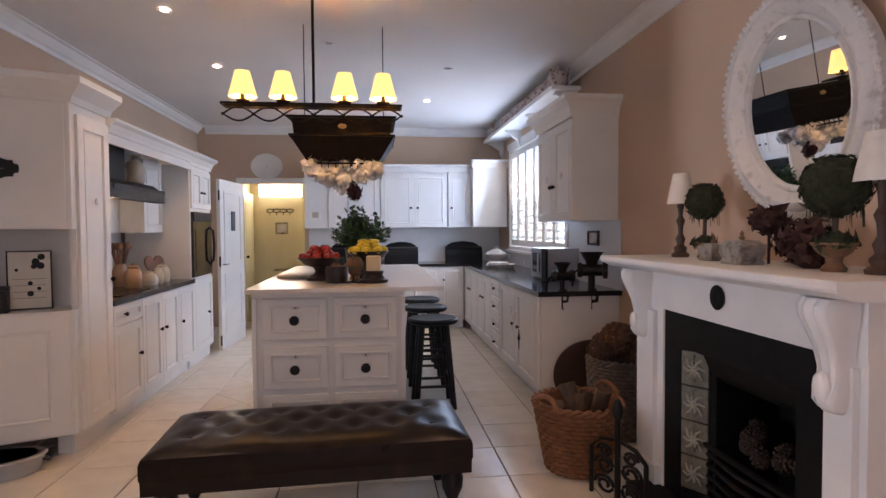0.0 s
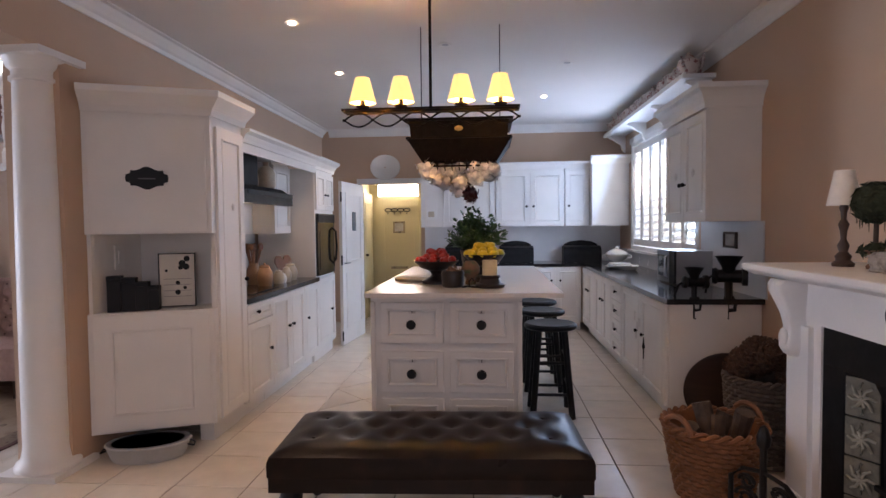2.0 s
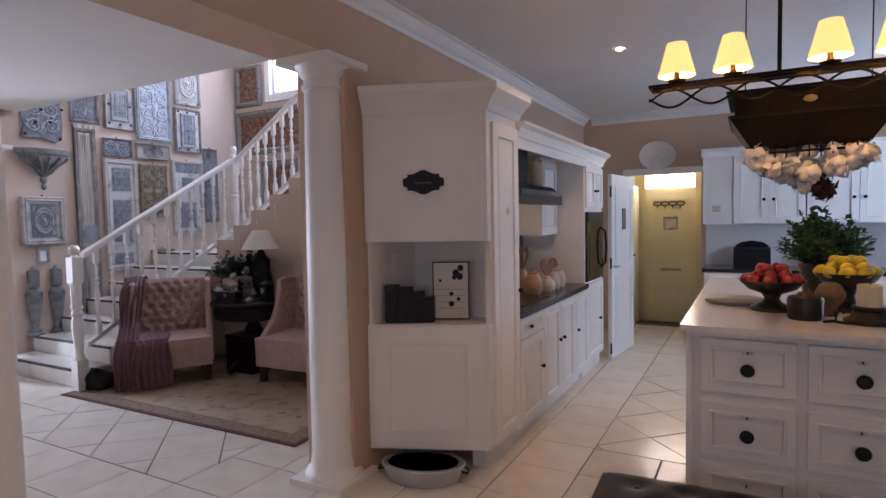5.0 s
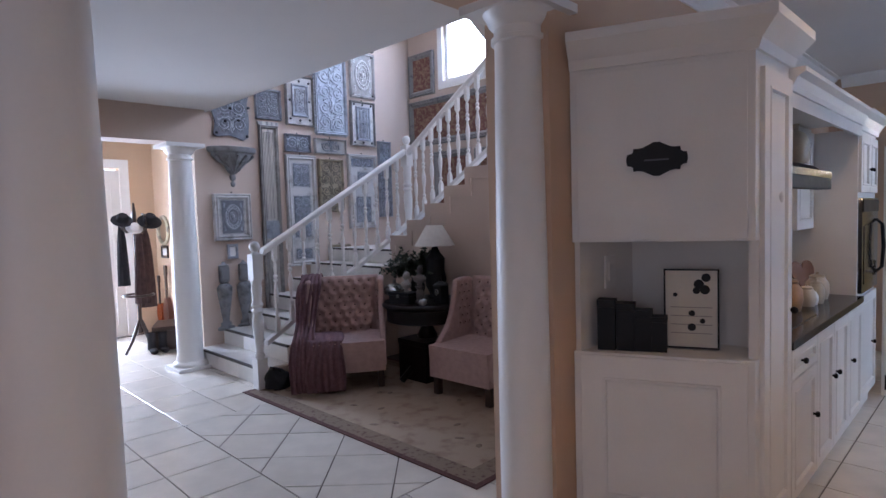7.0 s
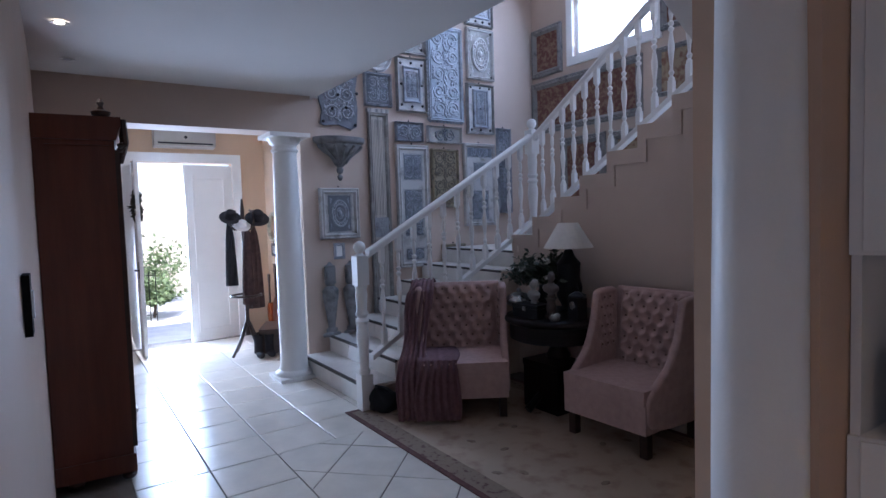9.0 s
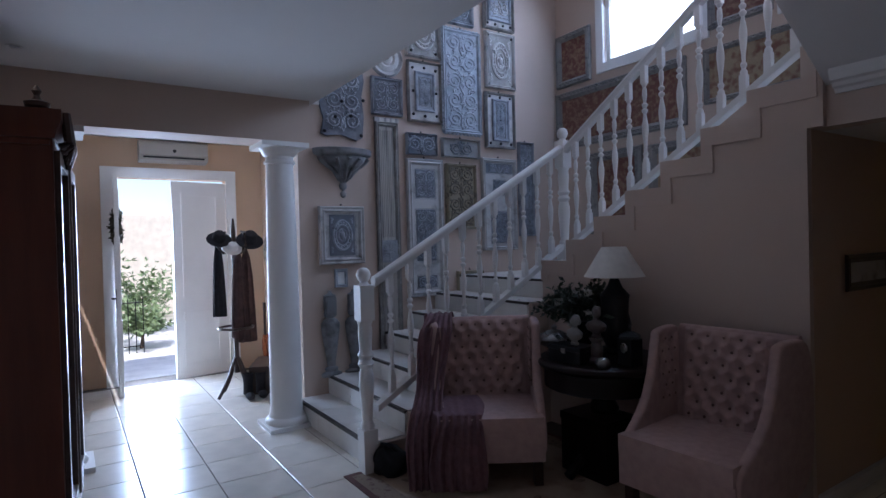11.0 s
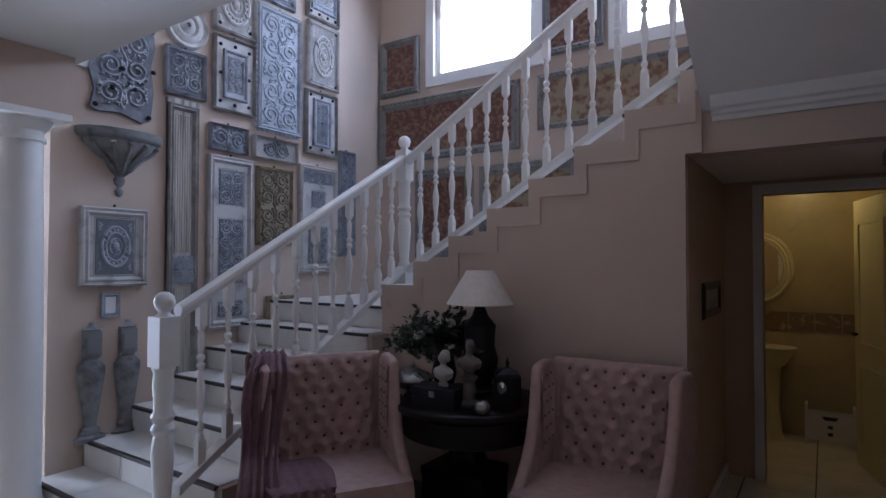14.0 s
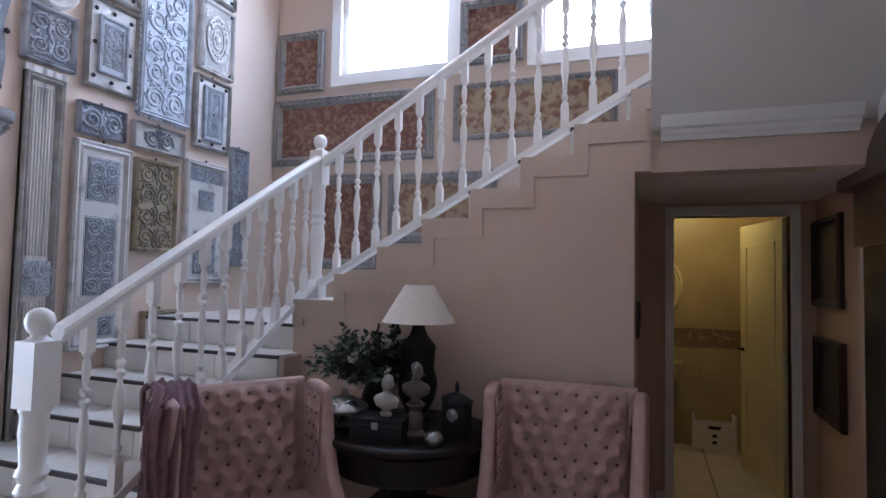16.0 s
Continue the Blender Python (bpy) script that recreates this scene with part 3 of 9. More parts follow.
# black shaped plaque on the slant
def scallop(w, h):
    pts = []
    for sx, sy in ((1, 1), (-1, 1), (-1, -1), (1, -1)):
        seq = [(w, 0.1 * h), (0.97 * w, 0.32 * h), (0.84 * w, 0.36 * h), (0.78 * w, 0.45 * h), (0.76 * w, 0.66 * h), (0.62 * w, 0.64 * h), (0.45 * w, 0.68 * h), (0.28 * w, 0.82 * h), (0.1 * w, 0.97 * h)]
        if sx * sy < 0:
            seq = seq[::-1]
        pts += [(sx * a, sy * b) for a, b in seq]
    return pts


bm = prism(B(), [(0.37 + a, 1.80 + b) for a, b in scallop(0.125, 0.075)], "y", -0.026, -0.012)
pl = on_slant("plaque", bm, M_BLACK, PAN, "black scalloped name plaque with worn lettering")
on_slant("plaque_lettering", boxes((0.32, 0.42, -0.0275, -0.026, 1.793, 1.80)), mat("faded_lettering", (0.09, 0.09, 0.1), 0.6), PAN, "faded illegible lettering")

# tall oven housing
OV = thing("oven_tower", "tall white cabinet holding a black built-in oven", "cabinet", (XL + 0.0, 6.27, 0), 90)
part("body", boxes((0, 0.72, 0.02, 0.65, 0.12, 2.10)), M_CAB, OV, bevel=0.002)
part("plinth", boxes((0, 0.72, 0.05, 0.6, 0, 0.12)), M_CAB, OV)
for x0, x1, kx in ((0.02, 0.36, 0.31), (0.36, 0.70, 0.41)):
    d = part("upper_door", shaker(B(), x0, x1 - 0.004, 1.66, 2.07, y=0.02, rail=0.05), M_CAB, OV)
    knob(d, kx, 0, 1.83, 0.014)
d = part("lower_door", shaker(B(), 0.02, 0.70, 0.14, 0.91, y=0.02, rail=0.06), M_CAB, OV)
knob(d, 0.5, 0, 0.52, 0.016)
bm = B()
cornice_run(bm, -0.03, 0.76, 0.02, 2.10, 0.13, 0.09)
part("cornice", bm, M_CAB, OV)
oven = part("oven", boxes((0.03, 0.69, -0.005, 0.02, 0.94, 1.62)), M_OVEN, OV, "black glass oven front", 0.003)
part("control_panel", boxes((0.04, 0.68, -0.012, -0.005, 1.52, 1.61)), M_BLACK, oven, bevel=0.002)
part("window", boxes((0.10, 0.62, -0.009, -0.005, 1.0, 1.42)), M_OVEN, oven)
part("handle", tube(B(), [(0.60, -0.005, 1.05), (0.60, -0.045, 1.09), (0.60, -0.055, 1.25), (0.60, -0.045, 1.42), (0.60, -0.005, 1.46)], 0.013, 10), M_BLACK, oven, "black curved oven handle", smooth=True)

# hood canopy between pantry and oven tower
HD = thing("hood_canopy", "white canopy shelf over the hob", "canopy", (XL, 4.43, 0), 90)
bm = boxes((0.0, 1.84, 0.0, 0.02, 2.05, 2.16), (0.0, 1.84, 0.02, 0.68, 2.14, 2.16))
part("fascia", bm, M_CAB, HD)
bm = B()
cornice_run(bm, 0.0, 1.82, 0.0, 2.12, 0.10, 0.07)
part("cornice", bm, M_CAB, HD)
part("inner_panel", boxes((0.02, 1.36, 0.50, 0.68, 1.41, 2.14)), M_CAB, HD)
wall_unit("wall_cabinet", "white single-door wall cabinet beside the hood", (XL - 0.30, 5.80, 0), 90, 0.465, 1.41, 2.13, 0.38, [(0.0, 0.465, None)], None)
HO = thing("cooker_hood", "black cooker hood with a dark steel strip", "cooker hood", (XL - 0.08, 4.46, 0), 90)
part("body", prism(B(), [(0.0, 1.68), (0.0, 1.78), (0.05, 1.80), (0.10, 1.84), (0.40, 1.84), (0.40, 1.72), (0.08, 1.68)], "x", 0.0, 1.30), M_BLACK, HO, bevel=0.003)
part("front_strip", boxes((0.25, 1.29, -0.006, 0.0, 1.75, 1.79)), M_OVEN, HO, "dark steel strip")
part("duct_cover", boxes((0.0, 0.75, 0.12, 0.42, 1.84, 2.13)), M_BLACK, HO, bevel=0.003)

# right run, facing west (local x runs towards the camera)
Y0 = 8.25
base_unit("base_cabinet", "white painted base cabinet with paired doors", (XR, 8.2, 0), -90, 0.95, [(0, 0.47, 0.13, 0.88, 0.40, 0.62), (0.47, 0.95, 0.13, 0.88, 0.54, 0.62)], depth=0.64, group="right base cabinets")
base_unit("base_cabinet", "white painted base cabinet with paired doors", (XR, 7.25, 0), -90, 0.93, [(0, 0.46, 0.13, 0.88, 0.38, 0.62), (0.46, 0.93, 0.13, 0.88, 0.52, 0.62)], depth=0.64, group="right base cabinets")
base_unit("base_cabinet", "white painted base cabinet with a stack of four drawers", (XR, 6.32, 0), -90, 0.44, [(0, 0.44, 0.13 + 0.19 * i, 0.31 + 0.19 * i, 0.22, 0.22 + 0.19 * i) for i in range(4)], depth=0.64, group="right base cabinets")
NEAR = base_unit("base_cabinet", "white painted base cabinet with a hung key motif", (XR, 5.88, 0), -90, 1.40, [(0.03, 0.70, 0.13, 0.88, 0.60, 0.55), (0.70, 1.37, 0.13, 0.88, 0.80, 0.55)], depth=0.64, group="right base cabinets")
part("end_panel", boxes((1.40, 1.415, 0.0, 0.64, 0.0, 0.89)), M_CAB, NEAR, bevel=0.002)
for u, z in ((0.52, 0.66), (0.60, 0.58), (0.56, 0.50), (0.66, 0.62)):
    part("applied_motif", boxes((u - 0.012, u + 0.012, -0.026, -0.02, z - 0.03, z + 0.03), (u - 0.025, u + 0.025, -0.026, -0.02, z + 0.03, z + 0.045)), M_WHITEWASH, NEAR, "small cut-out motif", bevel=0.002)
part("hung_tassel", lathe(B(), [(0.004, 0.36), (0.006, 0.44), (0.014, 0.46), (0.008, 0.48), (0.003, 0.54)], 8, (0.85, -0.035, 0)), M_BRONZE, NEAR, "dark tassel hanging from the knob")
bm = prism(B(), [(XR - 0.03, 4.435), (2.098, 4.435), (2.098, 8.898), (-0.82, 8.898), (-0.82, 8.22), (XR - 0.03, 8.22)], "z", 0.89, 0.93)
tagged(part("worktop", bm, M_GRANITE, None, bevel=0.004), "black polished granite worktop turning the corner", "worktop")
for i, (x0, w) in enumerate(((-0.80, 0.84), (0.05, 0.66), (0.72, 0.70))):
    base_unit("base_cabinet", "white painted base cabinet along the back wall", (x0, Y0, 0), 0, w, [(0, w / 2, 0.13, 0.88, w / 2 - 0.06, 0.7), (w / 2, w, 0.13, 0.88, w / 2 + 0.06, 0.7)], depth=0.62, group="back base cabinets")
structure("trim_splashback_north", boxes((-0.82, 2.09, 8.885, 8.897, 0.93, 1.45)), M_SPLASH, "white tiled splashback")
structure("trim_splashback_east", boxes((2.085, 2.097, 4.40, 8.88, 0.93, 1.12)), M_SPLASH, "white tiled splashback")
structure("trim_splashback_end", boxes((2.085, 2.097, 4.45, 5.64, 1.122, 1.484)), M_SPLASH, "white tiled splashback under the wall cabinet")
# back wall cabinets
wall_unit("wall_cabinet", "plain white end wall cabinet beside the back doorway", (-0.835, 8.54, 0), 0, 0.33, 1.45, 2.27, 0.355, [], (0.10, 0.06))
wall_unit("wall_cabinet", "white double-door wall cabinet with dark knobs", (-0.50, 8.54, 0), 0, 0.74, 1.45, 2.27, 0.355, [(0, 0.37, 0.32), (0.37, 0.74, 0.42)], (0.10, 0.06), "back wall cabinets")
wall_unit("wall_cabinet", "white double-door wall cabinet with dark knobs", (0.25, 8.54, 0), 0, 0.98, 1.45, 2.27, 0.355, [(0, 0.49, 0.44), (0.49, 0.98, 0.54)], (0.10, 0.06), "back wall cabinets")
wall_unit("wall_cabinet", "white single-door wall cabinet with a dark knob", (1.24, 8.54, 0), 0, 0.34, 1.45, 2.27, 0.355, [(0, 0.34, 0.05)], (0.10, 0.06), "back wall cabinets")
wall_unit("wall_cabinet", "white corner wall cabinet with a tall crown", (1.585, 8.34, 0), 0, 0.50, 1.45, 2.31, 0.55, [], (0.11, 0.08))
# right wall cabinet
RW = wall_unit("wall_cabinet", "white double-door wall cabinet with a deep crown", (1.735, 5.46, 0), -90, 0.94, 1.485, 2.32, 0.375, [(0, 0.47, 0.43), (0.47, 0.94, 0.51)], None)
bm = B()
rings = []
for o, z in ((0.0, 2.30), (0.012, 2.30), (0.018, 2.335), (0.035, 2.375), (0.06, 2.41), (0.085, 2.43), (0.085, 2.465), (0.0, 2.465)):
    rings.append([bm.verts.new(p) for p in ((-o, -o - 0.021, z), (0.94 + o, -o - 0.021, z), (0.94 + o, 0.375, z), (-o, 0.375, z))])
for a, b in zip(rings, rings[1:]):
    for i in range(4):
        bm.faces.new((a[i], a[(i + 1) % 4], b[(i + 1) % 4], b[i]))
bm.faces.new(rings[-1])
bm.faces.new(rings[0])
part("cornice", bm, M_CAB, RW)
for kx in (0.27, 0.67):
    bm = lathe(B(), [(0.03, 0), (0.034, 0.004), (0.02, 0.008)], 16)
    bmesh.ops.transform(bm, verts=bm.verts, matrix=pose(kx, -0.016, 1.86, 90))
    part("rosette", bm, M_WHITEWASH, RW, "small carved rosette", smooth=True)

# ---------------- island ----------------
IS = thing("kitchen_island", "white kitchen island with panelled drawers and a pale stone top", "kitchen island", (0, 0, 0))
M_STONE = mat("pale_stone_top", (0.72, 0.67, 0.61), 0.22, vary=0.04, scale=30, grain=200, bump=0.0)
IF = 3.67
part("body", boxes((-0.555, 0.335, IF, 5.66, 0.06, 1.05)), M_CAB, IS, bevel=0.003)
part("plinth", boxes((-0.535, 0.315, IF + 0.03, 5.64, 0, 0.06)), M_CAB, IS)
part("top", boxes((-0.587, 0.58, IF - 0.11, 5.78, 1.052, 1.078)), M_STONE, IS, "pale polished stone top", 0.006)
part("top_moulding", boxes((-0.567, 0.347, IF - 0.016, 5.67, 1.018, 1.051)), M_CAB, IS, bevel=0.006)
for x0, x1 in ((-0.505, -0.125), (-0.085, 0.295)):
    for z0, z1 in ((0.13, 0.425), (0.465, 0.715), (0.765, 1.01)):
        d = part("drawer_front", shaker(B(), x0, x1, z0, z1, y=IF, rail=0.036, t=0.024, sink=0.016), M_CAB, IS)
        kx, kz = (x0 + x1) / 2, (z0 + z1) / 2
        knob(d, kx, IF - 0.02, kz - 0.005, 0.030, M_BLACK)
        tag_z = kz + 0.066
        tg = part("oval_tag", prism(B(), [(kx + 0.024 * math.cos(2 * math.pi * i / 24), tag_z + 0.013 * math.sin(2 * math.pi * i / 24)) for i in range(24)], "y", IF - 0.014, IF - 0.006), M_WHITEWASH, d, "small oval china tag")
        part("keyhole", boxes((kx - 0.003, kx + 0.003, IF - 0.0155, IF - 0.014, tag_z - 0.007, tag_z + 0.007)), M_BLACK, d)
for sx in (-0.555, 0.335):
    part("corner_bead", boxes((sx - 0.012, sx + 0.012, IF - 0.022, IF + 0.002, 0.06, 1.014)), M_CAB, IS, bevel=0.004)

# ---------------- stools, bench ----------------
def stool(at):
    t = thing("bar_stool", "black painted wooden stool with a round seat", "stool", at, group="stools at the island")
    part("seat", lathe(B(), [(0.10, 0.665), (0.188, 0.668), (0.203, 0.68), (0.203, 0.70), (0.188, 0.712), (0.12, 0.704), (0.05, 0.70)], 28), M_BLACK, t, "glossy round black seat", smooth=True)
    for i in range(4):
        a = math.pi / 4 + i * math.pi / 2
        c, s = math.cos(a), math.sin(a)
        part("leg", tube(B(), [(0.21 * c, 0.21 * s, 0), (0.135 * c, 0.135 * s, 0.67)], 0.025, 10), M_BLACK, t, smooth=True)
        for z in (0.18 + 0.06 * (i % 2), 0.42 + 0.05 * (i % 2)):
            r = 0.21 - 0.085 * z / 0.67
            a2 = a + math.pi / 2
            part("rung", tube(B(), [(r * c, r * s, z), (r * math.cos(a2), r * math.sin(a2), z)], 0.012, 8), M_BLACK, t, smooth=True)
    return t


for y in (4.72, 5.42, 6.05):
    stool((0.625, y, 0))

BN = thing("leather_bench", "tufted dark brown leather bench on turned legs", "bench", (-0.135, 3.07, 0), 2.5)
nx, ny = 60, 26
W2, D2 = 0.735, 0.305
tufts = [(-0.57 + 0.19 * i, -0.13) for i in range(7)] + [(-0.475 + 0.19 * i, 0.01) for i in range(6)] + [(-0.57 + 0.19 * i, 0.15) for i in range(7)]
bm = B()
grid = []
for j in range(ny + 1):
    row = []
    for i in range(nx + 1):
        u, v = -1 + 2 * i / nx, -1 + 2 * j / ny
        x, y = W2 * u, D2 * v
        edge = max(abs(u) ** 10, abs(v) ** 6)
        z = 0.475 - 0.05 * edge
        for tx, ty in tufts:
            q = ((x - tx) ** 2 + (y - ty) ** 2) / 0.0022
            z -= 0.017 * math.exp(-q)
        z += 0.003 * math.cos(2 * math.pi * x / 0.19) * (1 - edge) * math.cos(math.pi * y / 0.14)
        row.append(bm.verts.new((x, y, z)))
    grid.append(row)
for j in range(ny):
    for i in range(nx):
        bm.faces.new((grid[j][i], grid[j][i + 1], grid[j + 1][i + 1], grid[j + 1][i]))
rim = [grid[0][i] for i in range(nx + 1)] + [grid[j][nx] for j in range(1, ny + 1)] + [grid[ny][i] for i in range(nx - 1, -1, -1)] + [grid[j][0] for j in range(ny - 1, 0, -1)]
prev = rim
for dz, k in ((0.40, 1.012), (0.335, 1.012), (0.325, 1.0)):
    nxt = [bm.verts.new((v.co.x * k if k != 1 else v.co.x, v.co.y * k, dz)) for v in rim]
    for i in range(len(rim)):
        bm.faces.new((prev[i], prev[(i + 1) % len(rim)], nxt[(i + 1) % len(rim)], nxt[i]))
    prev = nxt
bm.faces.new(prev)
cush = part("cushion", bm, M_LEATHER, BN, "deep-buttoned leather cushion", smooth=True)
for tx, ty in tufts:
    bm = B()
    ball(bm, (tx, ty, 0.455), 0.012, 1, (1, 1, 0.5))
    part("button", bm, M_LEATHER, cush, smooth=True)
part("side_rail", boxes((-0.738, 0.738, -0.306, 0.306, 0.262, 0.33)), M_LEATHER, BN, "plain leather side", 0.012)
for sx in (-1, 1):
    for sy in (-1, 1):
        part("leg", lathe(B(), [(0.02, 0), (0.032, 0.02), (0.036, 0.05), (0.022, 0.09), (0.028, 0.12), (0.050, 0.17), (0.054, 0.215), (0.042, 0.25), (0.042, 0.264)], 16, (sx * 0.655, sy * 0.235, 0)), M_BLACK, BN, smooth=True)


# ---------------- fireplace, mirror and mantel ----------------
M_MARBLE = mat("white_painted_mantel", (0.76, 0.75, 0.74), 0.4, vary=0.03, scale=4)
M_SOOT = mat("sooty_cast_iron", (0.006, 0.0055, 0.0055), 0.6, vary=0.15, scale=14, spec=0.15)
# darker copy of the pine cone brown, used for the cones in the grate
M_CONEDARK = mat("dark_pine_cone", (0.05, 0.028, 0.018), 0.85, vary=0.2, scale=40, grain=90, bump=0.08)
M_RELIEFTILE = mat("cream_relief_tile", (0.13, 0.12, 0.09), 0.25, vary=0.12, scale=22, grain=60, tint=(0.10, 0.09, 0.07), tint_at=(0.5, 0.62))
M_TILECREAM = mat("cream_tile_glaze", (0.30, 0.28, 0.22), 0.22, vary=0.1, scale=22, grain=60)
M_CONE = mat("pine_cone_brown", (0.12, 0.062, 0.036), 0.8, vary=0.2, scale=40, grain=90, bump=0.08)
M_WICKER = mat("honey_wicker", (0.25, 0.095, 0.034), 0.55, vary=0.14, scale=25, grain=90, bump=0.05)
M_WICKERGREY = mat("grey_wicker", (0.14, 0.10, 0.075), 0.6, vary=0.14, scale=25, grain=90, bump=0.05)
M_LOG = mat("firewood_bark", (0.09, 0.055, 0.035), 0.85, vary=0.2, scale=18, grain=60, bump=0.08)
M_LINEN = mat("cream_linen_shade", (0.72, 0.68, 0.62), 0.85, vary=0.03, scale=30, grain=220)
M_MOSS = mat("dry_moss_green", (0.035, 0.042, 0.018), 0.95, vary=0.2, scale=30, grain=140, bump=0.1)
M_TERRA = mat("aged_terracotta", (0.20, 0.10, 0.055), 0.8, vary=0.2, scale=20, tint=(0.10, 0.11, 0.05), tint_at=(0.5, 0.65))

def scatter_crown(bm, c, r, count, size, squash=1.0, seed=1, inner=0.86):
    rnd = random.Random(seed)
    for _ in range(count):
        z, a = rnd.uniform(-1, 1), rnd.uniform(0, 2 * math.pi)
        s = math.sqrt(1 - z * z)
        rr = r * rnd.uniform(inner, 1.03)
        n = Vector((s * math.cos(a), s * math.sin(a), z * squash))
        p = Vector(c) + n * rr
        u = n.orthogonal().normalized()
        u.rotate(Matrix.Rotation(rnd.uniform(0, 6.3), 3, n.normalized()))
        v = n.normalized().cross(u)
        k = size * rnd.uniform(0.6, 1.3)
        lift = n.normalized() * k * rnd.uniform(-0.2, 0.6)
        q = [bm.verts.new(p - u * k * 0.2), bm.verts.new(p + v * k * 0.45 + lift * 0.5), bm.verts.new(p + u * k + lift), bm.verts.new(p - v * k * 0.45 + lift * 0.5)]
        bm.faces.new(q)


def cone_scales(bm, c, r, seed, n=54, tall=1.2):
    """A pine cone: a core with woody scales set in a spiral, each a wedge that stands off."""
    c = Vector(c)
    turn = Matrix.Rotation(seed * 1.3, 3, Vector((math.sin(seed), math.cos(seed), 0.4)).normalized())
    for k in range(n):
        z = 1 - 2 * (k + 0.5) / n
        a, q = k * 2.39996, math.sqrt(1 - z * z)
        out = turn @ Vector((q * math.cos(a), q * math.sin(a), z * tall))
        side = turn @ Vector((-math.sin(a), math.cos(a), 0))
        d = out.normalized()
        up = d.cross(side)
        p, w = c + out * r * 0.82, r * (0.17 + 0.10 * q)
        v = [bm.verts.new(x) for x in (p - side * w * 0.7 - up * w * 0.5, p + side * w * 0.7 - up * w * 0.5, p + d * r * 0.30 + side * w + up * w * 0.2, p + d * r * 0.30 - side * w + up * w * 0.2, p + up * w * 1.2)]
        for f in ((0, 1, 2, 3), (3, 2, 4), (2, 1, 4), (0, 3, 4)):
            bm.faces.new([v[i] for i in f])


FP = thing("fireplace", "white carved mantelpiece with a black cast-iron hearth", "fireplace")
part("leg", boxes((1.66, 2.098, 2.96, 3.26, 0, 1.0)), M_MARBLE, FP, bevel=0.004)
part("leg", boxes((1.66, 2.098, 1.71, 1.885, 0, 1.0)), M_MARBLE, FP, bevel=0.004)
for y, w in ((3.11, 0.13), (1.797, 0.08)):
    part("pilaster", boxes((1.635, 1.66, y - 0.7 * w, y + 0.7 * w, 0.16, 0.98), (1.625, 1.66, y - w, y + w, 0.0, 0.16)), M_MARBLE, FP, bevel=0.004)
part("frieze", boxes((1.655, 2.098, 1.71, 3.26, 1.0, 1.20)), M_MARBLE, FP, bevel=0.004)
part("shelf", prism(B(), [(1.50, 1.235), (1.505, 1.225), (1.53, 1.215), (1.56, 1.20), (1.60, 1.197), (2.098, 1.197), (2.098, 1.26), (1.505, 1.26), (1.50, 1.255)], "y", 1.655, 3.41), M_MARBLE, FP)
bm = lathe(B(), [(0.05, 0), (0.055, 0.006), (0.045, 0.012), (0.02, 0.010)], 24)
bmesh.ops.transform(bm, verts=bm.verts, matrix=pose(1.655, 2.475, 1.115, 0, -90, 0))
part("medallion", bm, M_SOOT, FP, "round dark medallion", smooth=True)
for y in (3.13, 1.80):
    bm = B()
    rows3 = []
    for x, z, hw in ((1.535, 1.197, 0.062), (1.520, 1.175, 0.064), (1.524, 1.14, 0.062), (1.548, 1.09, 0.056), (1.576, 1.03, 0.050), (1.590, 0.97, 0.046), (1.588, 0.93, 0.046), (1.574, 0.895, 0.048), (1.572, 0.865, 0.046), (1.588, 0.84, 0.038), (1.615, 0.825, 0.026), (1.645, 0.82, 0.016)):
        rows3.append([bm.verts.new((x + dx, y + hw * u, z)) for u, dx in ((-1, 1.662 - x), (-1, 0.018), (-0.82, 0.004), (-0.5, 0.0), (-0.38, 0.008), (-0.2, -0.004), (0, -0.009), (0.2, -0.004), (0.38, 0.008), (0.5, 0.0), (0.82, 0.004), (1, 0.018), (1, 1.662 - x))])
    for a, b in zip(rows3, rows3[1:]):
        for k in range(12):
            bm.faces.new((a[k], a[k + 1], b[k + 1], b[k]))
    bm.faces.new(rows3[0])
    bm.faces.new(rows3[-1])
    br = part("bracket", bm, M_MARBLE, FP, "scrolled acanthus bracket", smooth=True)
    part("bracket_leaf", ball(B(), (1.578, y, 0.91), 0.035, 2, (0.5, 1.0, 1.5)), M_MARBLE, br, smooth=True)
ins = part("insert", boxes((1.67, 1.72, 1.885, 2.96, 0.831, 1.0)), M_SOOT, FP, "black cast-iron insert", 0.004)
for a, b in ((1.885, 2.02), (2.80, 2.96)):
    part("insert_cheek", boxes((1.67, 1.72, a, b, 0, 0.83)), M_SOOT, FP, bevel=0.004)
for a in ((2.06, 2.09, 1.98, 2.66, 0.1, 0.86), (1.75, 2.06, 1.98, 2.02, 0.101, 0.829), (1.745, 2.06, 2.62, 2.66, 0.101, 0.829), (1.75, 2.06, 1.98, 2.66, 0.83, 0.86), (1.70, 2.06, 1.98, 2.66, 0.02, 0.10)):
    part("firebox_plate", boxes(a), M_SOOT, FP)
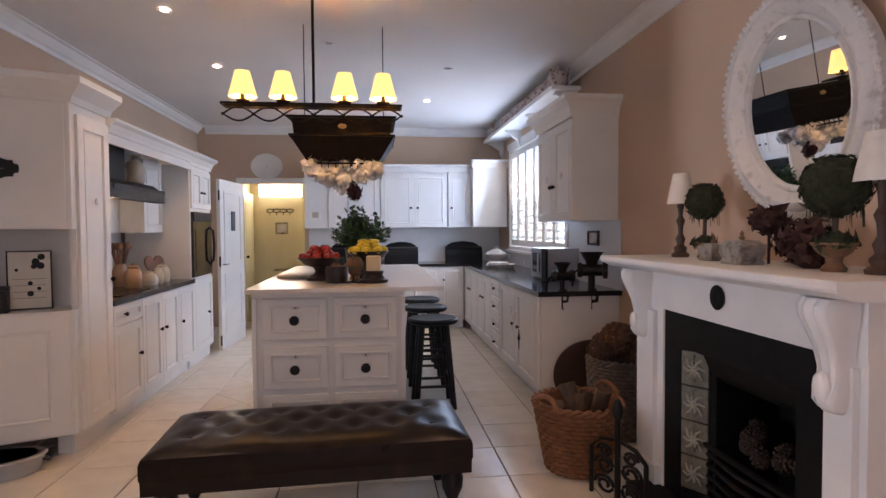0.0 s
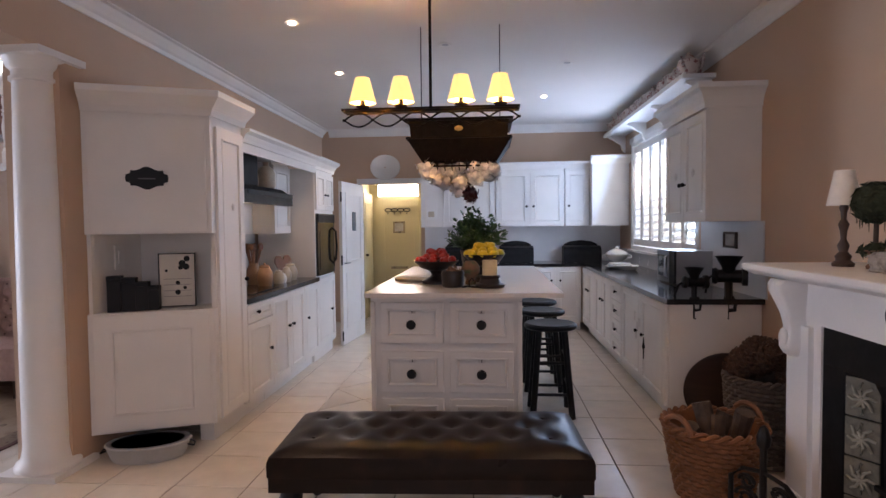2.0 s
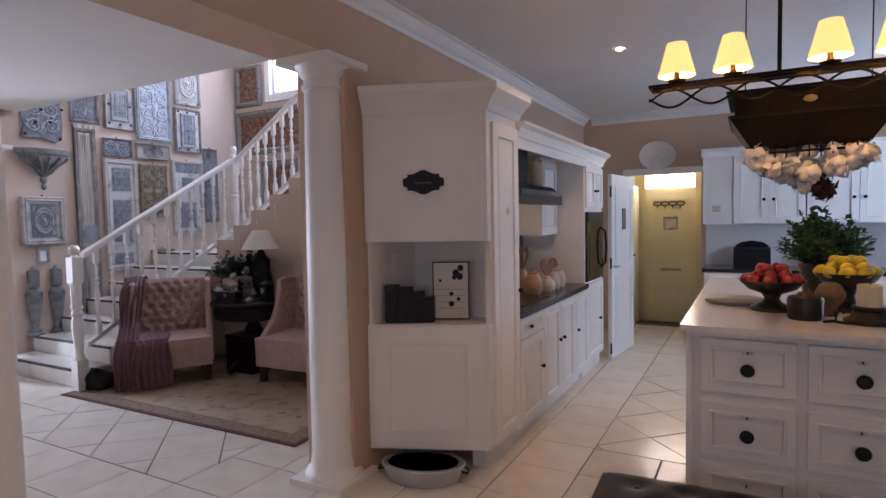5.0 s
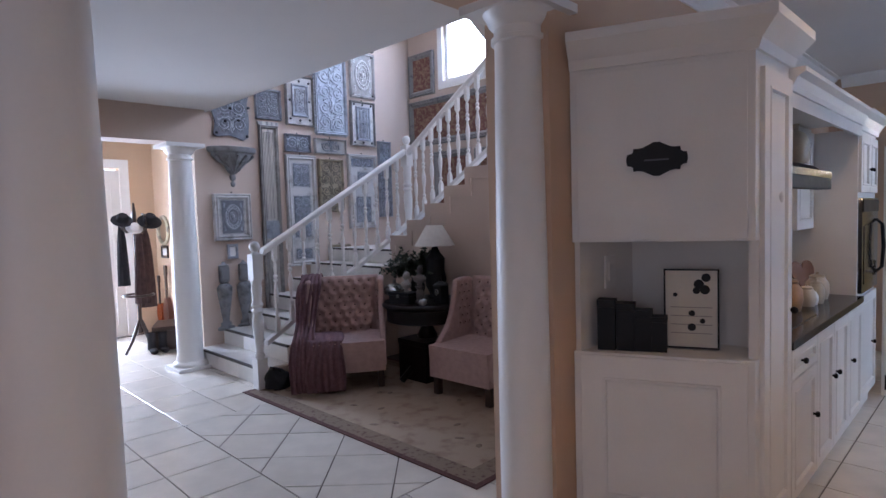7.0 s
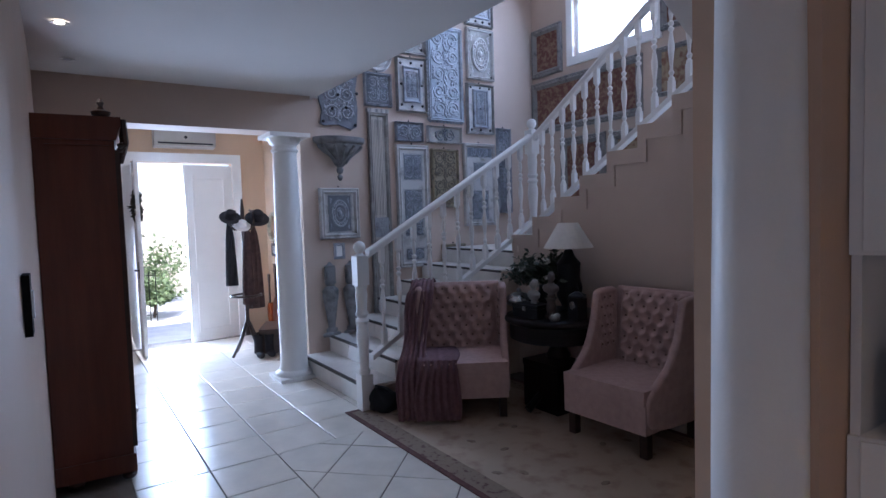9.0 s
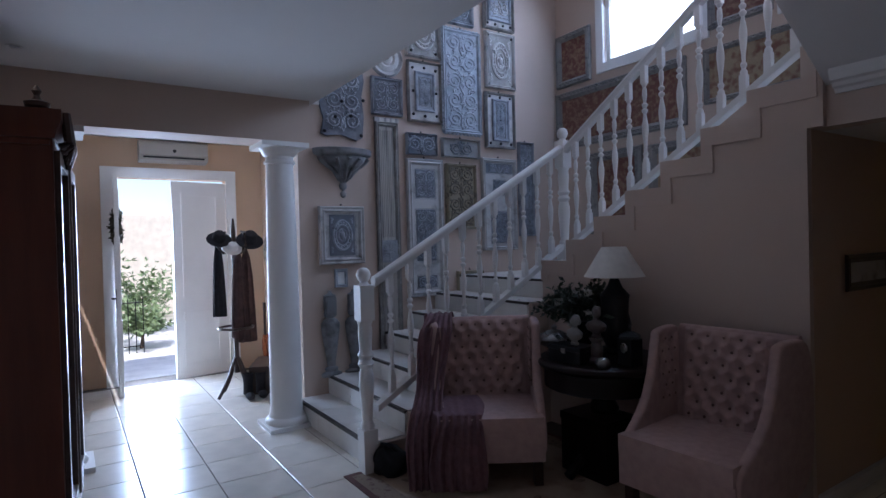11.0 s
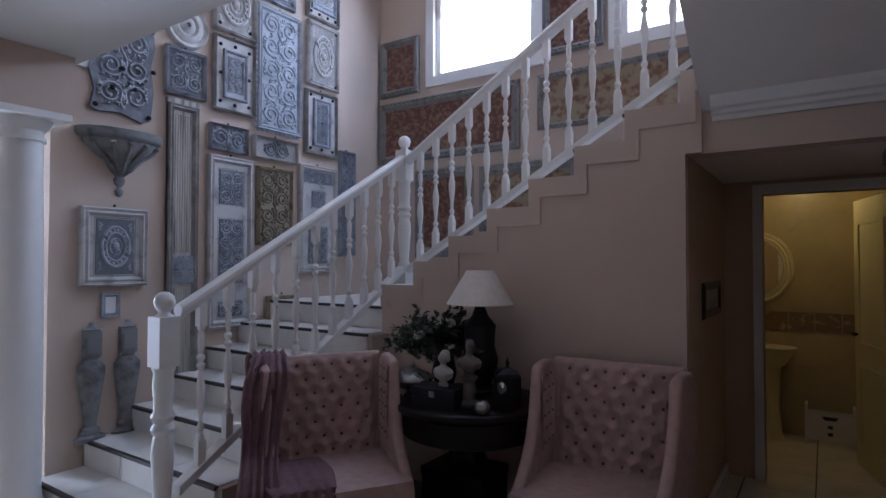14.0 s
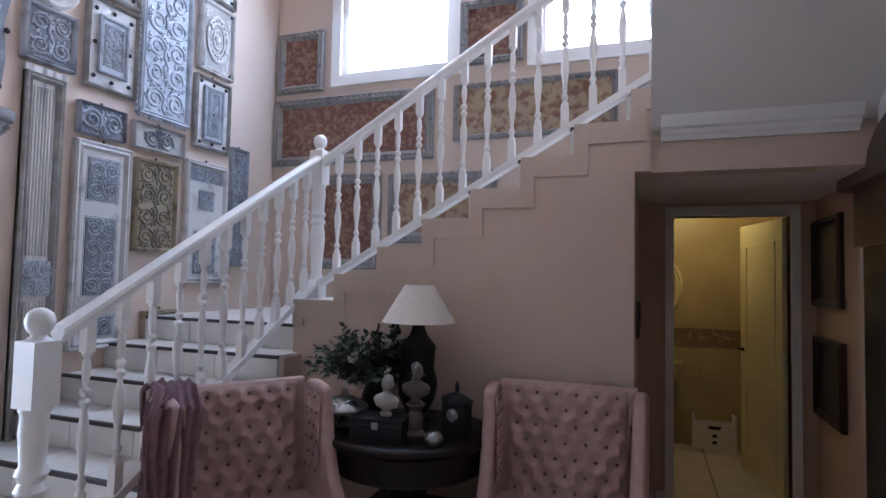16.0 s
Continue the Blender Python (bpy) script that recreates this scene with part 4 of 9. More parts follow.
# splayed cheek of raised tiles leading in to the fire
cheek = pose(1.668, 2.80, 0.0, 0, 0, -57)
bm = boxes((-0.004, 0.155, 0.008, 0.03, 0.06, 0.83))
bmesh.ops.transform(bm, verts=bm.verts, matrix=cheek)
part("tile_cheek", bm, M_SOOT, FP)
for z in (0.135, 0.307, 0.479, 0.651):
    bm = boxes((0.006, 0.140, -0.004, 0.008, z, z + 0.166))
    bmesh.ops.transform(bm, verts=bm.verts, matrix=cheek)
    tl = part("relief_tile", bm, M_RELIEFTILE, FP, "glazed tile with raised flower", 0.003)
    bm = B()
    for q in range(8):
        a = q * math.pi / 4
        tube(bm, [(0.073, -0.006, z + 0.083), (0.073 + 0.030 * math.cos(a + 0.3), -0.014, z + 0.083 + 0.036 * math.sin(a + 0.3)), (0.073 + 0.054 * math.cos(a), -0.006, z + 0.083 + 0.068 * math.sin(a))], 0.009, 6, taper=0.7)
    ball(bm, (0.073, -0.008, z + 0.083), 0.014, 1)
    bmesh.ops.transform(bm, verts=bm.verts, matrix=cheek)
    part("flower", bm, M_TILECREAM, tl, smooth=True)
part("hearth", boxes((1.50, 1.72, 1.80, 3.05, 0.0, 0.06)), M_SOOT, FP, "low black hearth", 0.006)
part("hood_lip", prism(B(), [(1.68, 0.84), (1.78, 0.84), (1.78, 0.70), (1.73, 0.74)], "y", 2.02, 2.64), M_SOOT, FP)
GR = part("grate", boxes((1.68, 1.70, 2.06, 2.62, 0.14, 0.16), (1.68, 1.70, 2.06, 2.62, 0.40, 0.42)), M_SOOT, FP, "curved cast-iron grate", 0.004)
for i in range(5):
    z = 0.18 + 0.05 * i
    part("grate_bar", tube(B(), [(1.74, 2.05, z), (1.68, 2.10, z), (1.655, 2.34, z), (1.68, 2.58, z), (1.74, 2.63, z)], 0.010, 8), M_SOOT, GR, smooth=True)
random.seed(3)
for i in range(16):
    bm = B()
    ball(bm, (1.74 + 0.2 * random.random(), 2.12 + 0.46 * random.random(), 0.40 + 0.10 * random.random()), 0.03 + 0.01 * random.random(), 1, (1, 1.2, 0.9))
    cone_scales(bm, sum((v.co for v in bm.verts), Vector()) / len(bm.verts), 0.038, i)
    tagged(part("pine_cone", bm, M_CONEDARK, None, smooth=False), "brown pine cone piled in the grate", "pine cone", "pine cones in the grate")

# oval mirror
MI = thing("oval_mirror", "large oval mirror in a whitewashed carved frame", "mirror", (2.05, 2.50, 1.965), -86.5)
MI.matrix_basis = MI.matrix_basis @ pose(0, 0, 0, 5.5)


def oval_ring(bm, a0, b0, prof, n=72):
    """A moulded oval ring facing -y: prof gives (outward offset, depth)."""
    rings = []
    for o, d in prof:
        rings.append([bm.verts.new(((a0 + o) * math.cos(2 * math.pi * i / n), -d, (b0 + o) * math.sin(2 * math.pi * i / n))) for i in range(n)])
    rings.append(rings[0])
    for p, q in zip(rings, rings[1:]):
        for i in range(n):
            bm.faces.new((p[i], p[(i + 1) % n], q[(i + 1) % n], q[i]))
    return bm


A0, B0 = 0.29, 0.355
fr = part("frame", oval_ring(B(), A0, B0, [(0.0, 0.02), (0.010, 0.045), (0.024, 0.05), (0.032, 0.035), (0.048, 0.055), (0.08, 0.075), (0.104, 0.07), (0.12, 0.05), (0.132, 0.055), (0.143, 0.05), (0.147, 0.01), (0.143, 0.0), (0.0, 0.0)]), M_WHITEWASH, MI, "whitewashed moulded oval frame", smooth=True)
bm = B()
for i in range(90):
    a = 2 * math.pi * i / 90
    ball(bm, ((A0 + 0.142) * math.cos(a), -0.05, (B0 + 0.142) * math.sin(a)), 0.011 + 0.003 * (i % 3), 1)
tagged(part("beaded_edge", bm, M_WHITEWASH, MI, "beaded outer edge"), kind="stuff")
bm = B()
vs = [bm.verts.new((A0 * 1.01 * math.cos(2 * math.pi * i / 72), -0.022, B0 * 1.01 * math.sin(2 * math.pi * i / 72))) for i in range(72)]
vb = [bm.verts.new((v.co.x, -0.012, v.co.z)) for v in vs]
bm.faces.new(vs)
bm.faces.new(vb)
for i in range(72):
    bm.faces.new((vs[i], vs[(i + 1) % 72], vb[(i + 1) % 72], vb[i]))
M_MIRROR = mat("silvered_glass", (0.86, 0.87, 0.87), 0.012, metal=1.0, vary=0.0, bump=0.0)
part("mirror_glass", bm, M_MIRROR, MI, "silvered mirror glass")


def topiary(at, r, h, pot, scale=1.0):
    t = thing("topiary", "round dried moss topiary in an aged urn on the mantel", "topiary", at, group="mantel topiaries")
    bm = lathe(B(), [(pot * 0.55, 0), (pot * 0.6, 0.012), (pot * 0.38, 0.03), (pot * 0.4, 0.05), (pot * 0.8, pot * 1.0), (pot * 1.0, pot * 1.35), (pot * 1.1, pot * 1.4), (pot * 1.05, pot * 1.5), (pot * 0.9, pot * 1.45), (pot * 0.1, pot * 1.35)], 20)
    part("urn", bm, M_TERRA, t, smooth=True)
    bm = B()
    ball(bm, (0, 0, pot * 1.5), pot * 0.9, 2, (1, 1, 0.35))
    scatter_crown(bm, (0, 0, pot * 1.5), pot * 0.95, 160, 0.03, 0.4, 5)
    part("moss_collar", bm, M_MOSS, t)
    part("stem", tube(B(), [(0, 0, pot * 1.3), (0.004, 0, h - r * 0.5)], 0.010, 8), M_LOG, t, smooth=True)
    bm = B()
    ball(bm, (0, 0, h), r * 0.95, 3)
    rough_up(bm, r * 0.05, 18)
    scatter_crown(bm, (0, 0, h), r, 1500, 0.020, 1.0, 9)
    rnd = random.Random(4)
    for i in range(26):
        a = rnd.uniform(0, 6.28)
        x, y = r * 0.75 * math.cos(a), r * 0.75 * math.sin(a)
        tube(bm, [(x, y, h - r * 0.6), (x * 1.05, y * 1.05, h - r * 0.95 - rnd.random() * 0.05)], 0.0015, 3)
    part("moss_ball", bm, M_MOSS, t)
    return t


topiary((1.862, 2.925, 1.26), 0.090, 0.296, 0.058)
topiary((1.80, 2.01, 1.26), 0.110, 0.305, 0.070)


M_LAMPWOOD = mat("dark_turned_wood", (0.07, 0.035, 0.022), 0.5, vary=0.15, scale=20)
M_CASKET = mat("grey_carved_wood", (0.30, 0.27, 0.24), 0.7, vary=0.14, scale=24, grain=80, bump=0.08, tint=(0.14, 0.12, 0.10), tint_at=(0.5, 0.68))


def candle_lamp(at, h, r):
    t = thing("table_lamp", "turned brown candlestick lamp with a cream shade", "lamp", at, group="mantel lamps")
    part("stand", lathe(B(), [(0.045, 0), (0.048, 0.015), (0.03, 0.03), (0.036, 0.05), (0.018, 0.07), (0.026, 0.10), (0.012, 0.13), (0.015, 0.17), (0.024, 0.20), (0.011, 0.225), (0.014, h - 0.05), (0.02, h - 0.03), (0.008, h)], 16), M_LAMPWOOD, t, smooth=True)
    part("shade", lathe(B(), [(r, h - 0.02), (r * 0.58, h + 0.145), (r * 0.56, h + 0.145), (r * 0.98, h - 0.02)], 28, caps=False), M_LINEN, t, "cream fabric shade", smooth=True)
    return t


candle_lamp((1.83, 3.10, 1.26), 0.31, 0.072)
candle_lamp((1.84, 1.86, 1.26), 0.33, 0.085)


def casket(at, w, d, h, label):
    t = thing("trinket_box", label, "box", at, rz=-90, group="mantel boxes")
    turn = Matrix.Diagonal((w * 1.25, d * 1.25, 1, 1)) @ pose(0, 0, 0, 0, 0, 45)
    bm = lathe(B(), [(0.80, 0), (0.86, 0.12 * h), (0.76, 0.2 * h), (0.90, 0.5 * h), (0.86, 0.72 * h)], 4)
    bmesh.ops.transform(bm, verts=bm.verts, matrix=turn)
    part("body", bm, M_CASKET, t, bevel=0.003)
    bm = lathe(B(), [(0.93, 0.725 * h), (0.95, 0.80 * h), (0.8, 0.84 * h), (0.66, 0.98 * h), (0.1, 1.02 * h)], 4)
    bmesh.ops.transform(bm, verts=bm.verts, matrix=turn)
    lid = part("lid", bm, M_CASKET, t, bevel=0.003)
    part("finial", lathe(B(), [(0.008, h), (0.014, h + 0.012), (0.006, h + 0.02), (0.010, h + 0.03), (0.002, h + 0.042)], 10), M_TERRA, lid, smooth=True)


casket((1.80, 2.745, 1.26), 0.075, 0.06, 0.085, "grey washed carved trinket box with a finial")
casket((1.76, 2.47, 1.26), 0.10, 0.075, 0.105, "larger grey washed trinket box on the mantel")
DRY = thing("dried_arrangement", "dried brown flowers and leaves heaped on the mantel", "dried flowers", (1.88, 2.28, 1.26))
M_DRY = mat("dried_leaf_brown", (0.075, 0.028, 0.022), 0.85, vary=0.25, scale=30)
for c, r, n, s in (((0.0, 0.18, 0.19), 0.07, 240, 2), ((0.02, 0.0, 0.10), 0.11, 420, 3), ((-0.02, -0.1, 0.06), 0.08, 260, 4)):
    bm = B()
    scatter_crown(bm, c, r, n, 0.045, 0.8, s, 0.3)
    tube(bm, [(c[0], c[1], 0), c], 0.006, 6)
    part("flower_head", bm, M_DRY, DRY)

# baskets beside the hearth
def basket(at, r0, r1, h, material, label, rows=16, handles=True):
    t = thing("wicker_basket", label, "basket", at)
    n = 48
    body = part("woven_body", lathe(B(), [(r0 * 0.9, 0.0), (r0 * 0.97, 0.01), (r1 * 0.96, h), (r1 * 0.93, h), (r0 * 0.92, 0.02)], n), material, t, smooth=True)
    for k in range(rows):
        f = (k + 0.5) / rows
        r = r0 + (r1 - r0) * f
        pts = [((r + 0.007 * math.sin(24 * a + math.pi * (k % 2))) * math.cos(a), (r + 0.007 * math.sin(24 * a + math.pi * (k % 2))) * math.sin(a), 0.012 + (h - 0.012) * f) for a in [2 * math.pi * i / 96 for i in range(96)]]
        part("wicker_strand", tube(B(), pts, h / rows * 0.55, 5, closed=True), material, body, smooth=True)
    for ph in (0, math.pi):
        pts = [((r1 + 0.012 * math.cos(14 * a + ph)) * math.cos(a), (r1 + 0.012 * math.cos(14 * a + ph)) * math.sin(a), h + 0.014 * math.sin(14 * a + ph)) for a in [2 * math.pi * i / 112 for i in range(112)]]
        part("braided_rim", tube(B(), pts, 0.012, 6, closed=True), material, t, smooth=True)
    if handles:
        for a in (0.5, 0.5 + math.pi):
            c, s = math.cos(a), math.sin(a)
            pts = [(r1 * c - s * 0.085 * math.cos(q) + 0.01 * c, r1 * s + c * 0.085 * math.cos(q) + 0.01 * s, h + 0.075 * math.sin(q)) for q in [math.pi * i / 12 for i in range(13)]]
            part("handle", tube(B(), pts, 0.015, 7), material, t, "twisted loop handle", smooth=True)
    return t


basket((1.345, 3.37, 0), 0.175, 0.25, 0.40, M_WICKER, "honey-coloured wicker log basket with loop handles", 15)
for i, (x, y, a, b, ln2) in enumerate(((1.20, 3.38, 65, 20, 0.42), (1.32, 3.33, 70, 120, 0.46), (1.28, 3.44, 60, 220, 0.40), (1.36, 3.42, 75, 300, 0.44), (1.24, 3.30, 68, 60, 0.40))):
    bm = B()
    lathe(bm, [(0.045, 0), (0.05, 0.03), (0.046, ln2 * 0.6), (0.05, ln2)], 10)
    rough_up(bm, 0.006, 20, i)
    bmesh.ops.transform(bm, verts=bm.verts, matrix=pose(x + 0.075, y + 0.01, 0.05, 0, 90 - a, b))
    tagged(part("log", bm, M_LOG, None), "split brown firewood log in the basket", "log", "firewood")
basket((1.84, 3.88, 0), 0.19, 0.22, 0.52, M_WICKERGREY, "grey-brown wicker basket filled with pine cones", 20, False)
random.seed(8)
for i in range(34):
    a, q = random.uniform(0, 6.28), math.sqrt(random.random()) * 0.17
    bm = B()
    z = 0.56 + 0.13 * (1 - (q / 0.17) ** 2) + random.uniform(-0.02, 0.02)
    ball(bm, (1.84 + q * math.cos(a), 3.88 + q * math.sin(a), z), 0.052, 1, (1, 1, 1.1))
    cone_scales(bm, (1.84 + q * math.cos(a), 3.88 + q * math.sin(a), z), 0.066, i)
    tagged(part("pine_cone", bm, M_CONE, None), "brown pine cone heaped in a grey basket", "pine cone", "pine cones in the basket")
bm = lathe(B(), [(0.26, 0), (0.29, 0.006), (0.29, 0.022), (0.26, 0.028), (0.05, 0.02)], 40)
bmesh.ops.transform(bm, verts=bm.verts, matrix=pose(1.80, 4.30, 0.29, 0, 82, 75))
tagged(part("round_tray", bm, M_DWOOD, None, smooth=True), "round dark tray leaning against the cabinet end", "tray")
# wrought-iron fire screen
FS = thing("fire_screen", "dark wrought-iron scrollwork screen by the hearth", "fire screen", (1.40, 2.93, 0), -62)
FS.scale = (0.9, 0.9, 0.70)
part("frame", tube(B(), [(-0.19, 0, 0.0), (-0.19, 0, 0.36), (-0.12, 0, 0.44), (0, 0, 0.47), (0.12, 0, 0.44), (0.19, 0, 0.36), (0.19, 0, 0.0)], 0.014, 8), M_BLACKMETAL, FS, smooth=True)
for sx in (-1, 1):
    for z, r in ((0.10, 0.075), (0.25, 0.07), (0.36, 0.05)):
        pts = [(sx * (0.09 + r * (1 - 0.7 * k / 20) * math.cos(0.5 * k)), 0, z + r * (1 - 0.7 * k / 20) * math.sin(0.5 * k)) for k in range(21)]
        part("scroll", tube(B(), pts, 0.011, 6), M_BLACKMETAL, FS, smooth=True)
part("post", tube(B(), [(0, 0, 0), (0, 0, 0.62)], 0.018, 8), M_BLACKMETAL, FS, smooth=True)
part("finial", lathe(B(), [(0.018, 0.62), (0.032, 0.65), (0.036, 0.70), (0.02, 0.76), (0.004, 0.78)], 12), M_BLACKMETAL, FS, smooth=True)

# ---------------- chandelier and hanging rack ----------------
CH = thing("chandelier", "dark iron bar chandelier with four lit cream shades", "chandelier", (-0.20, 3.79, 2.18))
part("bar", boxes((-0.54, 0.54, -0.012, 0.012, 0, 0.018)), M_BRONZE, CH, bevel=0.003)
for y0 in (-0.07, 0.07):
    part("side_bar", boxes((-0.54, 0.54, y0 - 0.005, y0 + 0.005, 0.004, 0.016)), M_BRONZE, CH)
for s in (-1, 1):
    part("end_bar", boxes((s * 0.54 - 0.005, s * 0.54 + 0.005, -0.07, 0.07, 0.003, 0.017)), M_BRONZE, CH)
for k in range(6):
    x0 = -0.54 + 0.18 * k
    for y0 in (-0.012,):
        for sg in (1, -1):
            pts = [(x0 - 0.01 + 0.2 * i / 12, y0, -0.045 + sg * 0.042 * math.sin(math.pi * (i / 12 * 1.1 - 0.05))) for i in range(13)]
            part("lattice_curve", tube(B(), pts, 0.006, 6), M_BRONZE, CH, smooth=True)
part("rod", tube(B(), [(0, 0, 0.01), (0, 0, 0.765)], 0.009, 8), M_BRONZE, CH, smooth=True)
part("ceiling_rose", lathe(B(), [(0.02, 0.70), (0.06, 0.745), (0.065, 0.769)], 20), M_BRONZE, CH, smooth=True)
M_SHADE = glow("lit_cream_shade", (1.0, 0.72, 0.24), 0.32)
for x in (-0.426, -0.185, 0.189, 0.429):
    arm = part("candle_cup", lathe(B(), [(0.012, 0.018), (0.012, 0.03), (0.04, 0.036), (0.042, 0.042), (0.015, 0.046), (0.013, 0.07), (0.016, 0.10)], 16, (x, 0, 0)), M_BRONZE, CH, smooth=True)
    part("shade", lathe(B(), [(0.083, 0.062), (0.081, 0.085), (0.079, 0.085), (0.045, 0.215), (0.044, 0.215), (0.078, 0.085), (0.081, 0.062)], 28, (x, 0, 0), caps=False), M_SHADE, arm, "lit cream fabric shade", smooth=True)
RK = thing("hanging_rack", "dark stained wooden rack hung by chains over the island", "pot rack", (-0.05, 4.5, 1.92))
for nm, w0, d0, z0, w1, d1, z1 in (("tapered_box", 0.26, 0.22, 0.0, 0.36, 0.30, 0.155), ("lower_moulding", 0.368, 0.308, 0.156, 0.365, 0.305, 0.17), ("upper_box", 0.335, 0.28, 0.171, 0.345, 0.29, 0.28), ("top_moulding", 0.370, 0.306, 0.281, 0.378, 0.313, 0.296)):
    bm = B()
    q = [bm.verts.new((sx * w, sy * d2, z)) for w, d2, z in ((w0, d0, z0), (w1, d1, z1)) for sx, sy in ((-1, -1), (1, -1), (1, 1), (-1, 1))]
    for f in ((0, 1, 2, 3), (4, 5, 6, 7), (0, 1, 5, 4), (1, 2, 6, 5), (2, 3, 7, 6), (3, 0, 4, 7)):
        bm.faces.new([q[i] for i in f])
    part(nm, bm, M_BRONZE, RK, bevel=0.003)
bm = lathe(B(), [(0.028, 0), (0.03, 0.004), (0.012, 0.01)], 16, sx=1.0, sy=0.6)
bmesh.ops.transform(bm, verts=bm.verts, matrix=pose(0.0, -0.286, 0.225, 90))
part("badge", bm, mat("brass_badge", (0.5, 0.36, 0.16), 0.35, metal=0.9, vary=0.05), RK, "oval brass badge", smooth=True)
for x in (-0.29, 0.29):
    part("chain", tube(B(), [(x, 0, 0.295), (x, 0, 1.02)], 0.004, 6), M_BRONZE, RK)
part("hook_rail", tube(B(), [(-0.2, -0.26, -0.03), (0.2, -0.26, -0.03)], 0.007, 6), M_BRONZE, RK)
for i in range(9):
    x = -0.2 + 0.05 * i
    part("hook", tube(B(), [(x, -0.22, 0.02), (x, -0.26, -0.01), (x, -0.265, -0.05), (x, -0.25, -0.06)], 0.004, 5), M_BRONZE, RK)
M_CLOTH = mat("cream_dried_garlic", (0.66, 0.65, 0.65), 0.85, vary=0.14, scale=12, grain=70, bump=0.06)
random.seed(12)
for i in range(84):
    x = random.uniform(-0.26, 0.26)
    z = -0.03 - random.random() * 0.19 * (1 - abs(x) / 0.34)
    bm = B()
    ball(bm, (-0.05 + x, 4.5 + random.uniform(-0.27, -0.05), 1.92 + z), random.uniform(0.024, 0.040), 2, (1, 1, 1.15))
    rough_up(bm, 0.014, 22, i)
    scatter_crown(bm, sum((v.co for v in bm.verts), Vector()) / len(bm.verts), 0.034, 14, 0.034, 1.1, i, 0.8)
    tagged(part("garlic_bulb", bm, M_CLOTH, None, smooth=True), "cream dried bulb hanging in a bunch from the rack", "dried bulb", "dried bulbs under the rack")
bm = B()
scatter_crown(bm, (0.02, 4.35, 1.70), 0.05, 160, 0.04, 1.2, 31, 0.2)
tagged(part("dried_chilli", bm, mat("dark_dried_chilli", (0.08, 0.012, 0.012), 0.5, vary=0.2), None), "bunch of dark red dried chillies under the rack", "dried chillies")

# ---------------- kitchen window with louvred shutters ----------------
WN = thing("window_kitchen", "kitchen window with white louvred shutters", "window", (2.10, 8.2, 1.13), -90, kind="structure")
M_PANE = glass("clear_window_glass")
for x0, x1, z0, z1 in ((0, 2.48, 0, 0.05), (0, 2.48, 1.37, 1.42), (0, 0.05, 0.05, 1.37), (2.43, 2.48, 0.05, 1.37)):
    part("window_frame", boxes((x0, x1, -0.02, 0.10, z0, z1)), M_TRIM, WN, bevel=0.004)
part("window_sill", boxes((-0.04, 2.52, -0.06, 0.10, -0.03, -0.001)), M_TRIM, WN, bevel=0.004)
p = part("pane", boxes((0.05, 2.43, 0.12, 0.126, 0.05, 1.37)), M_PANE, WN)
p.visible_shadow = False
for k in range(6):
    a = 0.06 + k * 0.393
    sh = part("shutter", boxes((a, a + 0.045, 0.0, 0.03, 0.06, 1.36), (a + 0.34, a + 0.385, 0.0, 0.03, 0.06, 1.36), (a + 0.045, a + 0.34, 0.0, 0.03, 0.06, 0.14), (a + 0.045, a + 0.34, 0.0, 0.03, 1.28, 1.36)), M_TRIM, WN, bevel=0.002)
    for i in range(13):
        z = 0.185 + i * 0.087
        part("louvre", prism(B(), [(-0.018, z - 0.014), (-0.014, z - 0.018), (0.05, z + 0.016), (0.046, z + 0.021)], "x", a + 0.046, a + 0.339), M_TRIM, sh)
    part("tilt_rod", boxes((a + 0.186, a + 0.198, -0.03, -0.018, 0.16, 1.26)), M_TRIM, sh)
structure("trim_window_band", boxes((2.075, 2.097, 5.65, 8.27, 2.55, 2.62)), M_TRIM, "white architrave over the kitchen window", 0.004)
sky_card = structure("backdrop_kitchen", boxes((3.6, 3.62, 4.0, 10.5, -0.5, 4.5)), glow("overcast_garden_glow", (0.66, 0.86, 1.0), 1.5), "plain bright daylight beyond the kitchen window")

# plate shelf over the window
SH = thing("plate_shelf", "long white bracketed shelf carrying teacups and teapots", "shelf", (2.098, 8.75, 2.72), -90)
part("board", boxes((0, 3.40, -0.28, 0, 0.0, 0.035), (0, 3.40, -0.27, -0.25, 0.035, 0.05)), M_TRIM, SH, bevel=0.004)
for x in (0.12, 1.2, 2.25, 3.28):
    part("bracket", prism(B(), [(0, 0.0), (-0.22, 0.0), (-0.22, -0.03), (-0.17, -0.05), (-0.12, -0.09), (-0.06, -0.12), (-0.05, -0.18), (-0.02, -0.22), (0, -0.23)], "x", x - 0.03, x + 0.03), M_TRIM, SH, bevel=0.003)
M_CHINA = mat("patterned_china", (0.62, 0.54, 0.50), 0.25, vary=0.1, scale=30, tint=(0.30, 0.13, 0.13), tint_at=(0.55, 0.6))
random.seed(21)


